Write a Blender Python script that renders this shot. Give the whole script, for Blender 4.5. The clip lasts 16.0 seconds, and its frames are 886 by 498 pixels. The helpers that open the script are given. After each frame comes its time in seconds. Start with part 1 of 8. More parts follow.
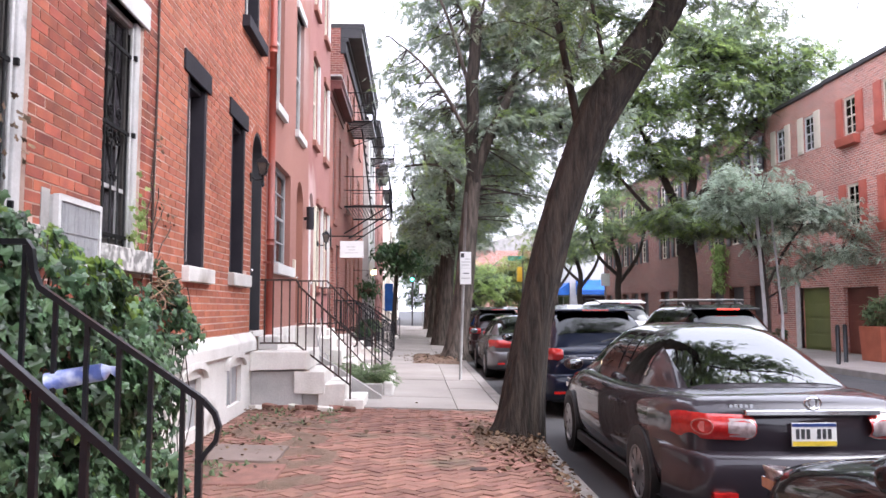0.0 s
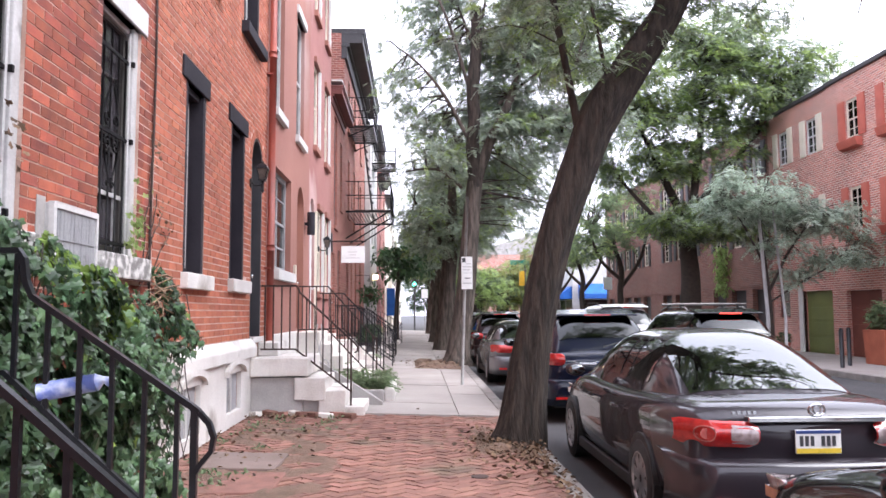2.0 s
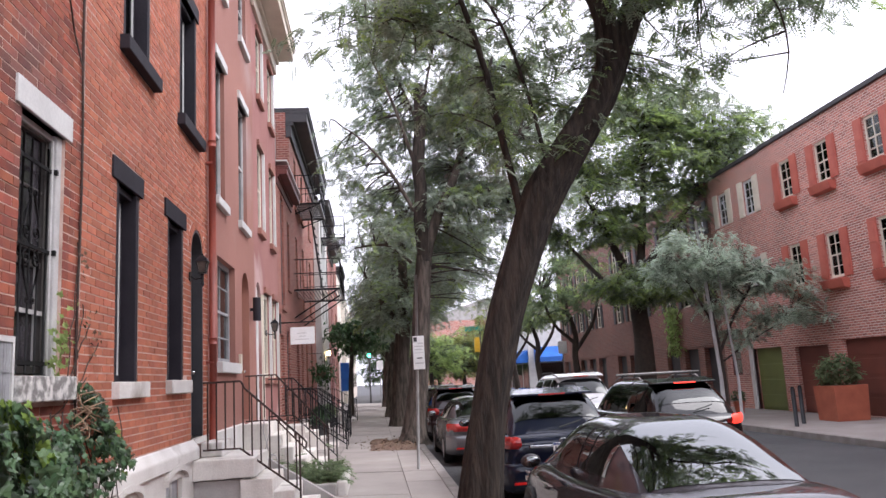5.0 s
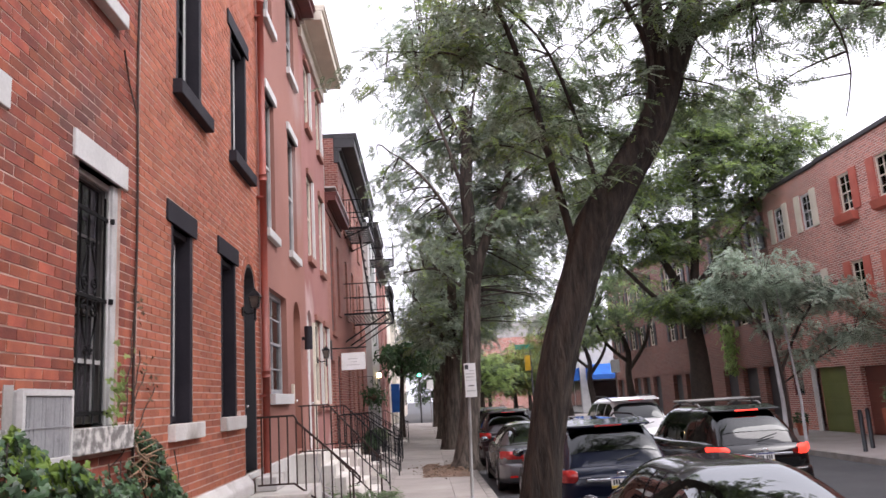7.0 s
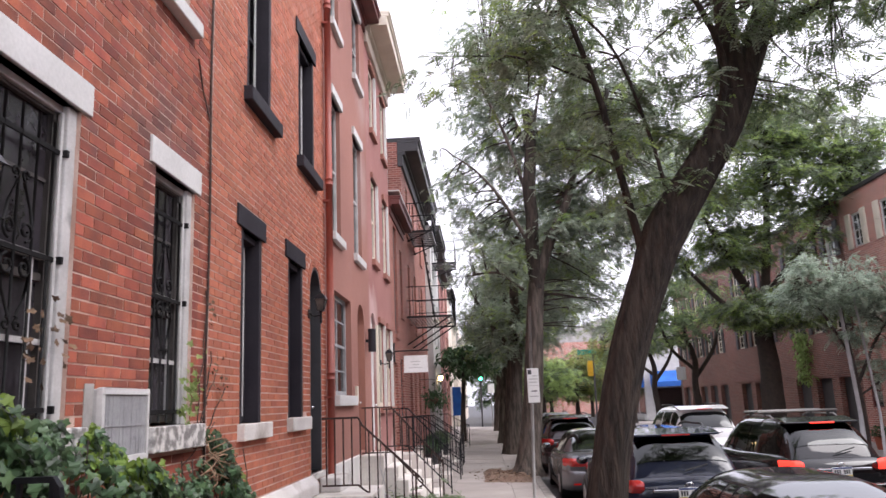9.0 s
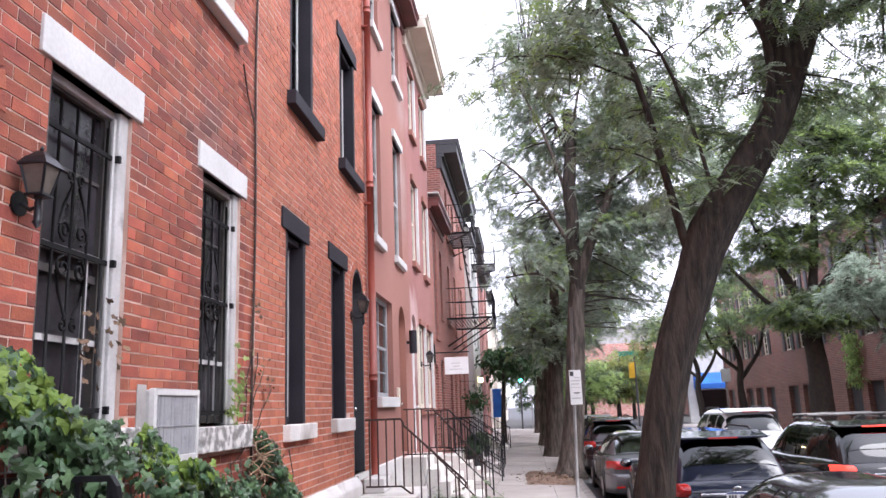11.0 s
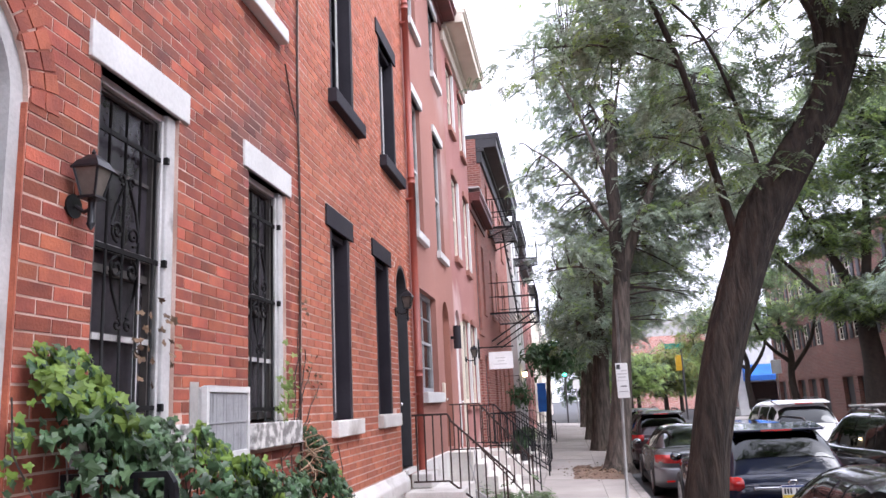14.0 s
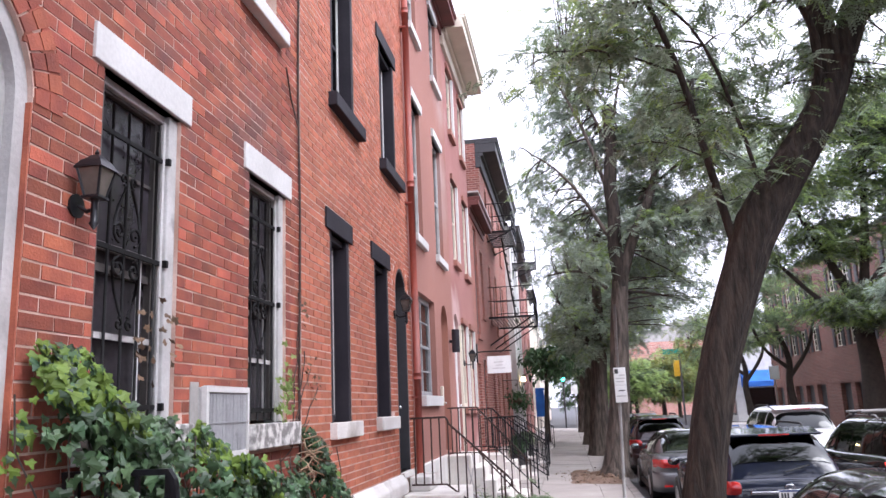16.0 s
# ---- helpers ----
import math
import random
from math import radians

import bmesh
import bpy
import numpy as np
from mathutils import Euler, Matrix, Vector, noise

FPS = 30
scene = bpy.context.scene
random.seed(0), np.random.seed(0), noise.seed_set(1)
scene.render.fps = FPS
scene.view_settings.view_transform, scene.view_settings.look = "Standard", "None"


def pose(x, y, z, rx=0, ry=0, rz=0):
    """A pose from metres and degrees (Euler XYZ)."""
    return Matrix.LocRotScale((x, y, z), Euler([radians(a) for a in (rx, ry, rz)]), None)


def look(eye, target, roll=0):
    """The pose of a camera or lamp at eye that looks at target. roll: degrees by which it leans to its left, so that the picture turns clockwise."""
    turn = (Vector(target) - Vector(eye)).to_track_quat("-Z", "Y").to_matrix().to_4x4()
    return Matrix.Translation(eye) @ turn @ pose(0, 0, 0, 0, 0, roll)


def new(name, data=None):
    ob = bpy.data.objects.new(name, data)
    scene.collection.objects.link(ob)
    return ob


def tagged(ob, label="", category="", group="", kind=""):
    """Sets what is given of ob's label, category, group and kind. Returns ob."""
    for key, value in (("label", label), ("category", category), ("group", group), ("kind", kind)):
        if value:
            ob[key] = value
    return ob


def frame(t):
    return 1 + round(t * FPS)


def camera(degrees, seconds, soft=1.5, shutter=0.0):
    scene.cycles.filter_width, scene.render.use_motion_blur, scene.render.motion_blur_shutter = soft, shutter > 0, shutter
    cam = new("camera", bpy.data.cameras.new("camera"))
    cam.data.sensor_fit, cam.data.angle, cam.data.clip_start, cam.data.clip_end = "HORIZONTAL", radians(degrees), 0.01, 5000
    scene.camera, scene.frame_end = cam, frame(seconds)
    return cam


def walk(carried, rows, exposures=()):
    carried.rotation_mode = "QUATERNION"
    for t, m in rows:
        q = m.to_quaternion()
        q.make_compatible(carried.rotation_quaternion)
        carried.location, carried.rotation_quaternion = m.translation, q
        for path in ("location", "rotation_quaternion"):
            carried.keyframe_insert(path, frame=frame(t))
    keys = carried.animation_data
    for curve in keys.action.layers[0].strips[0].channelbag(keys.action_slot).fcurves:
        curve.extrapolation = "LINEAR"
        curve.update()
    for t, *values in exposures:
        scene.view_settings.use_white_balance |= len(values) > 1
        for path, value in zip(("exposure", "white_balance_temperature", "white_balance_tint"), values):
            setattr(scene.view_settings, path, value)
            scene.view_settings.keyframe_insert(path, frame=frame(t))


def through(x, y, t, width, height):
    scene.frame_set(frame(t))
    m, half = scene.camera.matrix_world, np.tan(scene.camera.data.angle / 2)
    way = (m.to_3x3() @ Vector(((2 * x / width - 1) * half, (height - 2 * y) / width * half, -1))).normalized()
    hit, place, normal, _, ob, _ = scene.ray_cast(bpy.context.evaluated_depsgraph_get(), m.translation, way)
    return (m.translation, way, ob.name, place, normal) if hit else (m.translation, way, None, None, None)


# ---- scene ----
# camera and its walk
cam = camera(60.2, 16.0, soft=1.5, shutter=0.5)
PATH = [
    (0, (-0.017, -0.033, 1.434), (0.057, 1.959, 1.589), -0.06),
    (0.5, (-0.004, -0.014, 1.432), (0.096, 1.980, 1.563), -0.56),
    (1, (0.002, -0.003, 1.442), (0.110, 1.988, 1.589), -0.21),
    (1.5, (0.004, 0.012, 1.456), (0.104, 2.005, 1.594), -0.15),
    (2, (0.007, 0.011, 1.451), (0.075, 2.003, 1.617), -0.28),
    (2.5, (0.008, 0.027, 1.485), (0.035, 2.019, 1.664), -0.02),
    (3, (0.025, 0.057, 1.550), (0.034, 2.044, 1.774), -0.08),
    (3.5, (0.096, 0.040, 1.650), (0.196, 2.007, 2.001), -0.12),
    (4, (0.128, 0.042, 1.685), (0.294, 2.011, 1.996), -0.19),
    (4.2, (0.111, 0.079, 1.683), (0.291, 2.041, 2.022), -1.71),
    (6.3, (0.109, 0.201, 1.902), (0.292, 2.166, 2.221), -4.01),
    (6.5, (0.085, 0.226, 1.921), (0.232, 2.192, 2.255), -3.93),
    (7, (0.087, 0.207, 1.961), (0.158, 2.170, 2.340), -3.57),
    (7.5, (0.080, 0.220, 1.977), (0.123, 2.182, 2.361), -3.59),
    (8, (0.071, 0.223, 1.975), (0.084, 2.182, 2.374), -3.35),
    (8.5, (0.069, 0.217, 1.983), (0.037, 2.177, 2.379), -2.85),
    (9, (0.052, 0.226, 1.982), (-0.037, 2.185, 2.377), -2.33),
    (11.5, (0.002, 0.231, 1.983), (-0.227, 2.176, 2.387), -1.98),
    (12, (-0.006, 0.226, 1.991), (-0.284, 2.165, 2.391), -1.96),
    (12.5, (-0.010, 0.234, 1.969), (-0.309, 2.171, 2.366), -2.60),
    (13, (-0.004, 0.232, 1.971), (-0.322, 2.170, 2.351), -2.63),
    (13.5, (-0.016, 0.250, 1.969), (-0.334, 2.187, 2.351), -2.76),
    (14, (-0.021, 0.249, 1.977), (-0.316, 2.187, 2.373), -2.75),
    (14.5, (-0.010, 0.242, 1.962), (-0.299, 2.178, 2.373), -2.82),
    (15, (-0.013, 0.224, 1.951), (-0.311, 2.159, 2.363), -2.78),
    (15.5, (-0.025, 0.236, 1.947), (-0.329, 2.170, 2.359), -2.81),
    (16, (-0.021, 0.219, 1.954), (-0.312, 2.156, 2.362), -2.49),
]
walk(cam, [(t, look(eye, target, roll)) for t, eye, target, roll in PATH],
     [(0, 1.66, 6150, 15), (3.2, 1.58, 6150, 15), (4.2, 1.26, 6200, 15), (6.4, 0.98, 6500, 16), (9.2, 1.02, 6450, 16), (11.3, 1.46, 6080, 16), (16, 1.41, 6050, 16)])

# ---- light: bright overcast afternoon ----
world = bpy.data.worlds.new("overcast_sky")
scene.world = world
world.use_nodes = True
wn, wl = world.node_tree.nodes, world.node_tree.links
sky = wn.new("ShaderNodeTexSky")
sky.sky_type, sky.sun_disc = 'NISHITA', False
sky.sun_elevation, sky.sun_rotation = radians(52), radians(100)
sky.air_density, sky.dust_density, sky.ozone_density = 1.0, 6.0, 1.0
pale = wn.new("ShaderNodeHueSaturation")
pale.inputs["Saturation"].default_value = 0.10
pale.inputs["Value"].default_value = 1.0
cloud = wn.new("ShaderNodeMix")
cloud.data_type = 'RGBA'
cloud.inputs[0].default_value = 0.65
cloud.inputs[7].default_value = (8.4, 8.5, 9.7, 1)
wl.new(sky.outputs[0], pale.inputs["Color"])
wl.new(pale.outputs[0], cloud.inputs[6])
wl.new(cloud.outputs[2], wn["Background"].inputs["Color"])
wn["Background"].inputs["Strength"].default_value = 0.15
sun = new("sun", bpy.data.lights.new("sun", 'SUN'))
sun.data.energy, sun.data.angle, sun.data.color = 0.85, radians(30), (1.0, 0.98, 0.95)
sun.matrix_world = look((30, -12, 42), (0, 8, 0))

# ---- building helpers ----
BASE = {}
ROAD_Z = -0.17
XW = -2.3


def walk_z(x):
    """Height of the near pavement, which falls from the house walls to the kerb."""
    return max(0.0, (1.35 - x) * 0.03)


def thing(name, loc, label, category, group="", kind=""):
    ob = new(name)
    ob.location = loc
    ob.empty_display_size = 0.2
    BASE[ob] = Matrix.Translation(loc)
    return tagged(ob, label, category, group, kind)


def part(name, bm, material, parent=None, label="", smooth=False, bevel=0.0):
    """Links a bmesh, built in world metres, as one mesh object under a thing or a part."""
    if bevel:
        bmesh.ops.remove_doubles(bm, verts=bm.verts, dist=1e-5)
        edges = [e for e in bm.edges if len(e.link_faces) == 2 and e.calc_face_angle(0) > 0.5]
        bmesh.ops.bevel(bm, geom=edges, offset=bevel, segments=2, affect='EDGES', profile=0.5, clamp_overlap=True)
    me = bpy.data.meshes.new(name)
    bm.to_mesh(me)
    bm.free()
    return part_mesh(name, me, material, parent, label, smooth)


def part_mesh(name, me, material, parent=None, label="", smooth=False):
    if material and not me.materials:
        me.materials.append(material)
    if smooth:
        me.shade_smooth()
    ob = new(name, me)
    if parent is not None:
        ob.parent = parent
        if parent in BASE:
            ob.matrix_parent_inverse = BASE[parent].inverted()
    return tagged(ob, label)


def mesh_of(name, verts, faces, material):
    me = bpy.data.meshes.new(name)
    me.from_pydata([tuple(v) for v in verts], [], faces)
    me.update()
    me.materials.append(material)
    return me


def BM():
    return bmesh.new()


def bx(bm, x0, x1, y0, y1, z0, z1):
    v = [bm.verts.new((x, y, z)) for x in (x0, x1) for y in (y0, y1) for z in (z0, z1)]
    for f in ((0, 1, 3, 2), (4, 6, 7, 5), (0, 4, 5, 1), (2, 3, 7, 6), (0, 2, 6, 4), (1, 5, 7, 3)):
        bm.faces.new([v[i] for i in f])
    return bm


def box(*a):
    lo = [min(a[i], a[i + 1]) for i in (0, 2, 4)]
    hi = [max(a[i], a[i + 1]) for i in (0, 2, 4)]
    return bx(BM(), lo[0], hi[0], lo[1], hi[1], lo[2], hi[2])


def prism(bm, pts, axis, a0, a1):
    """Extrudes a polygon of 2D points along x, y or z between a0 and a1."""
    def put(p, a):
        return {"x": (a, p[0], p[1]), "y": (p[0], a, p[1]), "z": (p[0], p[1], a)}[axis]
    lo = [bm.verts.new(put(p, a0)) for p in pts]
    hi = [bm.verts.new(put(p, a1)) for p in pts]
    n = len(pts)
    bm.faces.new(lo[::-1])
    bm.faces.new(hi)
    for i in range(n):
        bm.faces.new((lo[i], lo[(i + 1) % n], hi[(i + 1) % n], hi[i]))
    bmesh.ops.recalc_face_normals(bm, faces=bm.faces)
    return bm


def tube(bm, pts, radii, n=8, cap=True):
    """A round bar along points; radii is a number or one for each point."""
    pts = [Vector(p) for p in pts]
    if not hasattr(radii, "__len__"):
        radii = [radii] * len(pts)
    radii = [float(r) for r in radii]
    rings = []
    for i, p in enumerate(pts):
        d = (pts[min(i + 1, len(pts) - 1)] - pts[max(i - 1, 0)]).normalized()
        u = d.cross(Vector((0, 0, 1)) if abs(d.z) < 0.9 else Vector((0, 1, 0))).normalized()
        w = d.cross(u)
        rings.append([bm.verts.new(p + radii[i] * (math.cos(a) * u + math.sin(a) * w))
                      for a in (2 * math.pi * k / n for k in range(n))])
    for a, b in zip(rings, rings[1:]):
        for k in range(n):
            bm.faces.new((a[k], a[(k + 1) % n], b[(k + 1) % n], b[k]))
    if cap:
        bm.faces.new(rings[0])
        bm.faces.new(rings[-1][::-1])
    return bm


def disc(bm, c, normal, r, depth, n=20):
    c, d = Vector(c), Vector(normal).normalized()
    return tube(bm, [c, c + d * depth], r, n)


def spiral(bm, c, r, turns, start, sense, plane_x, radius=0.008, n=14):
    pts = []
    for i in range(n + 1):
        t = i / n
        a = start + sense * t * turns * 2 * math.pi
        rr = r * (1 - 0.75 * t)
        pts.append((plane_x, c[0] + rr * math.cos(a), c[1] + rr * math.sin(a)))
    return tube(bm, pts, radius, 5)


# ---- materials ----
def mat(name, c1, c2=None, scale=2.5, fine=40.0, rough=0.75, metal=0.0, bump=0.25, rnd=0.0, coat=0.0, speck=0.18, stain=None,
        contrast=0.5, dist=0.01, spec=0.5, stretch=1.0):
    """A surface with two colours in large patches, fine grain, relief and, with rnd, a shade of its own for each piece."""
    m = bpy.data.materials.new(name)
    m.use_nodes = True
    nt, ln = m.node_tree.nodes, m.node_tree.links
    b = nt["Principled BSDF"]
    b.inputs["Roughness"].default_value, b.inputs["Metallic"].default_value = rough, metal
    b.inputs["Coat Weight"].default_value = coat
    b.inputs["Coat Roughness"].default_value = 0.04
    b.inputs["Specular IOR Level"].default_value = spec
    tc = nt.new("ShaderNodeTexCoord")
    vec = tc.outputs["Object"]
    total = None
    if stretch != 1.0:
        st_ = nt.new("ShaderNodeVectorMath")
        st_.operation = 'MULTIPLY'
        st_.inputs[1].default_value = (1, 1, stretch)
        ln.new(vec, st_.inputs[0])
        vec = st_.outputs[0]
    if rnd:
        info, geo, add = nt.new("ShaderNodeObjectInfo"), nt.new("ShaderNodeNewGeometry"), nt.new("ShaderNodeMath")
        add.operation = 'ADD'
        ln.new(info.outputs["Random"], add.inputs[0])
        ln.new(geo.outputs["Random Per Island"], add.inputs[1])
        fr = nt.new("ShaderNodeMath")
        fr.operation = 'FRACT'
        ln.new(add.outputs[0], fr.inputs[0])
        total = fr.outputs[0]
        shift = nt.new("ShaderNodeVectorMath")
        shift.operation = 'MULTIPLY_ADD'
        shift.inputs[1].default_value = (1, 1, 1)
        cmb = nt.new("ShaderNodeCombineXYZ")
        sc = nt.new("ShaderNodeMath")
        sc.operation = 'MULTIPLY'
        sc.inputs[1].default_value = 37.0
        ln.new(total, sc.inputs[0])
        ln.new(sc.outputs[0], cmb.inputs[0])
        ln.new(sc.outputs[0], cmb.inputs[1])
        ln.new(vec, shift.inputs[0])
        ln.new(cmb.outputs[0], shift.inputs[2])
        vec = shift.outputs[0]
    big, small = nt.new("ShaderNodeTexNoise"), nt.new("ShaderNodeTexNoise")
    big.inputs["Scale"].default_value, big.inputs["Detail"].default_value = scale, 5
    small.inputs["Scale"].default_value, small.inputs["Detail"].default_value = fine, 4
    ln.new(vec, big.inputs["Vector"])
    ln.new(vec, small.inputs["Vector"])
    ramp = nt.new("ShaderNodeMapRange")
    ramp.inputs[1].default_value, ramp.inputs[2].default_value = 0.5 - contrast * 0.35, 0.5 + contrast * 0.35
    ln.new(big.outputs["Fac"], ramp.inputs[0])
    mix = nt.new("ShaderNodeMix")
    mix.data_type = 'RGBA'
    mix.inputs[6].default_value = (*c1, 1)
    mix.inputs[7].default_value = (*(c2 or [c * 0.75 for c in c1]), 1)
    ln.new(ramp.outputs[0], mix.inputs[0])
    col = mix.outputs[2]
    if stain:
        st = nt.new("ShaderNodeTexNoise")
        st.inputs["Scale"].default_value, st.inputs["Detail"].default_value = stain[1], 8
        sr = nt.new("ShaderNodeMapRange")
        sr.inputs[1].default_value, sr.inputs[2].default_value = stain[2], stain[2] + 0.12
        sm = nt.new("ShaderNodeMix")
        sm.data_type = 'RGBA'
        sm.inputs[7].default_value = (*stain[0], 1)
        ln.new(tc.outputs["Object"], st.inputs["Vector"])
        ln.new(st.outputs["Fac"], sr.inputs[0])
        ln.new(sr.outputs[0], sm.inputs[0])
        ln.new(col, sm.inputs[6])
        col = sm.outputs[2]
    hsv = nt.new("ShaderNodeHueSaturation")
    gr = nt.new("ShaderNodeMapRange")
    gr.inputs[3].default_value, gr.inputs[4].default_value = 1 - speck, 1 + speck
    ln.new(small.outputs["Fac"], gr.inputs[0])
    val = gr.outputs[0]
    if rnd:
        rr = nt.new("ShaderNodeMapRange")
        rr.inputs[3].default_value, rr.inputs[4].default_value = 1 - rnd, 1 + rnd * 0.8
        ln.new(total, rr.inputs[0])
        mul = nt.new("ShaderNodeMath")
        mul.operation = 'MULTIPLY'
        ln.new(rr.outputs[0], mul.inputs[0])
        ln.new(val, mul.inputs[1])
        val = mul.outputs[0]
        hr = nt.new("ShaderNodeMath")
        hr.operation = 'MULTIPLY_ADD'
        hr.inputs[1].default_value, hr.inputs[2].default_value = rnd * 0.03, 0.5 - rnd * 0.012
        f2 = nt.new("ShaderNodeMath")
        f2.operation = 'FRACT'
        m7 = nt.new("ShaderNodeMath")
        m7.operation = 'MULTIPLY'
        m7.inputs[1].default_value = 7.31
        ln.new(total, m7.inputs[0])
        ln.new(m7.outputs[0], f2.inputs[0])
        ln.new(f2.outputs[0], hr.inputs[0])
        ln.new(hr.outputs[0], hsv.inputs["Hue"])
    ln.new(val, hsv.inputs["Value"])
    ln.new(col, hsv.inputs["Color"])
    ln.new(hsv.outputs[0], b.inputs["Base Color"])
    if bump:
        bn = nt.new("ShaderNodeBump")
        bn.inputs["Strength"].default_value, bn.inputs["Distance"].default_value = bump, dist
        ln.new(small.outputs["Fac"], bn.inputs["Height"])
        ln.new(bn.outputs[0], b.inputs["Normal"])
    return m


def mat_bricks(name, c1, c2, mortar, course=0.075, length=0.22, joint=0.011):
    """Brickwork for walls that stay far off."""
    m = mat(name, c1, c2, 0.6, 30, 0.85, bump=0.2)
    nt, ln = m.node_tree.nodes, m.node_tree.links
    b = nt["Principled BSDF"]
    br = nt.new("ShaderNodeTexBrick")
    sep, cmb, tc = nt.new("ShaderNodeSeparateXYZ"), nt.new("ShaderNodeCombineXYZ"), nt.new("ShaderNodeTexCoord")
    sm = nt.new("ShaderNodeMath")
    sm.operation = 'ADD'
    ln.new(tc.outputs["Object"], sep.inputs[0])
    ln.new(sep.outputs[0], sm.inputs[0])
    ln.new(sep.outputs[1], sm.inputs[1])
    ln.new(sm.outputs[0], cmb.inputs[0])
    ln.new(sep.outputs[2], cmb.inputs[1])
    ln.new(cmb.outputs[0], br.inputs["Vector"])
    br.inputs["Scale"].default_value = 1.0
    br.inputs["Brick Width"].default_value, br.inputs["Row Height"].default_value = length, course
    br.inputs["Mortar Size"].default_value = joint
    br.inputs["Color1"].default_value, br.inputs["Color2"].default_value = (1.15, 1.1, 1.1, 1), (0.62, 0.6, 0.62, 1)
    br.inputs["Mortar"].default_value = (1, 1, 1, 1)
    old = b.inputs["Base Color"].links[0].from_socket
    mul = nt.new("ShaderNodeMix")
    mul.data_type, mul.blend_type = 'RGBA', 'MULTIPLY'
    mul.inputs[0].default_value = 1.0
    ln.new(old, mul.inputs[6])
    ln.new(br.outputs["Color"], mul.inputs[7])
    mm = nt.new("ShaderNodeMix")
    mm.data_type = 'RGBA'
    mm.inputs[7].default_value = (*mortar, 1)
    ln.new(br.outputs["Fac"], mm.inputs[0])
    ln.new(mul.outputs[2], mm.inputs[6])
    ln.new(mm.outputs[2], b.inputs["Base Color"])
    return m


def mat_glass(name, tint=(0.5, 0.52, 0.52), rough=0.02, ior=1.5, dull=0.0):
    """A thin pane: clear, with a mirror sheen that grows at low angles."""
    m = bpy.data.materials.new(name)
    m.use_nodes = True
    nt, ln = m.node_tree.nodes, m.node_tree.links
    nt.remove(nt["Principled BSDF"])
    tr, gl, mx, fr = (nt.new(k) for k in ("ShaderNodeBsdfTransparent", "ShaderNodeBsdfGlossy", "ShaderNodeMixShader", "ShaderNodeFresnel"))
    tr.inputs[0].default_value = (*tint, 1)
    gl.inputs["Roughness"].default_value = rough
    gl.inputs[0].default_value = (0.95, 0.97, 0.97, 1)
    fr.inputs["IOR"].default_value = ior
    wav = nt.new("ShaderNodeTexNoise")
    wav.inputs["Scale"].default_value = 1.6
    bn = nt.new("ShaderNodeBump")
    bn.inputs["Strength"].default_value, bn.inputs["Distance"].default_value = 0.15, 0.02
    tc = nt.new("ShaderNodeTexCoord")
    ln.new(tc.outputs["Object"], wav.inputs["Vector"])
    ln.new(wav.outputs["Fac"], bn.inputs["Height"])
    ln.new(bn.outputs[0], gl.inputs["Normal"])
    ln.new(fr.outputs[0], mx.inputs[0])
    ln.new(tr.outputs[0], mx.inputs[1])
    ln.new(gl.outputs[0], mx.inputs[2])
    ln.new(mx.outputs[0], nt["Material Output"].inputs[0])
    return m


def mat_leaf(name, c1, c2, rnd=0.35, rough=0.55, through=0.35):
    m = mat(name, c1, c2, 0.5, 25, rough, bump=0, rnd=rnd, contrast=0.8)
    nt, ln = m.node_tree.nodes, m.node_tree.links
    b = nt["Principled BSDF"]
    b.inputs["Specular IOR Level"].default_value = 0.3
    col = b.inputs["Base Color"].links[0].from_socket
    tl, mx = nt.new("ShaderNodeBsdfTranslucent"), nt.new("ShaderNodeMixShader")
    mx.inputs[0].default_value = through
    ln.new(col, tl.inputs[0])
    ln.new(b.outputs[0], mx.inputs[1])
    ln.new(tl.outputs[0], mx.inputs[2])
    ln.new(mx.outputs[0], nt["Material Output"].inputs[0])
    return m


def mat_light(name, color, power):
    m = bpy.data.materials.new(name)
    m.use_nodes = True
    b = m.node_tree.nodes["Principled BSDF"]
    b.inputs["Base Color"].default_value = (*color, 1)
    b.inputs["Emission Color"].default_value = (*color, 1)
    b.inputs["Emission Strength"].default_value = power
    return m


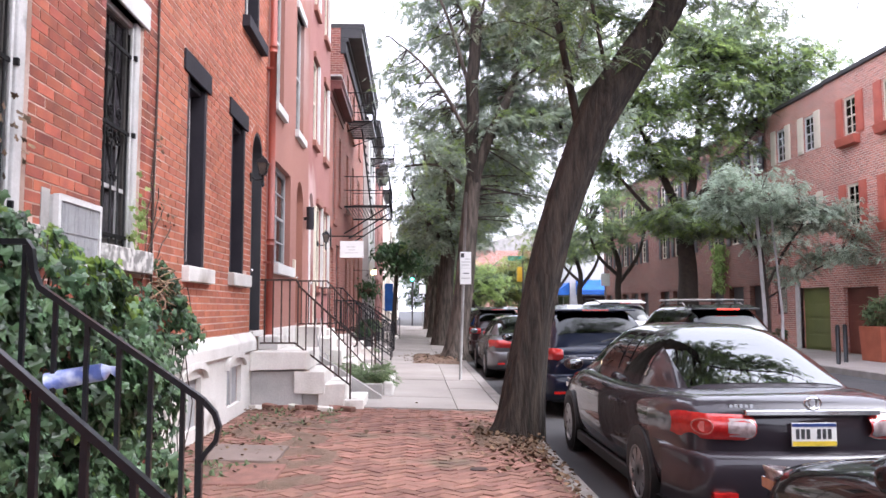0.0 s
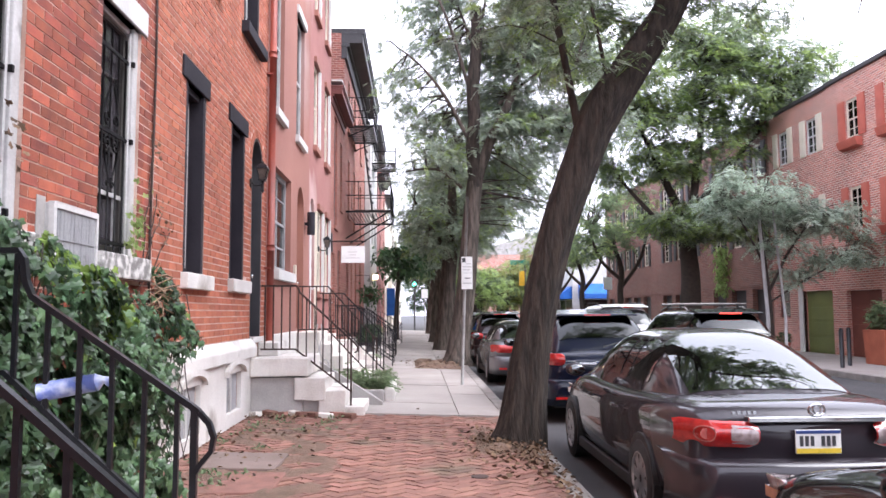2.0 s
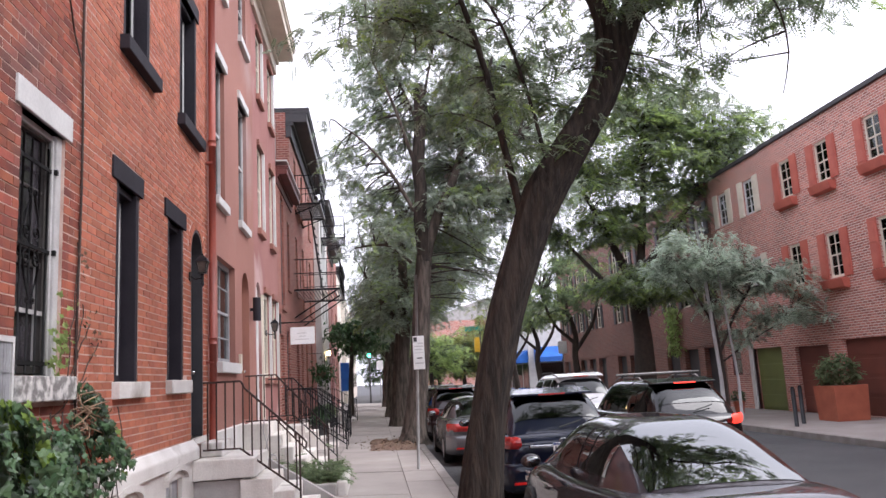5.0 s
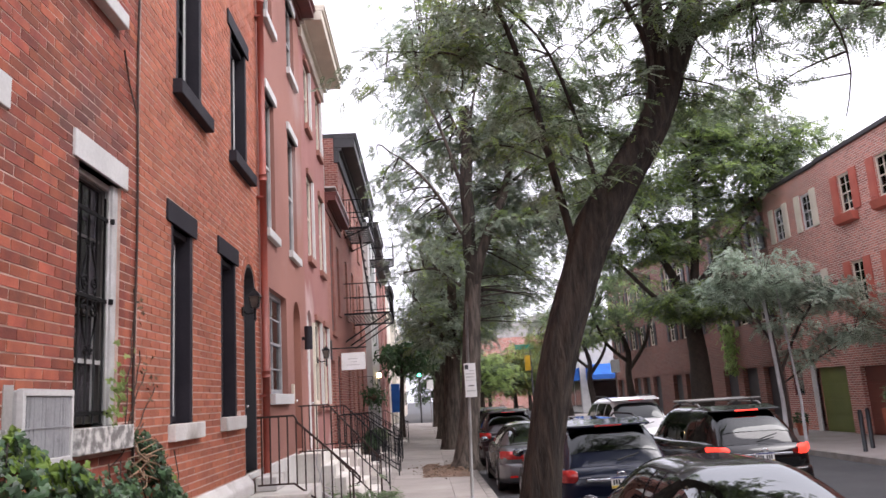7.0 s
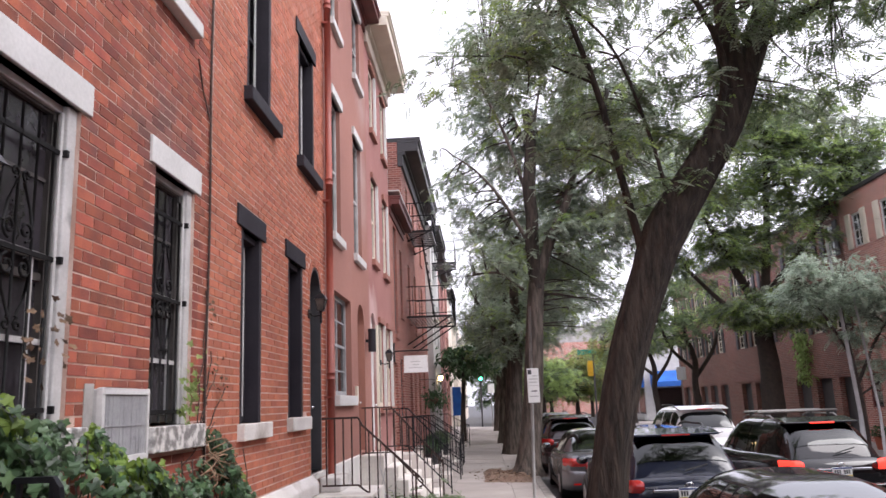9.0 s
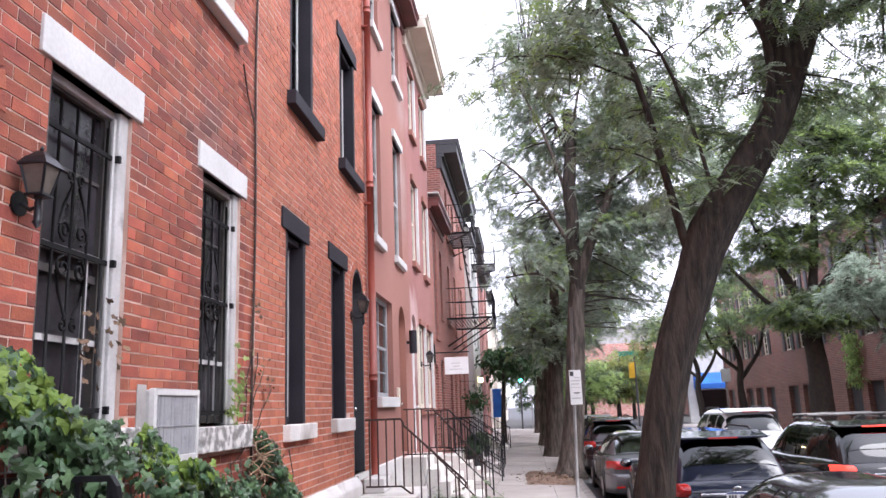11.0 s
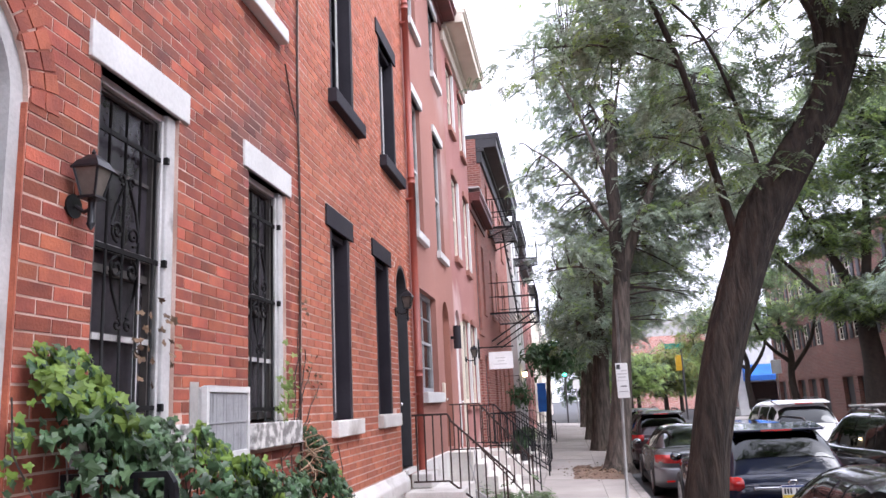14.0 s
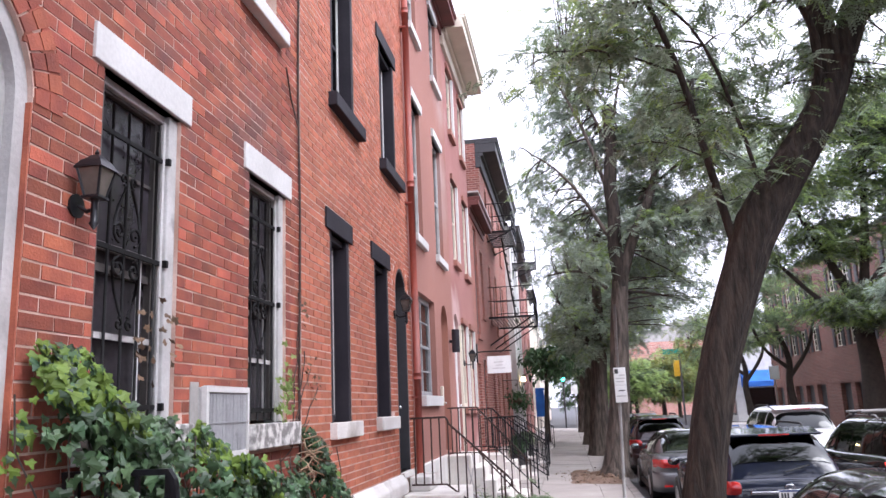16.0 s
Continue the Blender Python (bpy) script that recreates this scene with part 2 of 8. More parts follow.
M = dict(
    brick_red=mat("red_brick", (0.385, 0.102, 0.056), (0.215, 0.056, 0.040), 5, 70, 0.85, bump=0.4, rnd=0.36, stain=((0.185, 0.068, 0.056), 1.1, 0.58)),
    brick_orange=mat("orange_brick", (0.47, 0.150, 0.083), (0.355, 0.108, 0.064), 5, 70, 0.85, bump=0.4, rnd=0.22),
    mortar=mat("pale_mortar", (0.66, 0.50, 0.43), (0.42, 0.27, 0.215), 3, 60, 0.95),
    paver=mat("paving_brick", (0.275, 0.135, 0.102), (0.20, 0.102, 0.078), 8, 90, 0.9, bump=0.5, rnd=0.30, stain=((0.165, 0.115, 0.082), 1.1, 0.55)),
    sand=mat("joint_sand", (0.16, 0.115, 0.085), (0.10, 0.075, 0.055), 6, 120, 0.95),
    soil=mat("damp_soil", (0.20, 0.125, 0.092), (0.135, 0.092, 0.062), 7, 90, 0.95, bump=0.8, dist=0.03),
    concrete=mat("pavement_concrete", (0.35, 0.315, 0.29), (0.27, 0.24, 0.22), 0.9, 80, 0.9, rnd=0.08, bump=0.3, stain=((0.24, 0.21, 0.19), 0.5, 0.62)),
    granite=mat("kerb_granite", (0.33, 0.30, 0.28), (0.22, 0.20, 0.18), 3, 90, 0.85, rnd=0.12, bump=0.5),
    asphalt=mat("asphalt", (0.075, 0.073, 0.075), (0.05, 0.05, 0.052), 0.7, 150, 0.9, bump=0.6),
    white_stone=mat("whitewashed_stone", (0.70, 0.68, 0.645), (0.58, 0.55, 0.515), 1.8, 45, 0.85, bump=0.4, stain=((0.36, 0.32, 0.28), 1.5, 0.57)),
    step_stone=mat("worn_marble_step", (0.74, 0.71, 0.66), (0.60, 0.56, 0.51), 3.0, 50, 0.75, bump=0.35, stain=((0.30, 0.26, 0.22), 2.0, 0.60)),
    grey_render=mat("grey_cement_render", (0.44, 0.42, 0.40), (0.30, 0.285, 0.27), 2.2, 45, 0.9, bump=0.3),
    white_paint=mat("white_paint", (0.62, 0.61, 0.595), (0.53, 0.52, 0.505), 2.5, 40, 0.6, bump=0.12),
    old_white=mat("weathered_white_paint", (0.53, 0.52, 0.51), (0.38, 0.37, 0.36), 4, 50, 0.75, bump=0.35, stain=((0.22, 0.21, 0.20), 3.0, 0.64)),
    peel=mat("peeling_sill_paint", (0.62, 0.60, 0.57), (0.20, 0.19, 0.18), 14, 50, 0.85, bump=0.6, contrast=0.25),
    black_paint=mat("black_paint", (0.035, 0.035, 0.04), (0.055, 0.055, 0.06), 3, 40, 0.45, bump=0.1),
    slate_paint=mat("dark_slate_paint", (0.030, 0.026, 0.033), (0.021, 0.018, 0.024), 3, 40, 0.7, bump=0.2, spec=0.22),
    iron=mat("black_iron", (0.007, 0.008, 0.011), (0.012, 0.012, 0.014), 6, 60, 0.30, bump=0.10, spec=0.28, coat=0.08),
    dull_iron=mat("dull_black_iron", (0.008, 0.008, 0.009), (0.014, 0.013, 0.013), 6, 60, 0.65, bump=0.15, spec=0.15),
    rust=mat("rusty_iron", (0.028, 0.018, 0.016), (0.055, 0.026, 0.018), 8, 70, 0.7, bump=0.3),
    pipe_red=mat("red_painted_pipe", (0.30, 0.065, 0.04), (0.22, 0.05, 0.035), 2, 30, 0.5, bump=0.1),
    rose=mat("rose_stucco", (0.34, 0.158, 0.122), (0.27, 0.122, 0.096), 0.45, 55, 0.9, bump=0.35, stain=((0.36, 0.23, 0.205), 0.35, 0.60)),
    rose_pale=mat("faded_rose_stucco", (0.36, 0.17, 0.15), (0.28, 0.115, 0.10), 0.5, 55, 0.9, bump=0.35, stain=((0.47, 0.31, 0.29), 0.5, 0.57)),
    cream=mat("cream_painted_wood", (0.70, 0.63, 0.52), (0.60, 0.53, 0.43), 2, 40, 0.6, bump=0.1),
    tan=mat("tan_stained_door", (0.43, 0.26, 0.13), (0.33, 0.19, 0.09), 2, 30, 0.5, bump=0.15),
    brown_trim=mat("brown_red_trim", (0.15, 0.035, 0.03), (0.10, 0.03, 0.025), 2, 30, 0.55, bump=0.1),
    dark_trim=mat("dark_cornice_paint", (0.055, 0.05, 0.052), (0.035, 0.033, 0.035), 2, 30, 0.6, bump=0.15),
    grey_metal=mat("galvanised_metal", (0.26, 0.25, 0.24), (0.19, 0.18, 0.17), 6, 50, 0.6, metal=0.3, bump=0.1),
    grille=mat("grey_louvre_plastic", (0.36, 0.36, 0.37), (0.27, 0.27, 0.275), 6, 50, 0.7, bump=0.15, stain=((0.14, 0.14, 0.14), 9.0, 0.64)),
    sign_white=mat("sign_white", (0.80, 0.80, 0.79), (0.72, 0.72, 0.70), 4, 40, 0.5, bump=0.05),
    ink=mat("dark_ink", (0.05, 0.05, 0.055), None, 4, 40, 0.6, bump=0),
    faint_ink=mat("faint_grey_ink", (0.55, 0.54, 0.53), None, 4, 40, 0.6, bump=0),
    red_ink=mat("red_ink", (0.5, 0.05, 0.05), None, 4, 40, 0.6, bump=0),
    interior=mat("unlit_room", (0.06, 0.055, 0.05), (0.03, 0.03, 0.03), 1, 20, 0.9, bump=0),
    curtain=mat("pale_curtain", (0.55, 0.54, 0.52), (0.42, 0.41, 0.4), 3, 30, 0.9, bump=0.1),
    roof=mat("dark_roof", (0.07, 0.07, 0.07), (0.045, 0.045, 0.045), 1, 30, 0.9),
    glass=mat_glass("window_glass", (0.40, 0.40, 0.41), 0.03, 1.48),
    # opaque dark grey glossy pane, nothing behind it shows
    old_glass=mat("opaque_grey_glass", (0.052, 0.046, 0.054), (0.026, 0.023, 0.027), 2.2, 30, 0.16, bump=0.04, speck=0.3),
    sash_dark=mat("dusty_dark_sash", (0.085, 0.075, 0.07), (0.05, 0.045, 0.043), 6, 50, 0.6, bump=0.15),
    lamp_glass=mat("frosted_lamp_glass", (0.16, 0.14, 0.12), (0.09, 0.08, 0.07), 8, 30, 0.2, bump=0.2),
    # far row's red brick, with the trees' shade put into its colour
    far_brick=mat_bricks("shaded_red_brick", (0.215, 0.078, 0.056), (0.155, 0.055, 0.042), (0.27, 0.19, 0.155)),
    pink_brick=mat_bricks("pink_red_brick", (0.52, 0.205, 0.155), (0.36, 0.13, 0.10), (0.62, 0.47, 0.41)),
    left_brick=mat_bricks("row_house_brick", (0.36, 0.115, 0.085), (0.27, 0.085, 0.065), (0.42, 0.25, 0.20)),
    coral=mat("coral_painted_wood", (0.50, 0.13, 0.09), (0.42, 0.10, 0.07), 3, 40, 0.6, bump=0.1),
    green_door=mat("olive_green_door", (0.17, 0.19, 0.055), (0.13, 0.15, 0.045), 1, 30, 0.6, bump=0.1),
    red_door=mat("brown_red_door", (0.20, 0.055, 0.035), (0.14, 0.04, 0.03), 1, 30, 0.6, bump=0.1),
    terracotta=mat("terracotta_planter", (0.42, 0.12, 0.065), (0.33, 0.09, 0.05), 3, 40, 0.75, bump=0.2),
    bark=mat("furrowed_bark", (0.058, 0.043, 0.033), (0.018, 0.014, 0.011), 18, 45, 0.95, bump=1.0, dist=0.03, contrast=0.4, stretch=0.16),
    bark_grey=mat("grey_bark", (0.125, 0.10, 0.082), (0.048, 0.039, 0.032), 12, 30, 0.95, bump=1.0, dist=0.05, contrast=0.3, stretch=0.18),
    straw=mat("dry_stem", (0.30, 0.20, 0.125), (0.19, 0.12, 0.075), 9, 40, 0.85, bump=0.2),
    twig=mat("dark_twig", (0.06, 0.045, 0.035), (0.04, 0.03, 0.025), 8, 30, 0.9, bump=0.2),
    leaf_locust=mat_leaf("locust_leaf", (0.16, 0.225, 0.105), (0.205, 0.26, 0.155), through=0.60),
    leaf_pale=mat_leaf("pale_locust_leaf", (0.28, 0.34, 0.235), (0.34, 0.385, 0.295), through=0.60),
    leaf_bright=mat_leaf("bright_green_leaf", (0.28, 0.39, 0.115), (0.35, 0.44, 0.175), through=0.60),
    leaf_silver=mat_leaf("silver_green_leaf", (0.31, 0.375, 0.285), (0.37, 0.425, 0.345), through=0.58),
    leaf_frost=mat_leaf("frosty_green_leaf", (.43, .53, .41), (.52, .60, .49), through=0.5),
    leaf_dark=mat_leaf("dark_green_leaf", (0.05, 0.10, 0.045), (0.07, 0.13, 0.055)),
    leaf_yellow=mat_leaf("yellowing_leaf", (0.27, 0.26, 0.06), (0.17, 0.22, 0.07)),
    ivy=mat_leaf("ivy_leaf", (0.085, 0.135, 0.060), (0.035, 0.075, 0.038), 0.70, 0.30, 0.15),
    ivy_young=mat_leaf("young_ivy_leaf", (0.22, 0.31, 0.055), (0.14, 0.23, 0.05), 0.30, 0.45, 0.35),
    litter=mat("dead_leaf", (0.19, 0.115, 0.065), (0.10, 0.062, 0.040), 6, 40, 0.9, rnd=0.5, bump=0.1),
    tyre=mat("tyre_rubber", (0.022, 0.022, 0.022), (0.035, 0.034, 0.033), 6, 60, 0.85, bump=0.2),
    rim=mat("silver_wheel_rim", (0.50, 0.50, 0.51), (0.42, 0.42, 0.43), 6, 40, 0.3, metal=0.8, bump=0),
    chrome=mat("chrome", (0.75, 0.75, 0.76), None, 6, 40, 0.12, metal=1.0, bump=0, speck=0.02),
    plastic=mat("black_plastic", (0.02, 0.02, 0.021), (0.03, 0.03, 0.03), 6, 60, 0.55, bump=0.1),
    car_glass=mat_glass("car_glass", (0.08, 0.09, 0.09), 0.01, 2.7),
    car_glass_dark=mat_glass("dark_car_glass", (0.05, 0.055, 0.06), 0.01, 1.55),
    pale_metal=mat("pale_pole_metal", (0.50, 0.49, 0.49), (0.38, 0.37, 0.37), 5, 50, 0.5, bump=0.1),
    old_slab=mat("old_slab_concrete", (0.22, 0.165, 0.145), (0.16, 0.12, 0.10), 3, 70, 0.95, bump=0.4),
    tail_red=mat("tail_lamp_red", (0.52, 0.022, 0.018), (0.34, 0.014, 0.014), 20, 60, 0.12, bump=0.05, coat=1.0),
    lens_pink=mat("pink_lamp_reflector", (0.52, 0.13, 0.11), (0.40, 0.07, 0.06), 20, 60, 0.15, bump=0.1, coat=1.0),
    tail_clear=mat("clear_lamp_lens", (0.44, 0.36, 0.36), (0.22, 0.16, 0.16), 20, 60, 0.1, bump=0.05, coat=1.0),
    amber=mat("amber_lens", (0.35, 0.13, 0.04), None, 20, 60, 0.15, bump=0.05, coat=1.0),
    brake=mat_light("lit_brake_lamp", (1.0, 0.05, 0.03), 0.9),
    green_lit=mat_light("lit_green_signal", (0.05, 0.9, 0.45), 6.0),
    warm_lit=mat_light("lit_warm_bulb", (1.0, 0.72, 0.35), 8.0),
    plate_yellow=mat("plate_yellow", (0.75, 0.55, 0.05), None, 20, 60, 0.4, bump=0),
    plate_blue=mat("plate_blue", (0.03, 0.06, 0.22), None, 20, 60, 0.4, bump=0),
    blue_cloth=mat("blue_awning_cloth", (0.02, 0.14, 0.50), (0.02, 0.10, 0.38), 2, 30, 0.8, bump=0.1),
    paper_blue=mat("blue_newspaper_bag", (0.16, 0.22, 0.55), (0.55, 0.60, 0.75), 16, 40, 0.4, bump=0.2, contrast=0.3),
    dial=mat("street_sign_green", (0.02, 0.22, 0.16), None, 4, 40, 0.5, bump=0),
    signal_yellow=mat("signal_yellow", (0.65, 0.38, 0.02), None, 4, 40, 0.5, bump=0),
)
PAINT = {n: mat("car_paint_" + n, c, [v * 0.9 for v in c], 1, 200, r, metal=mt, bump=0, coat=1.0, speck=0.05, spec=0.06) for n, c, mt, r in (
    ("plum_grey", (0.034, 0.028, 0.035), 0.0, 0.45), ("navy", (0.008, 0.011, 0.026), 0.0, 0.4), ("grey", (0.14, 0.14, 0.15), 0.6, 0.4),
    ("maroon_black", (0.020, 0.010, 0.012), 0.0, 0.4), ("black", (0.006, 0.006, 0.007), 0.0, 0.4), ("white", (0.72, 0.72, 0.72), 0.0, 0.35),
    ("silver", (0.42, 0.43, 0.44), 0.6, 0.4))}

# ---- ground, road, pavements ----
def ground_sheet():
    bm = BM()
    bx(bm, -120, 160, -80, 400, -1.0, ROAD_Z - 0.02)
    return tagged(part("ground", bm, M["asphalt"]), "dark asphalt ground reaching to the horizon", "ground", kind="structure")


ground_sheet()
bm = BM()
n = 60
grid = [[bm.verts.new((1.42 + (10.3 - 1.42) * i / 6, -14 + 76 * j / n, ROAD_Z + 0.05 * math.sin(math.pi * i / 6)
                       + 0.006 * noise.noise((i * 0.9, j * 0.7, 0)))) for i in range(7)] for j in range(n + 1)]
for j in range(n):
    for i in range(6):
        bm.faces.new((grid[j][i], grid[j][i + 1], grid[j + 1][i + 1], grid[j + 1][i]))
tagged(part("road", bm, M["asphalt"], smooth=True), "worn grey asphalt street between two kerbs", "road", kind="structure")

# near pavement: a sloped bed under bricks and slabs
bm = BM()
prism(bm, [(XW - 0.3, -0.5), (1.20, -0.5), (1.20, walk_z(1.20) - 0.035), (XW - 0.3, walk_z(XW - 0.3) - 0.035)], "y", -14, 62)
near_walk = tagged(part("pavement", bm, M["sand"]), "sandy bed of the brick and concrete sidewalk", "pavement", kind="structure")

# far pavement and its kerb
far_walk = tagged(part("pavement", box(10.45, 14.2, -14, 62, -0.6, -0.02), M["concrete"], bevel=0.01), "pale concrete sidewalk on the far side", "pavement", kind="structure")
far_kerb = tagged(part("kerb", box(10.3, 10.448, -14, 62, -0.5, -0.015), M["granite"], bevel=0.015), "grey stone kerb on the far side", "kerb", kind="structure")
near_kerb = tagged(part("kerb", box(1.222, 1.40, -14, 62, -0.6, -0.06), M["granite"]), "worn grey granite kerb beside parked cars", "kerb", kind="structure")


# ---- house facades ----
def facade(bm, X, s, y0, y1, z0, z1, holes, t=0.28):
    """A solid wall with real openings; s is the side it faces along x."""
    ys = sorted({y0, y1, *[v for h in holes for v in h[:2] if y0 < v < y1]})
    zs = sorted({z0, z1, *[v for h in holes for v in h[2:4] if z0 < v < z1]})
    for a, b in zip(ys, ys[1:]):
        run = None
        for c, d in zip(zs, zs[1:]):
            m, q = (a + b) / 2, (c + d) / 2
            solid = not any(h[0] < m < h[1] and h[2] < q < h[3] for h in holes)
            if solid:
                run = (run[0], d) if run else (c, d)
            if (not solid or d == zs[-1]) and run:
                bx(bm, min(X, X - s * t), max(X, X - s * t), a, b, *run)
                run = None
    return bm


def spandrels(bm, X, s, y0, y1, z_spring, t=0.28, n=10):
    """Fills the corners over a round arch that springs at z_spring; the opening reaches z_spring + half its width."""
    r, yc = (y1 - y0) / 2, (y0 + y1) / 2
    for sgn in (-1, 1):
        pts = [(yc + sgn * r * math.cos(math.pi / 2 * k / n), z_spring + r * math.sin(math.pi / 2 * k / n)) for k in range(n + 1)]
        for p, q in zip(pts, pts[1:]):
            prism(bm, [p, q, (q[0], z_spring + r), (p[0], z_spring + r)], "x", min(X, X - s * t), max(X, X - s * t))
    return bm


def row_house(name, X, s, y0, y1, z1, wall_mat, holes, label, group, deep=8.0, arches=(), z0=-0.1, roof_over=0.0):
    h = thing(name, (X, (y0 + y1) / 2, 0), label, "house", group)
    bm = facade(BM(), X, s, y0, y1, z0, z1, [(*a[:4],) for a in holes])
    for a in arches:
        spandrels(bm, X, s, *a)
    wall = part("wall", bm, wall_mat, h)
    bm = BM()
    for ya, yb in ((y0, y0 + 0.2), (y1 - 0.2, y1)):
        bx(bm, *sorted((X - s * 0.28, X - s * deep)), ya, yb, z0, z1)
    bx(bm, *sorted((X - s * (deep - 0.2), X - s * deep)), y0 + 0.2, y1 - 0.2, z0, z1)
    part("side_wall", bm, wall_mat, h)
    part("roof", box(X - s * 0.02, X - s * deep, y0, y1, z1, z1 + 0.15), M["roof"], h)
    # added back wall and floors, coloured near black for shade, keep the rooms dark
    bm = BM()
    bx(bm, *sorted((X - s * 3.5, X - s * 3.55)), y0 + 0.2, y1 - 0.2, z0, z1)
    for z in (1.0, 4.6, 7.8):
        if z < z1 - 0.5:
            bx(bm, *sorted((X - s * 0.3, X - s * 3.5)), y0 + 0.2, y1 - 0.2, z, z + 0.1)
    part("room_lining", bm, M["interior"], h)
    return h, wall


def sash(h, X, s, y0, y1, z0, z1, frame, pane=None, inset=0.12, rail=0.5, fw=0.06, mullions=0, glaze_bars=0, curtain=False, label="", track=None):
    """A sash window in its opening: frame, two panes, meeting rail, optional bars and a curtain behind."""
    x = X - s * inset
    bm = BM()
    d = s * 0.06
    for a in ((y0, y0 + fw, z0, z1), (y1 - fw, y1, z0, z1), (y0 + fw, y1 - fw, z0, z0 + fw), (y0 + fw, y1 - fw, z1 - fw, z1)):
        bx(bm, *sorted((x, x - d)), *a)
    w = part("window", bm, frame, h, label, bevel=0.004)
    zm = z0 + (z1 - z0) * rail
    part("meeting_rail", box(x - s * 0.012, x - s * 0.055, y0 + fw, y1 - fw, zm - 0.022, zm + 0.022), frame, w)
    for i in range(mullions):
        y = y0 + (y1 - y0) * (i + 1) / (mullions + 1)
        part("mullion", box(x - s * 0.014, x - s * 0.05, y - 0.018, y + 0.018, z0 + fw, z1 - fw), frame, w)
    for i in range(glaze_bars):
        z = z0 + (z1 - z0) * (i + 1) / (glaze_bars + 1)
        if abs(z - zm) > 0.05:
            part("glazing_bar", box(x - s * 0.018, x - s * 0.045, y0 + fw, y1 - fw, z - 0.011, z + 0.011), frame, w)
    for a, b, dx in ((zm + 0.022, z1 - fw, 0.03), (z0 + fw, zm - 0.022, 0.042)):
        p = part("pane", box(x - s * dx, x - s * (dx + 0.004), y0 + fw, y1 - fw, a, b), pane or M["glass"], w)
    if track:
        part("storm_track", box(x + s * 0.012, x - s * 0.006, y1 - fw - 0.055, y1 - fw - 0.03, z0 + fw, z1 - fw), track, w, "thin white storm-window track")
    if curtain:
        bm = BM()
        k = 24
        cols = [[bm.verts.new((x - s * (0.14 + 0.025 * math.sin(i * 1.7)), y0 + (y1 - y0) * i / k, z)) for z in (z0, z1)] for i in range(k + 1)]
        for a, b in zip(cols, cols[1:]):
            bm.faces.new((a[0], b[0], b[1], a[1]))
        part("curtain", bm, M["curtain"], w, "pale curtain behind the glass", smooth=True)
    return w


def lintel(h, X, s, y0, y1, z0, z1, m, proud=0.012, name="lintel", label=""):
    return part(name, box(X + s * proud, X - s * 0.12, y0, y1, z0, z1), m, h, label, bevel=0.006)


def sill(h, X, s, y0, y1, z0, z1, m, proud=0.07, label=""):
    return part("sill", box(X + s * proud, X - s * 0.13, y0, y1, z0, z1), m, h, label, bevel=0.01)


def panel_door(h, X, s, y0, y1, z0, z1, m, inset=0.3, panels=(2, 3), label="", arched=False):
    """A door leaf with raised panels and a knob, set back in its opening."""
    x = X - s * inset
    d = part("door", box(x, x - s * 0.05, y0, y1, z0, z1), m, h, label, bevel=0.004)
    nx, nz = panels
    for i in range(nx):
        for j in range(nz):
            ya, yb = y0 + (y1 - y0) * (i + 0.16) / nx, y0 + (y1 - y0) * (i + 0.84) / nx
            za, zb = z0 + (z1 - z0) * (j + 0.1) / nz, z0 + (z1 - z0) * (j + 0.9) / nz
            part("panel", box(x + s * 0.014, x - s * 0.002, ya, yb, za, zb), m, d, bevel=0.008)
    bm = BM()
    bmesh.ops.create_uvsphere(bm, u_segments=10, v_segments=6, radius=0.03, matrix=Matrix.Translation((x + s * 0.05, y1 - 0.08, z0 + (z1 - z0) * 0.42)))
    part("knob", bm, M["chrome"], d, "small metal door knob", smooth=True)
    return d


def cornice(h, X, s, y0, y1, z0, z1, out, m, name="cornice", steps=3, brackets=0, label=""):
    """A stepped cornice that grows outwards to its top."""
    bm = BM()
    hh = z1 - z0
    for f0, f1, o in ((0.0, 0.38, 0.12), (0.382, 0.50, 0.24), (0.502, 0.80, 0.88), (0.802, 0.90, 0.95), (0.902, 1.0, 1.0)):
        bx(bm, *sorted((X + s * out * o, X - s * 0.1)), y0, y1, z0 + hh * f0, z0 + hh * f1)
    c = part(name, bm, m, h, label, bevel=0.012)
    for i in range(brackets):
        y = y0 + (y1 - y0) * (i + 0.5) / brackets
        bm = prism(BM(), [(X + s * 0.002, z0 - 0.35), (X + s * 0.10, z0 - 0.28), (X + s * out * 0.75, z0 + (z1 - z0) * 0.3), (X + s * 0.002, z0 + (z1 - z0) * 0.3)], "y", y - 0.06, y + 0.06)
        part("bracket", bm, m, c)
    return c


ROW = "row houses on the near side"
# House with iron-barred windows
A_WIN = [(3.66, 4.49, 1.93, 3.80), (5.56, 6.34, 1.90, 3.80)]
A_UP = [(3.62, 4.47, 5.27, 7.15), (5.45, 6.12, 5.27, 7.15)]
A_DOOR = (2.10, 3.14, 1.20, 3.90)
house_a, wall_a = row_house("row_house", XW - 0.003, 1, -2.5, 6.72, 9.6, M["mortar"], [*A_WIN, *A_UP, A_DOOR],
                            "red brick row house with white lintels and iron-barred windows", ROW, arches=[(2.10, 3.14, 3.38)])
# House with slate-painted window frames
B_WIN = [(7.60, 8.33, 1.86, 3.80), (9.46, 10.24, 1.88, 3.83)]
B_UP = [(7.72, 8.66, 5.30, 7.12), (10.02, 11.0, 5.30, 7.12)]
B_DOOR = (10.66, 11.40, 1.12, 3.98)
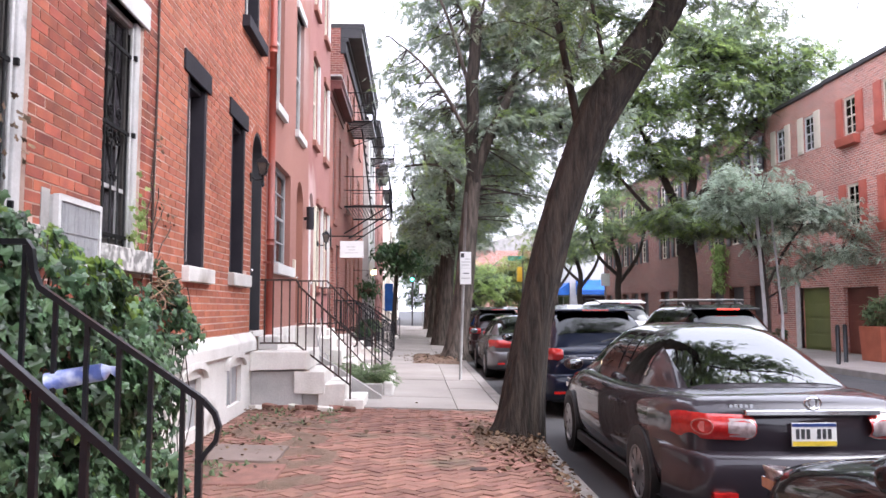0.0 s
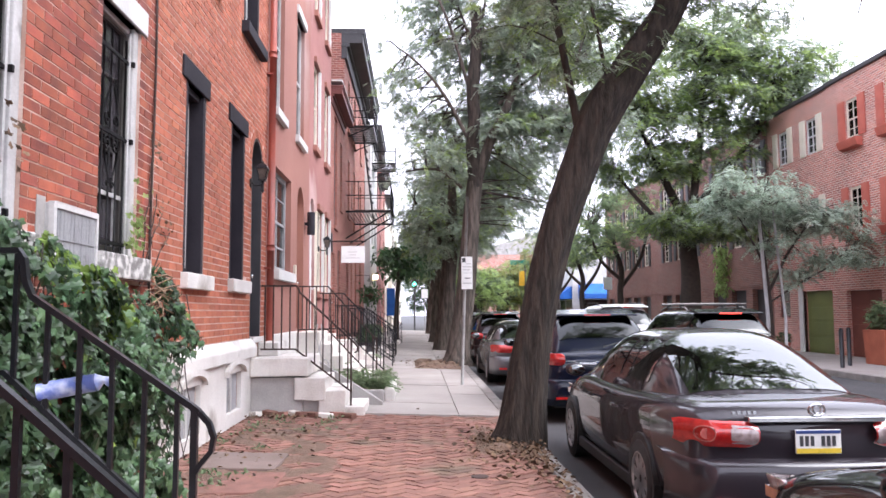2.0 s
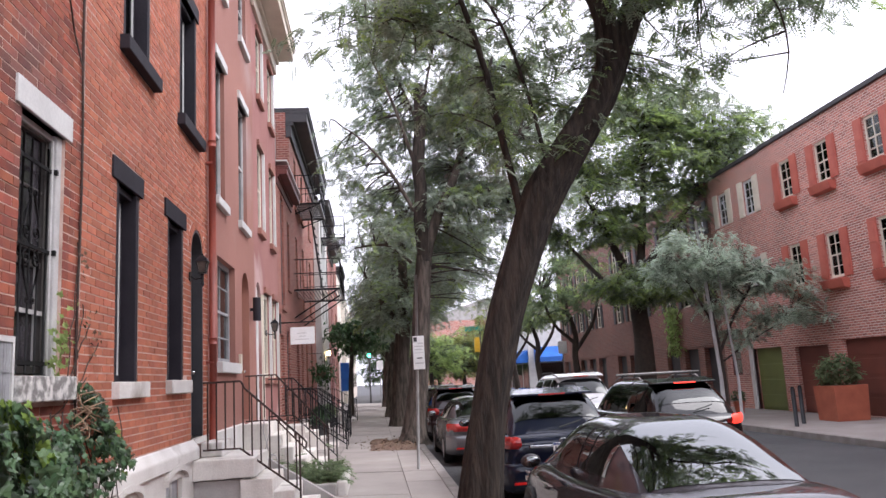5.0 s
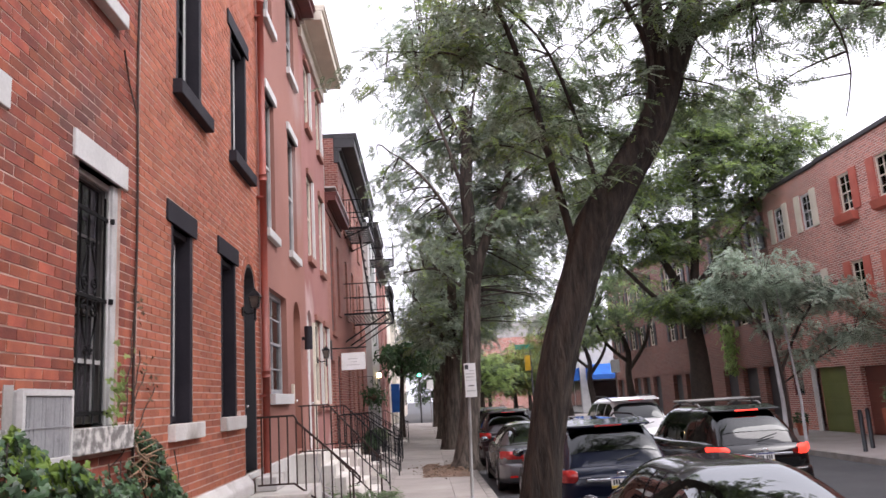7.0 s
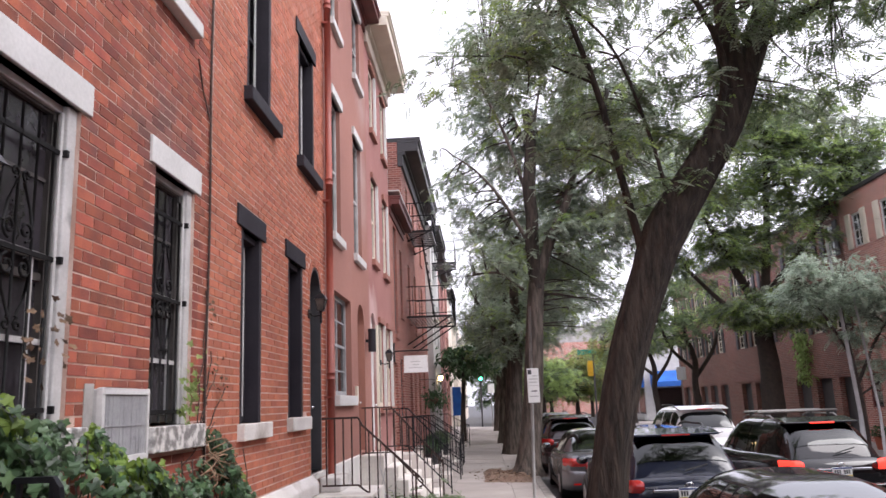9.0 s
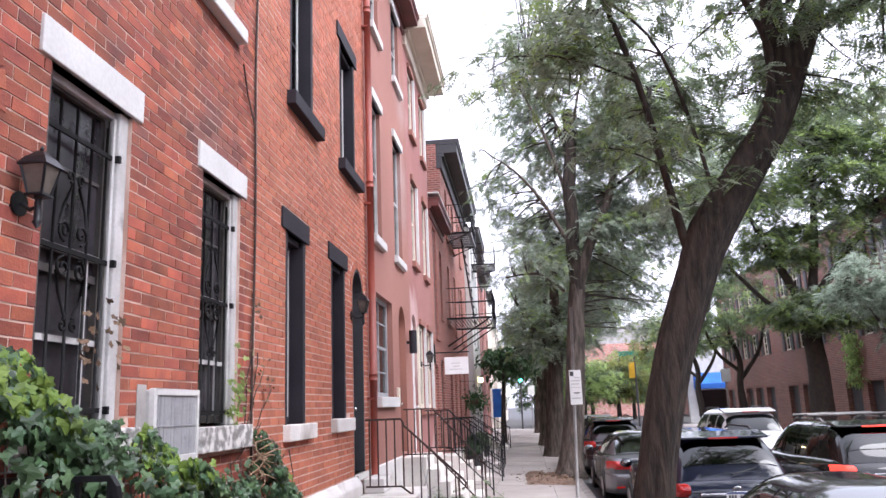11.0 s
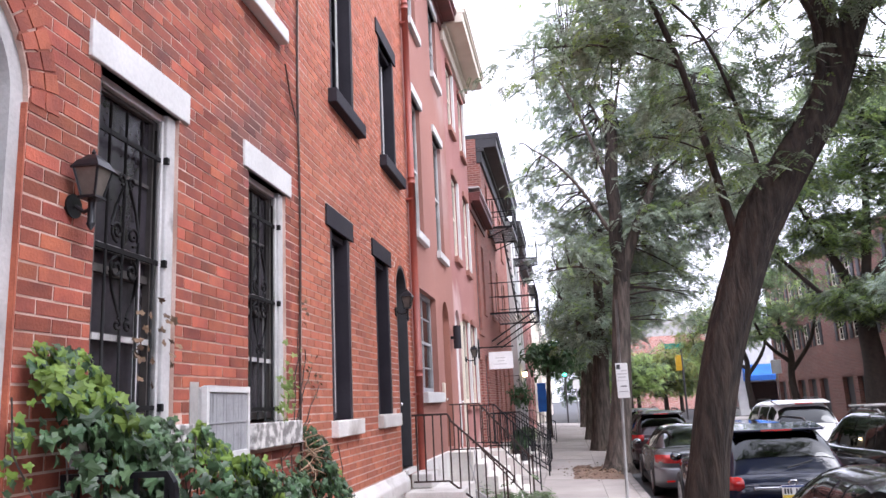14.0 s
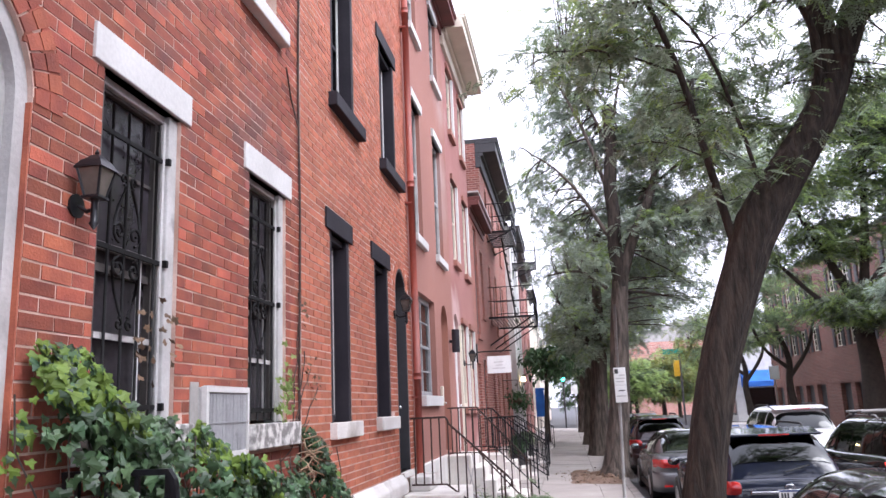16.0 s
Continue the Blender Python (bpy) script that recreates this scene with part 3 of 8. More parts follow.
house_b, wall_b = row_house("row_house", XW - 0.003, 1, 6.722, 11.72, 9.7, M["mortar"], [*B_WIN, *B_UP, B_DOOR, (7.45, 8.15, 0.22, 0.72), (9.25, 10.0, 0.25, 0.72)],
                            "orange-red brick row house with slate-grey window frames", ROW, arches=[(10.66, 11.40, 3.61)])

for y0, y1, z0, z1 in A_WIN:
    w = sash(house_a, XW, 1, y0 + 0.075, y1 - 0.10, z0 + 0.03, z1 - 0.02, M["sash_dark"], M["old_glass"], fw=0.05, rail=0.44, glaze_bars=3, inset=0.09, label="weathered white sash behind iron bars")
    for zq in (z0 + (z1 - z0) * 0.25, z0 + (z1 - z0) * 0.505):
        part("storm_rail", box(XW - 0.072, XW - 0.089, y0 + 0.125, y1 - 0.15, zq - 0.016, zq + 0.016), M["old_white"], w, "white storm-window rail")
    part("storm_stile", box(XW - 0.074, XW - 0.089, y1 - 0.30, y1 - 0.275, z0 + 0.08, z0 + (z1 - z0) * 0.50 - 0.017), M["old_white"], w, "white storm-window stile")
    bm = BM()
    bx(bm, XW - 0.155, XW - 0.025, y1 - 0.10, y1 - 0.001, z0 + 0.001, z1 - 0.001)
    part("casing", box(XW - 0.155, XW - 0.045, y0 + 0.001, y0 + 0.075, z0 + 0.001, z1 - 0.001), M["sash_dark"], house_a, "dark weathered window casing")
    bx(bm, XW - 0.16, XW - 0.06, y0 + 0.075, y1 - 0.075, z1 - 0.05, z1 - 0.001)
    part("casing", bm, M["old_white"], house_a, "weathered white window casing", bevel=0.008)
    for yc in (y1 - 0.113,):
        part("casing_bead", tube(BM(), [(XW - 0.055, yc, z0), (XW - 0.055, yc, z1 - 0.05)], 0.014, 6), M["old_white"], house_a)
    lintel(house_a, XW, 1, y0 - 0.11, y1 + 0.10, z1 + 0.0, z1 + 0.205, M["white_paint"], 0.02, label="white painted stone lintel")
    # iron guard: rails, bars and scrolls
    gx = XW - 0.055
    zr = [z0 + 0.10, z0 + (z1 - z0) * 0.50, z0 + (z1 - z0) * 0.84]
    guard = part("window_guard", box(gx - 0.007, gx + 0.007, y0 + 0.004, y1 - 0.092, zr[1] - 0.014, zr[1] + 0.014), M["dull_iron"], house_a, "black iron window guard with scrolls")
    for z in zr:
        if z != zr[1]:
            part("guard_rail", box(gx - 0.007, gx + 0.007, y0 + 0.004, y1 - 0.092, z - 0.014, z + 0.014), M["dull_iron"], guard)
        part("guard_bracket", box(gx - 0.012, XW - 0.012, y1 - 0.112, y1 - 0.084, z - 0.022, z + 0.022), M["dull_iron"], guard, bevel=0.004)
    nb = 5
    for i in range(nb):
        y = y0 + 0.03 + (y1 - y0 - 0.21) * i / (nb - 1)
        part("bar", tube(BM(), [(gx, y, z0 + 0.02), (gx, y, z0 + (z1 - z0) * 0.93)], 0.0085, 8), M["dull_iron"], guard, smooth=True)
    yc = y0 + 0.03 + (y1 - y0 - 0.21) / 2
    for up in (1, -1):
        c = BM()
        zc = zr[1] + up * 0.07
        for sd in (1, -1):
            spiral(c, (yc + sd * 0.075, zc + up * 0.03), 0.06, 1.3, -up * math.pi / 2, sd * up, gx + 0.014, 0.009)
            tube(c, [(gx + 0.014, yc + sd * 0.13, zc + up * 0.05), (gx + 0.014, yc + sd * 0.10, zc + up * 0.16), (gx + 0.014, yc + sd * 0.03, zc + up * 0.29)], 0.009, 5)
            spiral(c, (yc + sd * 0.05, zc + up * 0.33), 0.035, 1.2, -up * math.pi / 2, -sd * up, gx + 0.014, 0.008)
        part("scroll", c, M["dull_iron"], guard, "curled wrought-iron scroll", smooth=True)
sill(house_a, XW, 1, 5.46, 6.44, 1.72, 1.90, M["peel"], 0.10, "window sill with peeling white paint")
sill(house_a, XW, 1, 3.55, 4.60, 1.76, 1.93, M["peel"], 0.08, "window sill with peeling white paint")
for y0, y1, z0, z1 in A_UP:
    sash(house_a, XW, 1, y0, y1, z0, z1, M["white_paint"], glaze_bars=1, inset=0.1, label="white sash window")
    lintel(house_a, XW, 1, y0 - 0.1, y1 + 0.1, z1, z1 + 0.2, M["white_paint"], 0.02)
    sill(house_a, XW, 1, y0 - 0.12, y1 + 0.10, z0 - 0.13, z0, M["white_paint"], 0.09, "white carved window sill")

# arched entrance with a white frame
y0, y1 = A_DOOR[0], A_DOOR[1]
yc, r = (y0 + y1) / 2, (y1 - y0) / 2
bm = BM()
for rr, xo in ((r, 0.0), (r - 0.07, 0.05), (r - 0.13, 0.11)):
    arc = [(yc + rr * math.cos(a), 3.38 + rr * math.sin(a)) for a in (math.pi * k / 24 for k in range(25))]
    path = [(y1 - (r - rr), 1.20), *arc, (y0 + (r - rr), 1.20)]
    inner = [(yc + (p[0] - yc) * (rr - 0.08) / rr, 3.38 + (p[1] - 3.38) * (rr - 0.08) / rr if p[1] > 3.38 else p[1]) for p in path]
    for (p, q), (p2, q2) in zip(zip(path, path[1:]), zip(inner, inner[1:])):
        prism(bm, [p, q, q2, p2], "x", XW - 0.03 - xo - 0.085, XW - 0.03 - xo)
part("door_frame", bm, M["old_white"], house_a, "weathered white arched door surround")
part("brick_jamb", box(XW - 0.002, XW - 0.06, 3.128, 3.1385, 1.2, 3.38), M["brick_red"], house_a)
panel_door(house_a, XW, 1, y0 + 0.12, y1 - 0.12, 1.2, 3.3, M["black_paint"], 0.26, label="dark panelled front door")
part("fanlight", box(XW - 0.27, XW - 0.28, y0 + 0.1, y1 - 0.1, 3.3, 3.9), M["glass"], house_a)

# slate windows
for i, (y0, y1, z0, z1) in enumerate(B_WIN + B_UP):
    sash(house_b, XW, 1, y0 + 0.09, y1 - 0.09, z0 + 0.02, z1 - 0.05, M["slate_paint"], fw=0.055, inset=0.15, rail=0.52, track=M["white_paint"], label="slate-grey sash with a storm window")
    bm = BM()
    for a in ((y0 + 0.001, y0 + 0.09), (y1 - 0.09, y1 - 0.001)):
        bx(bm, XW - 0.2, XW - 0.005, *a, z0 + 0.001, z1 - 0.001)
    bx(bm, XW - 0.2, XW - 0.05, y0 + 0.09, y1 - 0.09, z1 - 0.07, z1 - 0.001)
    part("casing", bm, M["slate_paint"], house_b, "dark slate window casing", bevel=0.006)
    lintel(house_b, XW, 1, y0 - 0.15, y1 + 0.09, z1, z1 + 0.215, M["slate_paint"], 0.022, label="slate-grey painted lintel")
    if i < 2:
        sill(house_b, XW, 1, y0 - 0.05, y1 + 0.20, z0 - 0.16, z0, M["white_stone"], 0.075, "white painted stone sill")
    else:
        sill(house_b, XW, 1, y0 - 0.10, y1 + 0.18, z0 - 0.13, z0 + 0.03, M["slate_paint"], 0.10, "slate-grey painted sill")
# whitewashed base with a water table
bm = facade(BM(), XW + 0.05, 1, 6.73, 10.72, -0.05, 0.86, [(7.45, 8.15, 0.22, 0.72), (9.25, 10.0, 0.25, 0.72)], 0.055)
bmesh.ops.remove_doubles(bm, verts=bm.verts, dist=1e-4)
part("base_wall", bm, M["white_stone"], house_b, "whitewashed stone base")
bm = prism(BM(), [(XW + 0.0, 0.862), (XW + 0.10, 0.862), (XW + 0.10, 1.0), (XW + 0.03, 1.11), (XW + 0.0, 1.11)], "y", 6.73, 10.72)
part("water_table", bm, M["white_stone"], house_b, "whitewashed stone ledge", bevel=0.015)
for ya, yb in ((7.35, 8.25), (9.15, 10.1)):
    yc, half = (ya + yb) / 2, (yb - ya) / 2
    arc = [(yc + half * math.cos(math.pi * k / 10), 0.70 + 0.13 * math.sin(math.pi * k / 10)) for k in range(11)]
    bm = prism(BM(), arc + [(p[0], p[1] + 0.07) for p in arc[::-1]], "x", XW + 0.052, XW + 0.105)
    part("basement_arch", bm, M["white_stone"], house_b, "low whitewashed arch over a basement window")
    gr = part("basement_window", box(XW - 0.01, XW - 0.05, ya + 0.1, yb - 0.1, 0.22, 0.72), M["grille"], house_b, "painted-over grey basement window")
    part("frame_bar", box(XW + 0.012, XW - 0.012, yc - 0.03, yc + 0.03, 0.22, 0.72), M["old_white"], gr)
# arched entrance
panel_door(house_b, XW, 1, 10.71, 11.35, 1.12, 3.2, M["black_paint"], 0.16, label="black panelled front door in an arch")
for ya in (10.661, 11.35):
    part("door_jamb", box(XW - 0.004, XW - 0.2, ya, ya + 0.049, 1.12, 3.61), M["black_paint"], house_b)
arc = [(11.03 + 0.365 * math.cos(math.pi * k / 14), 3.61 + 0.365 * math.sin(math.pi * k / 14)) for k in range(15)]
bm = prism(BM(), arc + [(11.03 + (p[0] - 11.03) * .9, 3.61 + (p[1] - 3.61) * .9) for p in arc[::-1]], "x", XW - 0.2, XW - 0.004)
part("arch_lining", bm, M["black_paint"], house_b)
part("fanlight", box(XW - 0.17, XW - 0.18, 10.68, 11.38, 3.2, 3.97), M["glass"], house_b)
part("threshold", box(XW + 0.06, XW - 0.2, 10.66, 11.40, 1.05, 1.12), M["white_stone"], house_b)
bm = BM()
n = 15
for k in range(n):
    a0, a1 = math.pi * (k + 0.06) / n, math.pi * (k + 0.94) / n
    prism(bm, [(11.03 + rr * math.cos(a), 3.61 + rr * math.sin(a)) for rr, a in ((0.375, a0), (0.375, a1), (0.49, a1), (0.49, a0))], "x", XW - 0.05, XW + 0.004)
part("brick_arch", bm, M["brick_orange"], house_b, "arch of upright bricks over the door")

# downpipe between the brick house and the rose house
dp = thing("downpipe", (XW + 0.085, 11.66, 0.0), "red painted downpipe fixed to the brick wall", "downpipe")
for z0, z1 in ((0.05, 2.42), (2.42, 5.42), (5.42, 8.42), (8.42, 9.6)):
    part("pipe_length", tube(BM(), [(XW + 0.085, 11.66, z0), (XW + 0.085, 11.66, z1 - 0.002)], 0.055, 14), M["pipe_red"], dp, smooth=True)
    if z1 < 9:
        part("collar", tube(BM(), [(XW + 0.085, 11.66, z1 - 0.02), (XW + 0.085, 11.66, z1 + 0.07)], 0.064, 14), M["pipe_red"], dp, smooth=True)
        part("clip", box(XW - 0.002, XW + 0.10, 11.585, 11.735, z1 - 0.3, z1 - 0.27), M["pipe_red"], dp)

# Rose stucco house
C_H = [(12.45, 14.0, 2.17, 3.86), (14.72, 15.55, 1.15, 3.95), (12.32, 13.12, 4.80, 7.20), (14.50, 15.45, 4.85, 7.25), (12.35, 13.15, 8.62, 10.2), (14.65, 15.55, 8.62, 10.2)]
house_c, wall_c = row_house("row_house", XW, 1, 11.722, 16.30, 10.75, M["rose"], C_H, "rose-red stucco row house with a tan arched door", ROW, arches=[(14.72, 15.55, 3.535)])
sash(house_c, XW, 1, 12.45, 14.0, 2.17, 3.86, M["grille"], inset=0.10, mullions=1, glaze_bars=3, fw=0.08, label="grey-green window with small panes")
sill(house_c, XW, 1, 12.38, 14.1, 2.0, 2.17, M["white_paint"], 0.09, "white window sill")
for y0, y1, z0, z1 in C_H[2:]:
    sash(house_c, XW, 1, y0, y1, z0, z1, M["old_white"], inset=0.07, rail=0.5, fw=0.045, label="narrow white sash window")
    sill(house_c, XW, 1, y0 - 0.08, y1 + 0.08, z0 - 0.14, z0, M["white_paint"], 0.08, "white window sill")
    lintel(house_c, XW, 1, y0 - 0.08, y1 + 0.08, z1, z1 + 0.16, M["white_paint"], 0.05, label="white lintel")
panel_door(house_c, XW, 1, 14.74, 15.53, 1.15, 3.3, M["tan"], 0.14, label="tan wooden front door")
part("door_head", box(XW - 0.15, XW - 0.18, 14.74, 15.53, 3.3, 3.94), M["tan"], house_c)
part("base_wall", box(XW + 0.05, XW - 0.01, 11.73, 14.6, -0.05, 1.12), M["white_stone"], house_c, "white painted base", bevel=0.015)
cornice(house_c, XW, 1, 11.9, 16.28, 10.35, 10.75, 0.42, M["brown_trim"], label="brown-red wooden cornice")

# Faded rose house with cream trim
D_H = [(16.45, 17.20, 1.05, 3.98), (17.70, 18.45, 1.95, 3.85), (19.15, 19.85, 1.95, 3.85), (16.95, 17.65, 5.2, 7.1), (18.9, 19.6, 5.2, 7.1), (16.95, 17.65, 8.3, 9.85), (18.9, 19.6, 8.3, 9.85)]
house_d, wall_d = row_house("row_house", XW, 1, 16.302, 20.30, 10.9, M["rose_pale"], D_H, "faded rose stucco row house with cream trim", ROW, arches=[(16.45, 17.20, 3.605)])
for y0, y1, z0, z1 in D_H[1:]:
    sash(house_d, XW, 1, y0, y1, z0, z1, M["cream"], inset=0.03, fw=0.10, label="cream-framed sash window", curtain=True)
    sill(house_d, XW, 1, y0 - 0.08, y1 + 0.08, z0 - 0.14, z0, M["rose"], 0.09)
    lintel(house_d, XW, 1, y0 - 0.05, y1 + 0.08, z1, z1 + 0.13, M["rose"], 0.06)
    bm = BM()
    bx(bm, XW + 0.001, XW + 0.06, y1 + 0.001, y1 + 0.11, z0, z1)
    part("casing", bm, M["white_paint"], house_d, "white raised window casing", bevel=0.005)
panel_door(house_d, XW, 1, 16.47, 17.18, 1.05, 3.3, M["white_paint"], 0.06, label="white panelled front door")
part("door_head", box(XW - 0.07, XW - 0.1, 16.47, 17.18, 3.3, 3.97), M["white_paint"], house_d)
part("door_frame", box(XW + 0.05, XW + 0.001, 17.2, 17.34, 1.05, 3.75), M["cream"], house_d)
cornice(house_d, XW, 1, 16.31, 20.32, 10.15, 10.9, 0.62, M["cream"], steps=4, label="wide cream wooden cornice")

# Lower brick house with a dark cornice
E_H = [(21.2, 21.95, 3.9, 7.0), (20.75, 21.5, 0.75, 3.1), (22.3, 23.1, 1.6, 3.3), (22.75, 23.4, 4.6, 6.6)]
house_e, wall_e = row_house("row_house", XW, 1, 20.302, 24.0, 7.55, M["left_brick"], E_H, "low red brick row house with a dark cornice", ROW)
for y0, y1, z0, z1 in (E_H[0], E_H[2], E_H[3]):
    sash(house_e, XW, 1, y0, y1, z0, z1, M["black_paint"], inset=0.06, fw=0.08, label="dark-framed window")
    sill(house_e, XW, 1, y0 - 0.06, y1 + 0.06, z0 - 0.12, z0, M["rose"], 0.06)
panel_door(house_e, XW, 1, 20.77, 21.48, 0.75, 3.08, M["black_paint"], 0.12, label="black front door")
cornice(house_e, XW, 1, 20.31, 24.0, 7.10, 7.6, 0.34, M["brown_trim"], label="dark brown corbelled cornice")
part("coping", box(XW + 0.30, XW - 0.35, 20.31, 24.0, 7.71, 7.75), M["white_paint"], house_e, "white sheet-metal roof edge")

# Tall brick house with a deep dark cornice
F_H = [(25.0, 25.8, 0.7, 3.2), (26.6, 27.3, 1.6, 3.6), (28.4, 29.1, 1.6, 3.6), (25.3, 26.0, 4.7, 6.6), (27.6, 28.4, 4.5, 6.6), (25.3, 26.0, 7.6, 9.3), (27.6, 28.4, 7.6, 9.3), (30.6, 31.4, 1.6, 3.6), (30.6, 31.4, 4.5, 6.6), (30.6, 31.4, 7.6, 9.3)]
house_f, wall_f = row_house("row_house", XW, 1, 24.002, 33.5, 10.42, M["left_brick"], F_H, "tall red brick row house with a deep black cornice", ROW)
for y0, y1, z0, z1 in F_H[1:]:
    sash(house_f, XW, 1, y0, y1, z0, z1, M["old_white"], inset=0.08, fw=0.07)
    sill(house_f, XW, 1, y0 - 0.06, y1 + 0.06, z0 - 0.12, z0, M["rose"], 0.06)
panel_door(house_f, XW, 1, 25.02, 25.78, 0.7, 3.15, M["brown_trim"], 0.12, label="brown front door")
cornice(house_f, XW, 1, 23.95, 33.7, 9.58, 10.56, 0.66, M["dark_trim"], steps=4, label="deep black bracketed cornice")

part("party_wall", box(XW - 0.42, XW - 1.0, 23.93, 23.998, 7.76, 10.2), M["grey_render"], house_f, "grey cement-rendered party wall")

# White house and the houses that follow it
G_H = [(34.4, 35.2, 0.6, 3.0), (36.2, 37.0, 1.4, 3.3), (34.6, 35.3, 4.6, 6.6), (37.0, 37.8, 4.6, 6.6), (34.6, 35.3, 7.6, 9.2), (37.0, 37.8, 7.6, 9.2)]
house_g, _ = row_house("row_house", XW + 0.25, 1, 33.502, 39.0, 9.8, M["white_paint"], G_H, "white painted row house behind fire escapes", ROW)
for y0, y1, z0, z1 in G_H[1:]:
    sash(house_g, XW + 0.25, 1, y0, y1, z0, z1, M["black_paint"], inset=0.08, fw=0.07)
panel_door(house_g, XW + 0.25, 1, 34.42, 35.18, 0.6, 2.98, M["black_paint"], 0.12)
cornice(house_g, XW + 0.25, 1, 33.72, 39.0, 9.3, 9.85, 0.5, M["dark_trim"], label="dark wooden cornice")
y = 39.002
for k, (wd, hh, mm) in enumerate(((5.2, 10.2, "left_brick"), (5.0, 9.6, "rose_pale"), (5.5, 10.8, "left_brick"), (6.0, 10.0, "cream"))):
    hs = [(y + 0.8, y + 1.6, 0.6, 2.9)] + [(y + a, y + a + 0.85, z, z + 1.75) for z in (1.5, 4.6, 7.4) for a in (2.3, 3.9) if a + 0.9 < wd]
    hx, _ = row_house("row_house", XW, 1, y, y + wd, hh, M[mm], hs, ("brick", "faded rose", "red brick", "cream painted")[k] + " row house farther along the street", ROW)
    for h4 in hs[1:]:
        sash(hx, XW, 1, *h4, M["old_white"], inset=0.08, fw=0.07)
    panel_door(hx, XW, 1, y + 0.82, y + 1.58, 0.6, 2.88, M["black_paint"], 0.12)
    cornice(hx, XW, 1, y, y + wd, hh - 0.5, hh, 0.5, M["dark_trim"])
    y += wd + 0.002

# unseen houses, added to carry the row on behind the walk and darken reflections
y = -2.504
for wd, hh, mm in ((6.0, 10.2, "left_brick"), (5.6, 9.8, "rose_pale"), (6.4, 10.4, "left_brick")):
    y -= wd
    hs = [(y + 0.7, y + 1.6, 0.9, 3.2)] + [(y + a, y + a + 0.85, z, z + 1.75) for z in (1.9, 5.2, 7.9) for a in (2.4, 4.1)]
    hx, _ = row_house("row_house", XW, 1, y, y + wd - 0.002, hh, M[mm], hs, "unseen row house with white sashes, added to carry the row on", ROW)
    for h4 in hs[1:]:
        sash(hx, XW, 1, *h4, M["old_white"], inset=0.08, fw=0.07)
    panel_door(hx, XW, 1, y + 0.72, y + 1.58, 0.9, 3.18, M["black_paint"], 0.12)
    cornice(hx, XW, 1, y, y + wd - 0.002, hh - 0.5, hh, 0.4, M["dark_trim"])

# ---- far side of the street ----
XE = 14.0
FAR = "row houses on the far side"
def east_house(y0, y1, z1, wall_m, holes, label):
    return row_house("row_house", XE, -1, y0, y1, z1, wall_m, holes, label, FAR, z0=-0.05)[0]


def shuttered(h, y, z0, z1, w=0.72, shutter="coral", box_m="coral", frame="cream"):
    sash(h, XE, -1, y, y + w, z0, z1, M[frame], inset=0.04, fw=0.07, mullions=1, glaze_bars=3, label="cream sash window with small panes")
    for ya in (y - 0.40, y + w + 0.02):
        sh = part("shutter", box(XE - 0.045, XE - 0.003, ya, ya + 0.38, z0 - 0.02, z1 + 0.05), M[shutter], h, "painted wooden shutter", bevel=0.005)
        for k in range(2):
            za = z0 + (z1 - z0) * (0.05 + 0.48 * k)
            part("panel", box(XE - 0.06, XE - 0.044, ya + 0.06, ya + 0.32, za, za + (z1 - z0) * 0.42), M[shutter], sh, bevel=0.006)
    if box_m:
        bm = prism(BM(), [(XE - 0.003, z0 - 0.38), (XE - 0.2, z0 - 0.34), (XE - 0.27, z0 - 0.08), (XE - 0.003, z0 - 0.08)], "y", y - 0.18, y + w + 0.18)
        part("window_box", bm, M[box_m], h, "coral painted window box", bevel=0.012)


def garage(h, y0, y1, z1, m, label):
    d = part("garage_door", box(XE + 0.15, XE + 0.2, y0, y1, -0.02, z1), M[m], h, label)
    for k in range(4):
        part("panel", box(XE + 0.135, XE + 0.152, y0 + 0.08, y1 - 0.08, 0.06 + z1 * k / 4, z1 * (k + 1) / 4 - 0.04), M[m], d, bevel=0.008)


holes = [(y, y + 0.72, z0, z1) for y in (16.4, 18.8, 21.25, 23.35) for z0, z1 in ((7.0, 8.25), (4.05, 5.40))] + [(18.6, 21.9, 0, 2.2), (22.6, 24.5, -0.02, 2.1)]
e1 = east_house(12.0, 25.2, 9.05, M["pink_brick"], holes, "pink-red brick house with coral shutters and garages")
for y, _, z0, z1 in holes[:8]:
    shuttered(e1, y, z0, z1)
garage(e1, 18.6, 21.9, 2.2, "red_door", "brown-red panelled garage door")
garage(e1, 22.6, 24.5, 2.1, "red_door", "brown-red panelled garage door")
part("parapet", box(XE - 0.08, XE + 0.3, 12.0, 25.2, 9.05, 9.2), M["dark_trim"], e1, "dark metal roof edge", bevel=0.02)
holes = [(y, y + 0.72, z0, z1) for y in (25.9, 28.0) for z0, z1 in ((7.0, 8.25), (4.1, 5.4))] + [(25.35, 27.3, -0.02, 2.15), (28.3, 29.2, 1.2, 2.4)]
e2 = east_house(25.202, 29.6, 9.02, M["pink_brick"], holes, "red brick house with an olive green garage door")
for y, _, z0, z1 in holes[:4]:
    shuttered(e2, y, z0, z1, shutter="cream", box_m=None, frame="white_paint")
garage(e2, 25.35, 27.3, 2.15, "green_door", "olive green garage door")
sash(e2, XE, -1, 28.3, 29.2, 1.2, 2.4, M["brown_trim"], inset=0.08)
part("door_jamb", box(XE - 0.06, XE + 0.1, 27.3, 27.55, -0.02, 2.3), M["white_paint"], e2)
part("parapet", box(XE - 0.08, XE + 0.3, 25.2, 29.6, 9.02, 9.17), M["dark_trim"], e2, bevel=0.02)
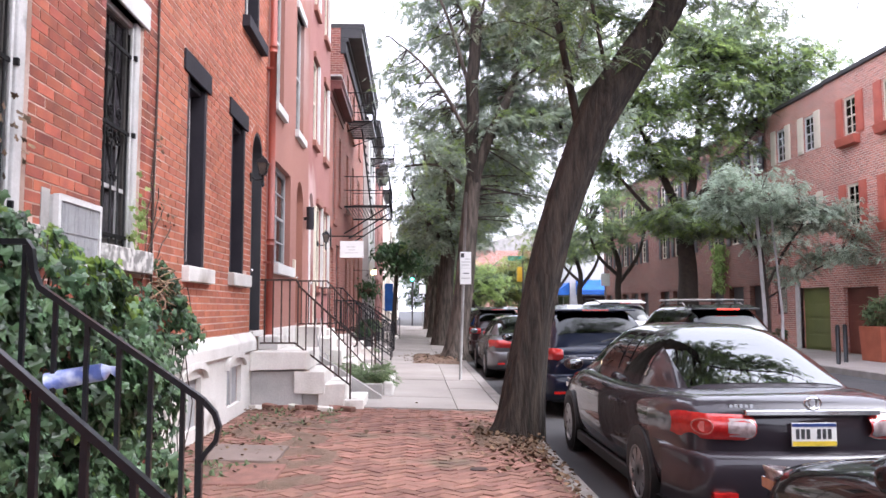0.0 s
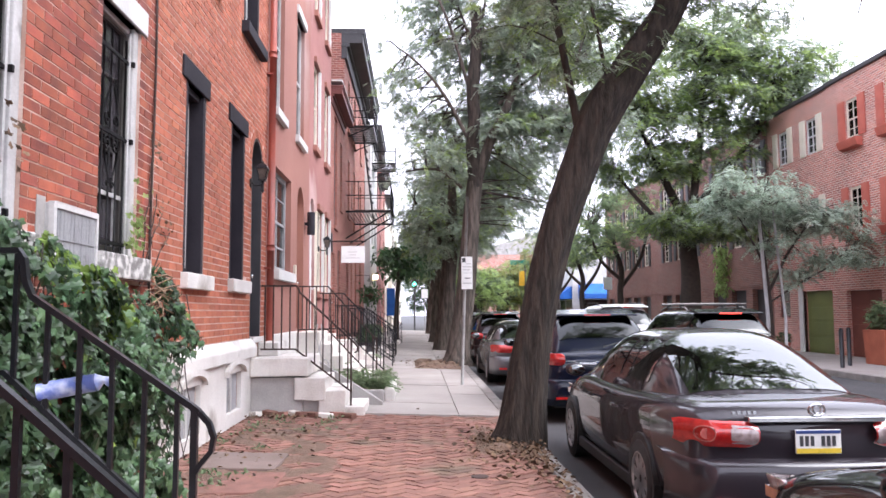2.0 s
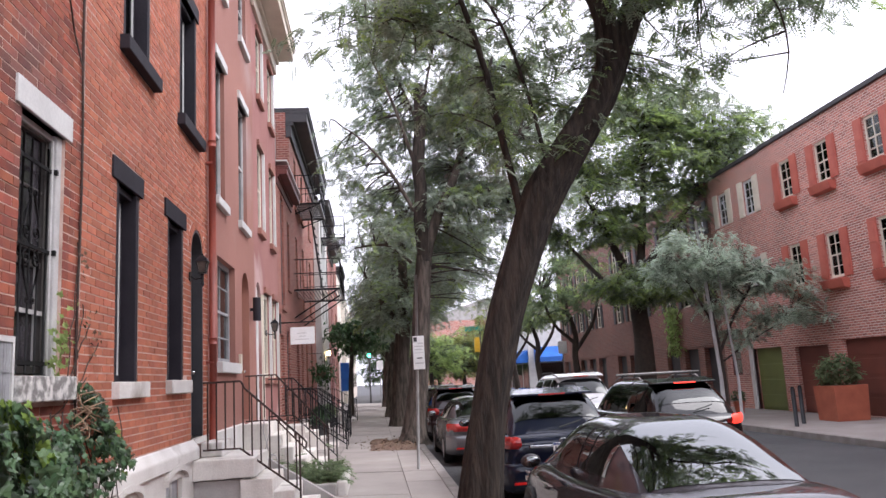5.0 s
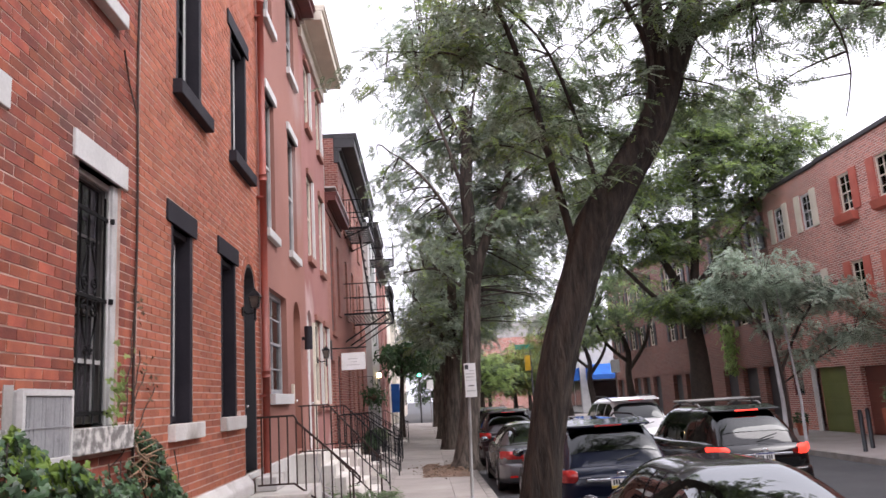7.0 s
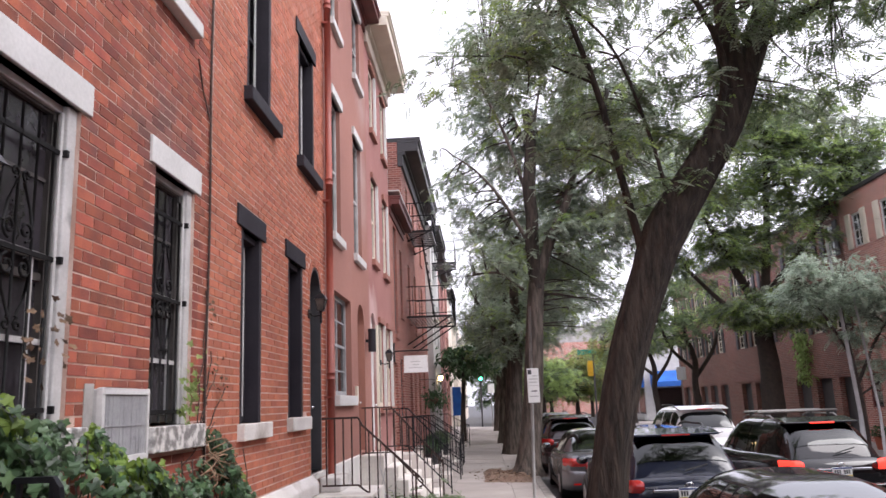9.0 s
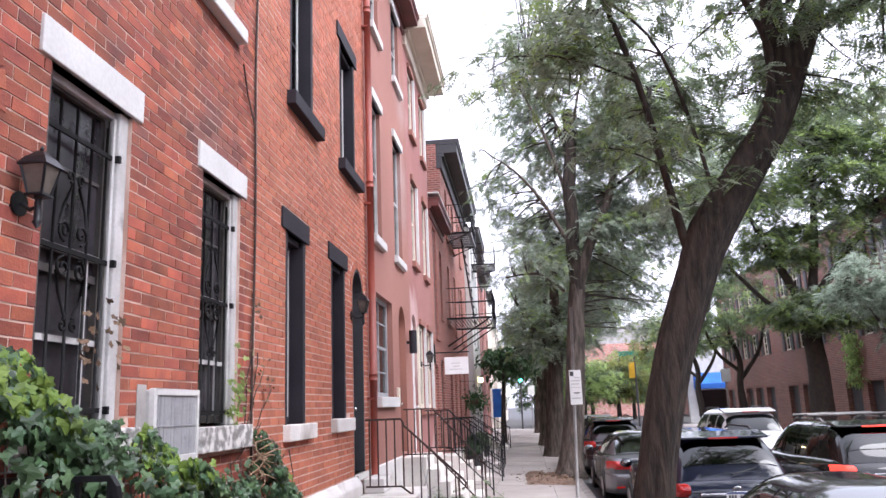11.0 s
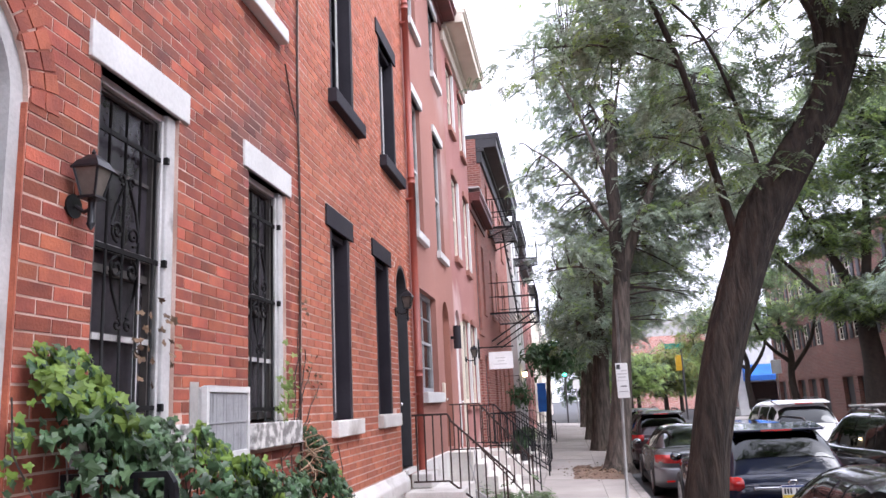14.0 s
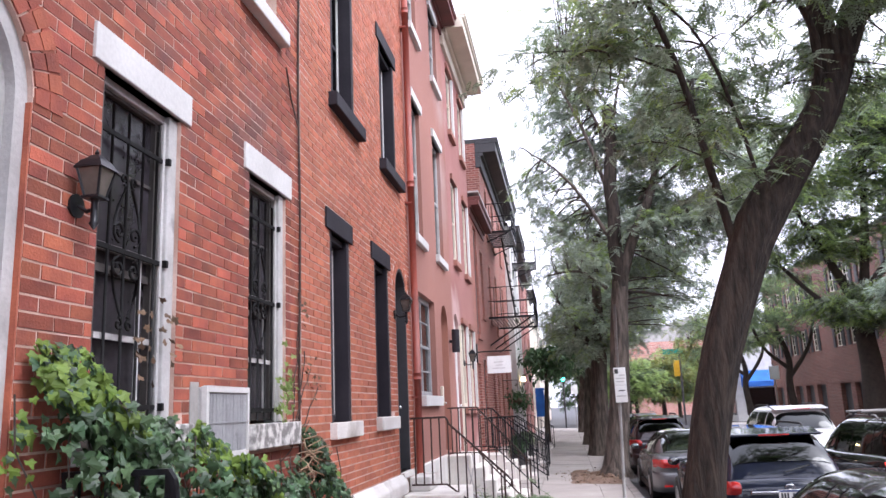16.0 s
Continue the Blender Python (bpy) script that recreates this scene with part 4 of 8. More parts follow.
# last three stand out of view, added to close off the far side
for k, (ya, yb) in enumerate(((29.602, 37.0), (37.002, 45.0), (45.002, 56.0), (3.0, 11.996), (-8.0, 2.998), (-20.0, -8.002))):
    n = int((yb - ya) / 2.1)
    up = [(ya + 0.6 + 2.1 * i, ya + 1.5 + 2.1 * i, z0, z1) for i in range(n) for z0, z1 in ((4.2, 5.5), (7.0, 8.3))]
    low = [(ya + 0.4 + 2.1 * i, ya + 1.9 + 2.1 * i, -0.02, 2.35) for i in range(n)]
    e = east_house(ya, yb, 9.1 + 0.12 * k, M["far_brick"], up + low, "red brick house coloured darker for tree shade, with dark shutters and recessed doors")
    for y0, y1, z0, z1 in up:
        shuttered(e, y0, z0, z1, y1 - y0, shutter="dark_trim", box_m=None)
    for y0, y1, z0, z1 in low:
        part("door", box(XE + 0.22, XE + 0.26, y0, y1, -0.02, 2.35), M["dark_trim"], e, "dark recessed door")
    part("string_course", box(XE - 0.03, XE + 0.02, ya, yb, 2.45, 2.6), M["far_brick"], e)
    part("parapet", box(XE - 0.08, XE + 0.3, ya, yb, 9.1 + 0.12 * k, 9.25 + 0.12 * k), M["dark_trim"], e, bevel=0.02)
ch = part("chimney", box(14.5, 14.8, 29.1, 29.4, 9.1, 9.95), M["dark_trim"], e2, "dark brick chimney")

# corner shop and the buildings that close the street
shop = thing("corner_shop", (18, 72, 0), "white corner shop with blue awnings", "shop")
bm = BM()
bx(bm, 13.5, 30, 66.0, 78, -0.1, 7.5)
part("wall", bm, M["white_paint"], shop)
for k in range(4):
    y0 = 66.4 + 2.9 * k
    part("shop_window", box(13.46, 13.5, y0, y0 + 2.3, 0.4, 2.5), M["glass"], shop)
    part("awning", prism(BM(), [(13.49, 3.7), (12.3, 2.9), (12.3, 2.6), (13.49, 2.6)], "y", y0 - 0.2, y0 + 2.5), M["blue_cloth"], shop, "bright blue cloth awning")
for k in range(5):
    x0 = 14.2 + 3.0 * k
    part("shop_window", box(x0, x0 + 2.3, 65.95, 65.99, 0.4, 2.5), M["glass"], shop)
    part("awning", prism(BM(), [(65.99, 3.9), (64.8, 3.0), (64.8, 2.6), (65.99, 2.6)], "x", x0 - 0.2, x0 + 2.5), M["blue_cloth"], shop, "bright blue cloth awning")
far_b = thing("apartment_building", (4, 118, 0), "pale brick building with a gabled roof far down the street", "building")
part("wall", box(6, 26, 100, 112, -0.1, 9.0), M["pink_brick"], far_b)
part("roof", prism(BM(), [(6, 9.0), (26, 9.0), (16, 12.0)], "y", 100, 112), M["grey_render"], far_b)
for i in range(6):
    for j in range(2):
        part("window", box(7.2 + 3.2 * i, 8.4 + 3.2 * i, 99.95, 100.0, 1.5 + 3.4 * j, 3.4 + 3.4 * j), M["glass"], far_b)
left_b = thing("apartment_building", (-8, 80, 0), "pale row of houses past the crossing", "building")
part("wall", box(-14, -2.3, 70, 110, -0.1, 9.5), M["cream"], left_b)
for i in range(9):
    for j in range(3):
        part("window", box(-2.3, -2.26, 71.2 + 4.2 * i, 72.4 + 4.2 * i, 1.2 + 2.9 * j, 2.9 + 2.9 * j), M["slate_paint"], left_b)

# ---- vehicles ----
def car(cx, y0, L, W, H, kind, paint, label, group="cars parked along the kerb", lit=False, rack=False, tail="wrap", category="car"):
    """A car that faces +y, with its tail at y0 and its middle at cx."""
    zr = ROAD_Z + 0.01
    c = thing("suv" if kind == "suv" else "car", (cx, y0 + L / 2, zr), label, category, group)
    P = PAINT[paint]
    hw = W / 2
    if kind == "suv":
        st = [(0.0, .38, .74, .80), (.012, .30, .98, .91), (.05, .24, 1.08, .97), (.2, .22, 1.10, 1.0), (.5, .22, 1.06, 1.0), (.72, .22, 1.06, .99), (.80, .23, 1.05, .98),
              (.93, .26, .95, .93), (.985, .32, .82, .82), (1.0, .40, .70, .70)]
        A, B, C, D = (.022, 1.04), (.20, H - .02), (.56, H - .03), (.79, 1.06)
        wb, wr = .90, .72
    else:
        st = [(0.0, .36, .74, .80), (.010, .28, .93, .90), (.035, .22, .985, .95), (.12, .20, 1.0, .98), (.2, .19, .985, .99), (.5, .19, .93, 1.0), (.70, .19, .955, .99),
              (.78, .20, .95, .97), (.93, .23, .80, .92), (.985, .28, .68, .80), (1.0, .36, .58, .66)]
        A, B, C, D = (.115, 1.0), (.375, H - .025), (.53, H - .02), (.775, .965)
        wb, wr = .86, .64
    bm = BM()
    rings = []
    for f, zb, zt, w in st:
        w *= hw
        y = y0 + L * f
        half = [(0, zb), (w * .80, zb), (w * .95, zb + .06), (w, zb + .28 * (zt - zb)), (w, zb + .62 * (zt - zb)), (w * .975, zt - .16 * (zt - zb)), (w * .90, zt), (w * .5, zt + .012), (0, zt + .02)]
        pts = half + [(-x, z) for x, z in half[-2:0:-1]]
        rings.append([bm.verts.new((cx + x, y + (0.10 * (1 - (x / hw) ** 2) * (-1 if f < .02 else 1 if f > .98 else 0)), zr + z)) for x, z in pts])
    n = len(rings[0])
    for a, b in zip(rings, rings[1:]):
        for k in range(n):
            bm.faces.new((a[k], b[k], b[(k + 1) % n], a[(k + 1) % n]))
    bm.faces.new(rings[0])
    bm.faces.new(rings[-1][::-1])
    bmesh.ops.recalc_face_normals(bm, faces=bm.faces)
    body = part("body", bm, P, c, smooth=True)
    sub = body.modifiers.new("round", 'SUBSURF')
    sub.levels = sub.render_levels = 2
    # greenhouse: a rounded shell, with the panes following its curve
    zb, roof_z, power = A[1] - .12, H - .01, 4.0 if kind == "car" else 5.0

    def crown(f):
        if f < B[0]:
            u = max(0.0, (f - A[0]) / (B[0] - A[0]))
        elif f > C[0]:
            u = max(0.0, (D[0] - f) / (D[0] - C[0]))
        else:
            u = 1.0
        return A[1] - .01 + (roof_z - A[1] + .01) * math.sin(u * math.pi / 2) ** (.95 if kind == "car" or f > .5 else .62)

    def shell(s_, f, across=None, up=None, lift=0.0):
        """A point of the shell at the fraction f of the length, given as a share of its width or of its height."""
        if across is None:
            across = (1 - up ** power) ** (1 / power)
        else:
            up = (1 - across ** power) ** (1 / power)
        z = zb + (crown(f) - zb) * up
        w = hw * wb * (1 - .10 * max(0.0, (.30 - f) / .30) - .06 * max(0.0, (f - .6) / .2))
        x = w * across * (1 - (1 - wr / wb) * (z - zb) / (roof_z - zb))
        out = Vector((across ** 3, 0, up ** 3)).normalized() * lift
        return Vector((cx + s_ * (x + out.x), y0 + L * f, zr + z + out.z))

    def patch(rows):
        bm_ = BM()
        vs_ = [[bm_.verts.new(p) for p in r] for r in rows]
        for a_, b_ in zip(vs_, vs_[1:]):
            for k in range(len(a_) - 1):
                bm_.faces.new((a_[k], a_[k + 1], b_[k + 1], b_[k]))
        bm_.normal_update()
        core = Vector((cx, y0 + L * .45, zr + .6))
        if sum(f_.normal.dot(f_.calc_center_median() - core) for f_ in bm_.faces) < 0:
            bmesh.ops.reverse_faces(bm_, faces=bm_.faces)
        return bm_

    ups, overs = (0.0, .2, .4, .6, .75, .87), (.78, .62, .45, .25, .1)
    rows_ = []
    for k in range(33):
        f = A[0] + (D[0] - A[0]) * k / 32
        half = [shell(1, f, up=v) for v in ups] + [shell(1, f, across=v) for v in overs] + [shell(1, f, across=0.0)]
        rows_.append(half + [Vector((2 * cx - p.x, p.y, p.z)) for p in half[-2::-1]])
    part("roof", patch(rows_), P, c, smooth=True)
    G = M["car_glass_dark" if kind == "suv" else "car_glass"]

    def wide_pane(f0, f1, nf=14, nx=20):
        out_ = []
        for j in range(nf + 1):
            f = f0 + (f1 - f0) * j / nf
            edge = .90 - .05 * abs(j / nf - .5)
            out_.append([shell(1 if k >= nx / 2 else -1, f, across=edge * abs(2 * k / nx - 1), lift=.006) for k in range(nx + 1)])
        return patch(out_)

    rb, cd = B[0] - A[0], D[0] - C[0]
    part("rear_window", wide_pane(A[0] + rb * (.045 if kind == "car" else .10), A[0] + rb * (.76 if kind == "car" else .50)), G, c, "sky-reflecting rear window", smooth=True)
    part("windscreen", wide_pane(D[0] - cd * .10, C[0] + cd * .22), G, c, smooth=True)
    mid = (A[0] + D[0]) / 2 + .01
    for s_ in (-1, 1):
        for f0, f1, nm in ((A[0] + rb * (.62 if kind == "car" else .5), B[0] + .015, "quarter_window"), (B[0] + .03, mid - .012, "side_window"), (mid + .012, C[0] + cd * .58, "side_window")):
            out_ = []
            for j in range(9):
                f = f0 + (f1 - f0) * j / 8
                low = (A[1] + .03 - zb) / (crown(f) - zb)
                out_.append([shell(s_, f, up=low + (max(.84, low + .03) - low) * k / 6, lift=.006) for k in range(7)])
            part(nm, patch(out_), G, c, smooth=True)
        # mirror, handles, sill trim
        my = y0 + L * (C[0] + .10)
        bm = BM()
        bmesh.ops.create_uvsphere(bm, u_segments=14, v_segments=8, radius=1, matrix=Matrix.Translation((cx + s_ * (hw + .10), my, zr + A[1] + .02)) @ Matrix.Diagonal((.105, .06, .07, 1)))
        mir = part("mirror", bm, P if paint != "white" else M["plastic"], c, smooth=True)
        bm = BM()
        bmesh.ops.create_uvsphere(bm, u_segments=14, v_segments=6, radius=1, matrix=Matrix.Translation((cx + s_ * (hw + .10), my - .055, zr + A[1] + .02)) @ Matrix.Diagonal((.085, .016, .054, 1)))
        part("mirror_glass", bm, M["car_glass"], mir, smooth=True)
        for f in (.36, .56):
            part("door_handle", tube(BM(), [(cx + s_ * (hw + .006), y0 + L * f - .09, zr + .80), (cx + s_ * (hw + .03), y0 + L * f - .05, zr + .80), (cx + s_ * (hw + .03), y0 + L * f + .05, zr + .80), (cx + s_ * (hw + .006), y0 + L * f + .09, zr + .80)], .014, 6), P, c, smooth=True)
        part("sill_trim", box(cx + s_ * (hw - .06), cx + s_ * (hw - .015), y0 + L * .26, y0 + L * .74, zr + .17, zr + .27), M["plastic"], c, bevel=.01)
        # wheels in dark wells
        R = .315 if kind == "car" else .355
        for f in (.205, .795):
            yw = y0 + L * f
            wx = cx + s_ * hw
            well = part("wheel_well", disc(BM(), (wx - s_ * .22, yw, zr + R + .02), (s_, 0, 0), R * 1.06, .222, 28), M["plastic"], c, smooth=False)
            bm = BM()
            prof = [(.0, R * .64), (.05, R * .93), (.07, R), (.19, R), (.21, R * .93), (.215, R * .66)]
            rgs = []
            for dx, rr in prof:
                rgs.append([bm.verts.new((wx + s_ * (dx - .20), yw + rr * math.cos(a), zr + R - .005 + rr * math.sin(a))) for a in (2 * math.pi * k / 28 for k in range(28))])
            for a, b in zip(rgs, rgs[1:]):
                for k in range(28):
                    bm.faces.new((a[k], a[(k + 1) % 28], b[(k + 1) % 28], b[k]))
            wheel = part("wheel", bm, M["tyre"], c, "black rubber tyre", smooth=True)
            rim = part("rim", disc(BM(), (wx - s_ * .07, yw, zr + R), (s_, 0, 0), R * .66, .05, 28), M["plastic"], wheel)
            bm = BM()
            for k in range(8):
                a = 2 * math.pi * k / 8 + .2
                d = Vector((0, math.cos(a), math.sin(a)))
                o = Vector((0, -math.sin(a), math.cos(a)))
                ctr = Vector((wx, yw, zr + R))
                vs = [bm.verts.new(ctr + d * r_ + o * w_ + Vector((s_ * x_, 0, 0))) for x_ in (-.02, .004) for r_, w_ in ((.03, -.03), (.03, .03), (R * .62, .045), (R * .62, -.045))]
                for fc in ((0, 1, 2, 3), (4, 5, 6, 7), (0, 1, 5, 4), (1, 2, 6, 5), (2, 3, 7, 6), (3, 0, 4, 7)):
                    bm.faces.new([vs[i] for i in fc])
            bmesh.ops.recalc_face_normals(bm, faces=bm.faces)
            part("spokes", bm, M["rim"], wheel, "silver wheel spokes")
            tor = BM()
            tube(tor, [(wx - s_ * .0, yw + R * .635 * math.cos(a), zr + R + R * .635 * math.sin(a)) for a in (2 * math.pi * k / 28 for k in range(29))], .018, 6, cap=False)
            part("rim_ring", tor, M["rim"], wheel, smooth=True)
    # tail lamps
    def tail_y(u):
        return y0 - .105 * (1 - u * u) - .018 + max(0.0, u - .80) * 1.05

    def lens(s_, u0, u1, z, h, lift, dip=.03, nu=12, nz=4):
        bm_ = BM()
        rows_ = []
        for i in range(nu + 1):
            u = u0 + (u1 - u0) * i / nu
            e = min(1.0, .70 + 2.4 * (i / nu)) * (1.0 if i < nu else .8)
            rows_.append([bm_.verts.new((cx + s_ * hw * u, tail_y(u) - lift - .012 * (1 - (2 * j / nz - 1) ** 2) + (dip if j in (0, nz) else 0), z + .01 * i / nu + h * e * (2 * j / nz - 1))) for j in range(nz + 1)])
        for a_, b_ in zip(rows_, rows_[1:]):
            for j in range(nz):
                bm_.faces.new((a_[j], b_[j], b_[j + 1], a_[j + 1]) if s_ > 0 else (a_[j], a_[j + 1], b_[j + 1], b_[j]))
        return bm_

    zl = zr + (.80 if kind == "car" else .92)
    for s_ in (-1, 1):
        wl_ = hw * .93
        yb = y0 - .028
        lamp = part("tail_lamp", lens(s_, .44 if kind == "car" else .64, .985, zl, .085, 0.0), M["brake"] if lit else M["tail_red"], c, "red tail lamp", smooth=True)
        if tail == "wrap":
            part("reversing_lens", lens(s_, .45, .65, zl - .004, .060, .008, .012), M["tail_clear"], lamp, "clear reversing lens", smooth=True)
            part("lamp_ring", tube(BM(), [(cx + s_ * hw * (.82 + .062 * math.cos(a)), tail_y(.82 + .062 * math.cos(a)) - .014, zl + .008 + .05 * math.sin(a)) for a in (2 * math.pi * k / 16 for k in range(17))], .006, 6, cap=False), M["lens_pink"], lamp)
            part("bulb_reflector", disc(BM(), (cx + s_ * hw * .82, tail_y(.82) - .006, zl + .008), (0, -1, 0), .036, .012, 16), M["lens_pink"], lamp)
        part("reflector", box(cx + s_ * hw * .62, cx + s_ * hw * .80, y0 - .165, y0 - .08, zr + .36, zr + .395), M["tail_red"], c)
    # boot furniture
    zt = zr + (.90 if kind == "car" else .86)
    part("boot_trim", box(cx - hw * .52, cx + hw * .52, y0 - .105, y0 - .02, zt - .02, zt + .02), M["chrome"], c, "chrome strip over the number plate", bevel=.008)
    bm = BM()
    tube(bm, [(cx + .055 * math.cos(a), y0 - .10, zt + .06 + .038 * math.sin(a)) for a in (2 * math.pi * k / 20 for k in range(21))], .009, 6, cap=False)
    tube(bm, [(cx + .026 * math.cos(a), y0 - .10, zt + .066 + .03 * math.sin(a)) for a in (2 * math.pi * k / 16 for k in range(17))], .006, 6, cap=False)
    part("badge", bm, M["chrome"], c, "plain oval chrome badge", smooth=True)
    for k in range(5):
        part("badge_bar", box(cx - hw * .62 + .035 * k, cx - hw * .62 + .035 * k + .024, y0 - .055, y0 - .04, zt + .03, zt + .05), M["chrome"], c)
    zp = zr + (.68 if kind == "car" else .74)
    plate = part("number_plate", box(cx - .152, cx + .152, y0 - .108, y0 - .098, zp, zp + .155), M["sign_white"], c, "white number plate with plain dark bars", bevel=.003)
    part("plate_band", box(cx - .148, cx + .148, y0 - .111, y0 - .107, zp + .004, zp + .035), M["plate_yellow"], plate)
    part("plate_band", box(cx - .148, cx + .148, y0 - .111, y0 - .107, zp + .13, zp + .151), M["plate_blue"], plate)
    for k in range(7):
        x = cx - .125 + .036 * k
        if k != 3:
            part("plate_bar", box(x, x + .023, y0 - .112, y0 - .107, zp + .05, zp + .115), M["ink"], plate)
    bm = BM()
    rows_ = []
    for k in range(25):
        u = k / 12 - 1
        wrap = max(0.0, abs(u) - .82) / .18
        yb = y0 - .105 * (1 - u * u) - .012 + .42 * wrap ** 2.2
        rows_.append([bm.verts.new((cx + hw * 1.005 * u, yb + .10 * (o < -.01) - o, zr + z)) for o, z in ((-.02, .645), (.035, .632), (.058, .60), (.066, .50), (.056, .37), (.02, .27), (-.02, .235))])
    for a_, b_ in zip(rows_, rows_[1:]):
        for j in range(6):
            bm.faces.new((a_[j], a_[j + 1], b_[j + 1], b_[j]))
    bmesh.ops.recalc_face_normals(bm, faces=bm.faces)
    part("bumper", bm, P, c, "rounded rear bumper", smooth=True)
    part("bumper_lip", tube(BM(), [(cx + hw * .80 * u, y0 - .05 + .10 * u * u, zr + .27) for u in [k / 6 - 1 for k in range(13)]], .05, 8), M["plastic"], c, smooth=True)
    # head lamps
    for s_ in (-1, 1):
        bm = prism(BM(), [(cx + s_ * hw * .42, zr + .60), (cx + s_ * hw * .80, zr + .62), (cx + s_ * hw * .86, zr + .75), (cx + s_ * hw * .50, zr + .70)], "y", y0 + L - .22, y0 + L - .02)
        for v in bm.verts:
            v.co.y -= .30 * max(0.0, abs(v.co.x - cx) / hw - .45)
        hl = part("head_lamp", bm, M["tail_clear"], c, "clear headlamp", bevel=.015)
        part("indicator", box(cx + s_ * hw * .76, cx + s_ * hw * .865, y0 + L - .30, y0 + L - .16, zr + .635, zr + .69), M["amber"], hl, "amber indicator lens")
    if kind == "suv":
        part("spoiler", prism(BM(), [(y0 + L * B[0] - .50, zr + H - .10), (y0 + L * B[0] - .50, zr + H - .07), (y0 + L * B[0] - .05, zr + H + .0), (y0 + L * B[0] - .05, zr + H - .06)], "x", cx - hw * .66, cx + hw * .66), P, c, bevel=.01)
        for s_ in (-1, 1):
            part("roof_rail", tube(BM(), [(cx + s_ * hw * .62, y0 + L * (B[0] + .03), zr + H - .03), (cx + s_ * hw * .62, y0 + L * (B[0] + .06), zr + H + .03), (cx + s_ * hw * .62, y0 + L * (C[0] - .05), zr + H + .03), (cx + s_ * hw * .62, y0 + L * C[0], zr + H - .03)], .017, 6), M["plastic"] if not rack else M["grey_metal"], c, smooth=True)
        part("wiper", tube(BM(), [(cx, y0 + L * A[0] - .035, zr + A[1] + .06), (cx + .32, y0 + L * A[0] - .01, zr + A[1] + .14)], .01, 5), M["plastic"], c)
        part("brake_strip", box(cx - .2, cx + .2, y0 + L * B[0] - .512, y0 + L * B[0] - .502, zr + H - .097, zr + H - .075), M["brake"] if lit else M["tail_red"], c)
    else:
        part("brake_strip", box(cx - .14, cx + .14, y0 + L * A[0] + .10, y0 + L * A[0] + .2, zr + A[1] + .005, zr + A[1] + .035), M["tail_red"], c)
    if rack:
        for f in (B[0] + .10, C[0] - .10):
            part("rack_bar", tube(BM(), [(cx - hw * .78, y0 + L * f, zr + H + .09), (cx + hw * .78, y0 + L * f, zr + H + .09)], .022, 8), M["grey_metal"], c, "bare metal roof-rack bar", smooth=True)
            for s_ in (-1, 1):
                part("rack_foot", box(cx + s_ * hw * .62 - .03, cx + s_ * hw * .62 + .03, y0 + L * f - .04, y0 + L * f + .04, zr + H + .02, zr + H + .08), M["plastic"], c)
    # seats that show as dark shapes through the glass
    for s_ in (-1, 1):
        bm = box(cx + s_ * .36 - .22, cx + s_ * .36 + .22, y0 + L * .47, y0 + L * .47 + .12, zr + .55, zr + 1.02)
        seat = part("seat", bm, M["plastic"], c, bevel=.04)
        part("headrest", box(cx + s_ * .36 - .12, cx + s_ * .36 + .12, y0 + L * .475, y0 + L * .475 + .08, zr + 1.05, zr + 1.2), M["plastic"], seat, bevel=.03)
    part("parcel_shelf", box(cx - hw * .7, cx + hw * .7, y0 + L * (A[0] + .03), y0 + L * .42, zr + A[1] - .12, zr + A[1] - .09), M["plastic"], c)
    return c


car(2.63, 5.12, 4.54, 1.76, 1.465, "car", "plum_grey", "plum-grey saloon car parked along the kerb")
car(2.75, 11.2, 4.63, 1.88, 1.65, "suv", "navy", "navy blue estate SUV parked along the kerb", tail="plain", category="suv")
car(2.52, 17.0, 4.55, 1.78, 1.43, "car", "grey", "grey saloon car parked along the kerb", tail="plain")
car(2.55, 23.0, 4.50, 1.82, 1.64, "suv", "maroon_black", "dark maroon SUV parked along the kerb", tail="plain", category="suv")
car(2.64, -0.42, 4.70, 1.80, 1.46, "car", "black", "glossy black saloon car parked along the kerb")
for k, (p, kd) in enumerate((("silver", "suv"), ("white", "car"), ("grey", "car"), ("black", "suv"), ("silver", "car"))):
    car(2.6, 29.2 + 5.8 * k, 4.5, 1.78, 1.62 if kd == "suv" else 1.45, kd, p, ("silver SUV", "white saloon", "grey saloon", "black SUV", "silver saloon")[k] + " parked farther along the kerb", tail="plain", category="suv" if kd == "suv" else "car")
car(5.65, 13.2, 4.65, 1.80, 1.66, "suv", "black", "dark SUV with a roof rack waiting in the lane", group="cars in the lane", lit=True, rack=True, tail="plain", category="suv")
car(5.55, 19.8, 4.60, 1.86, 1.82, "suv", "white", "white SUV waiting in the lane", group="cars in the lane", tail="plain", category="suv")

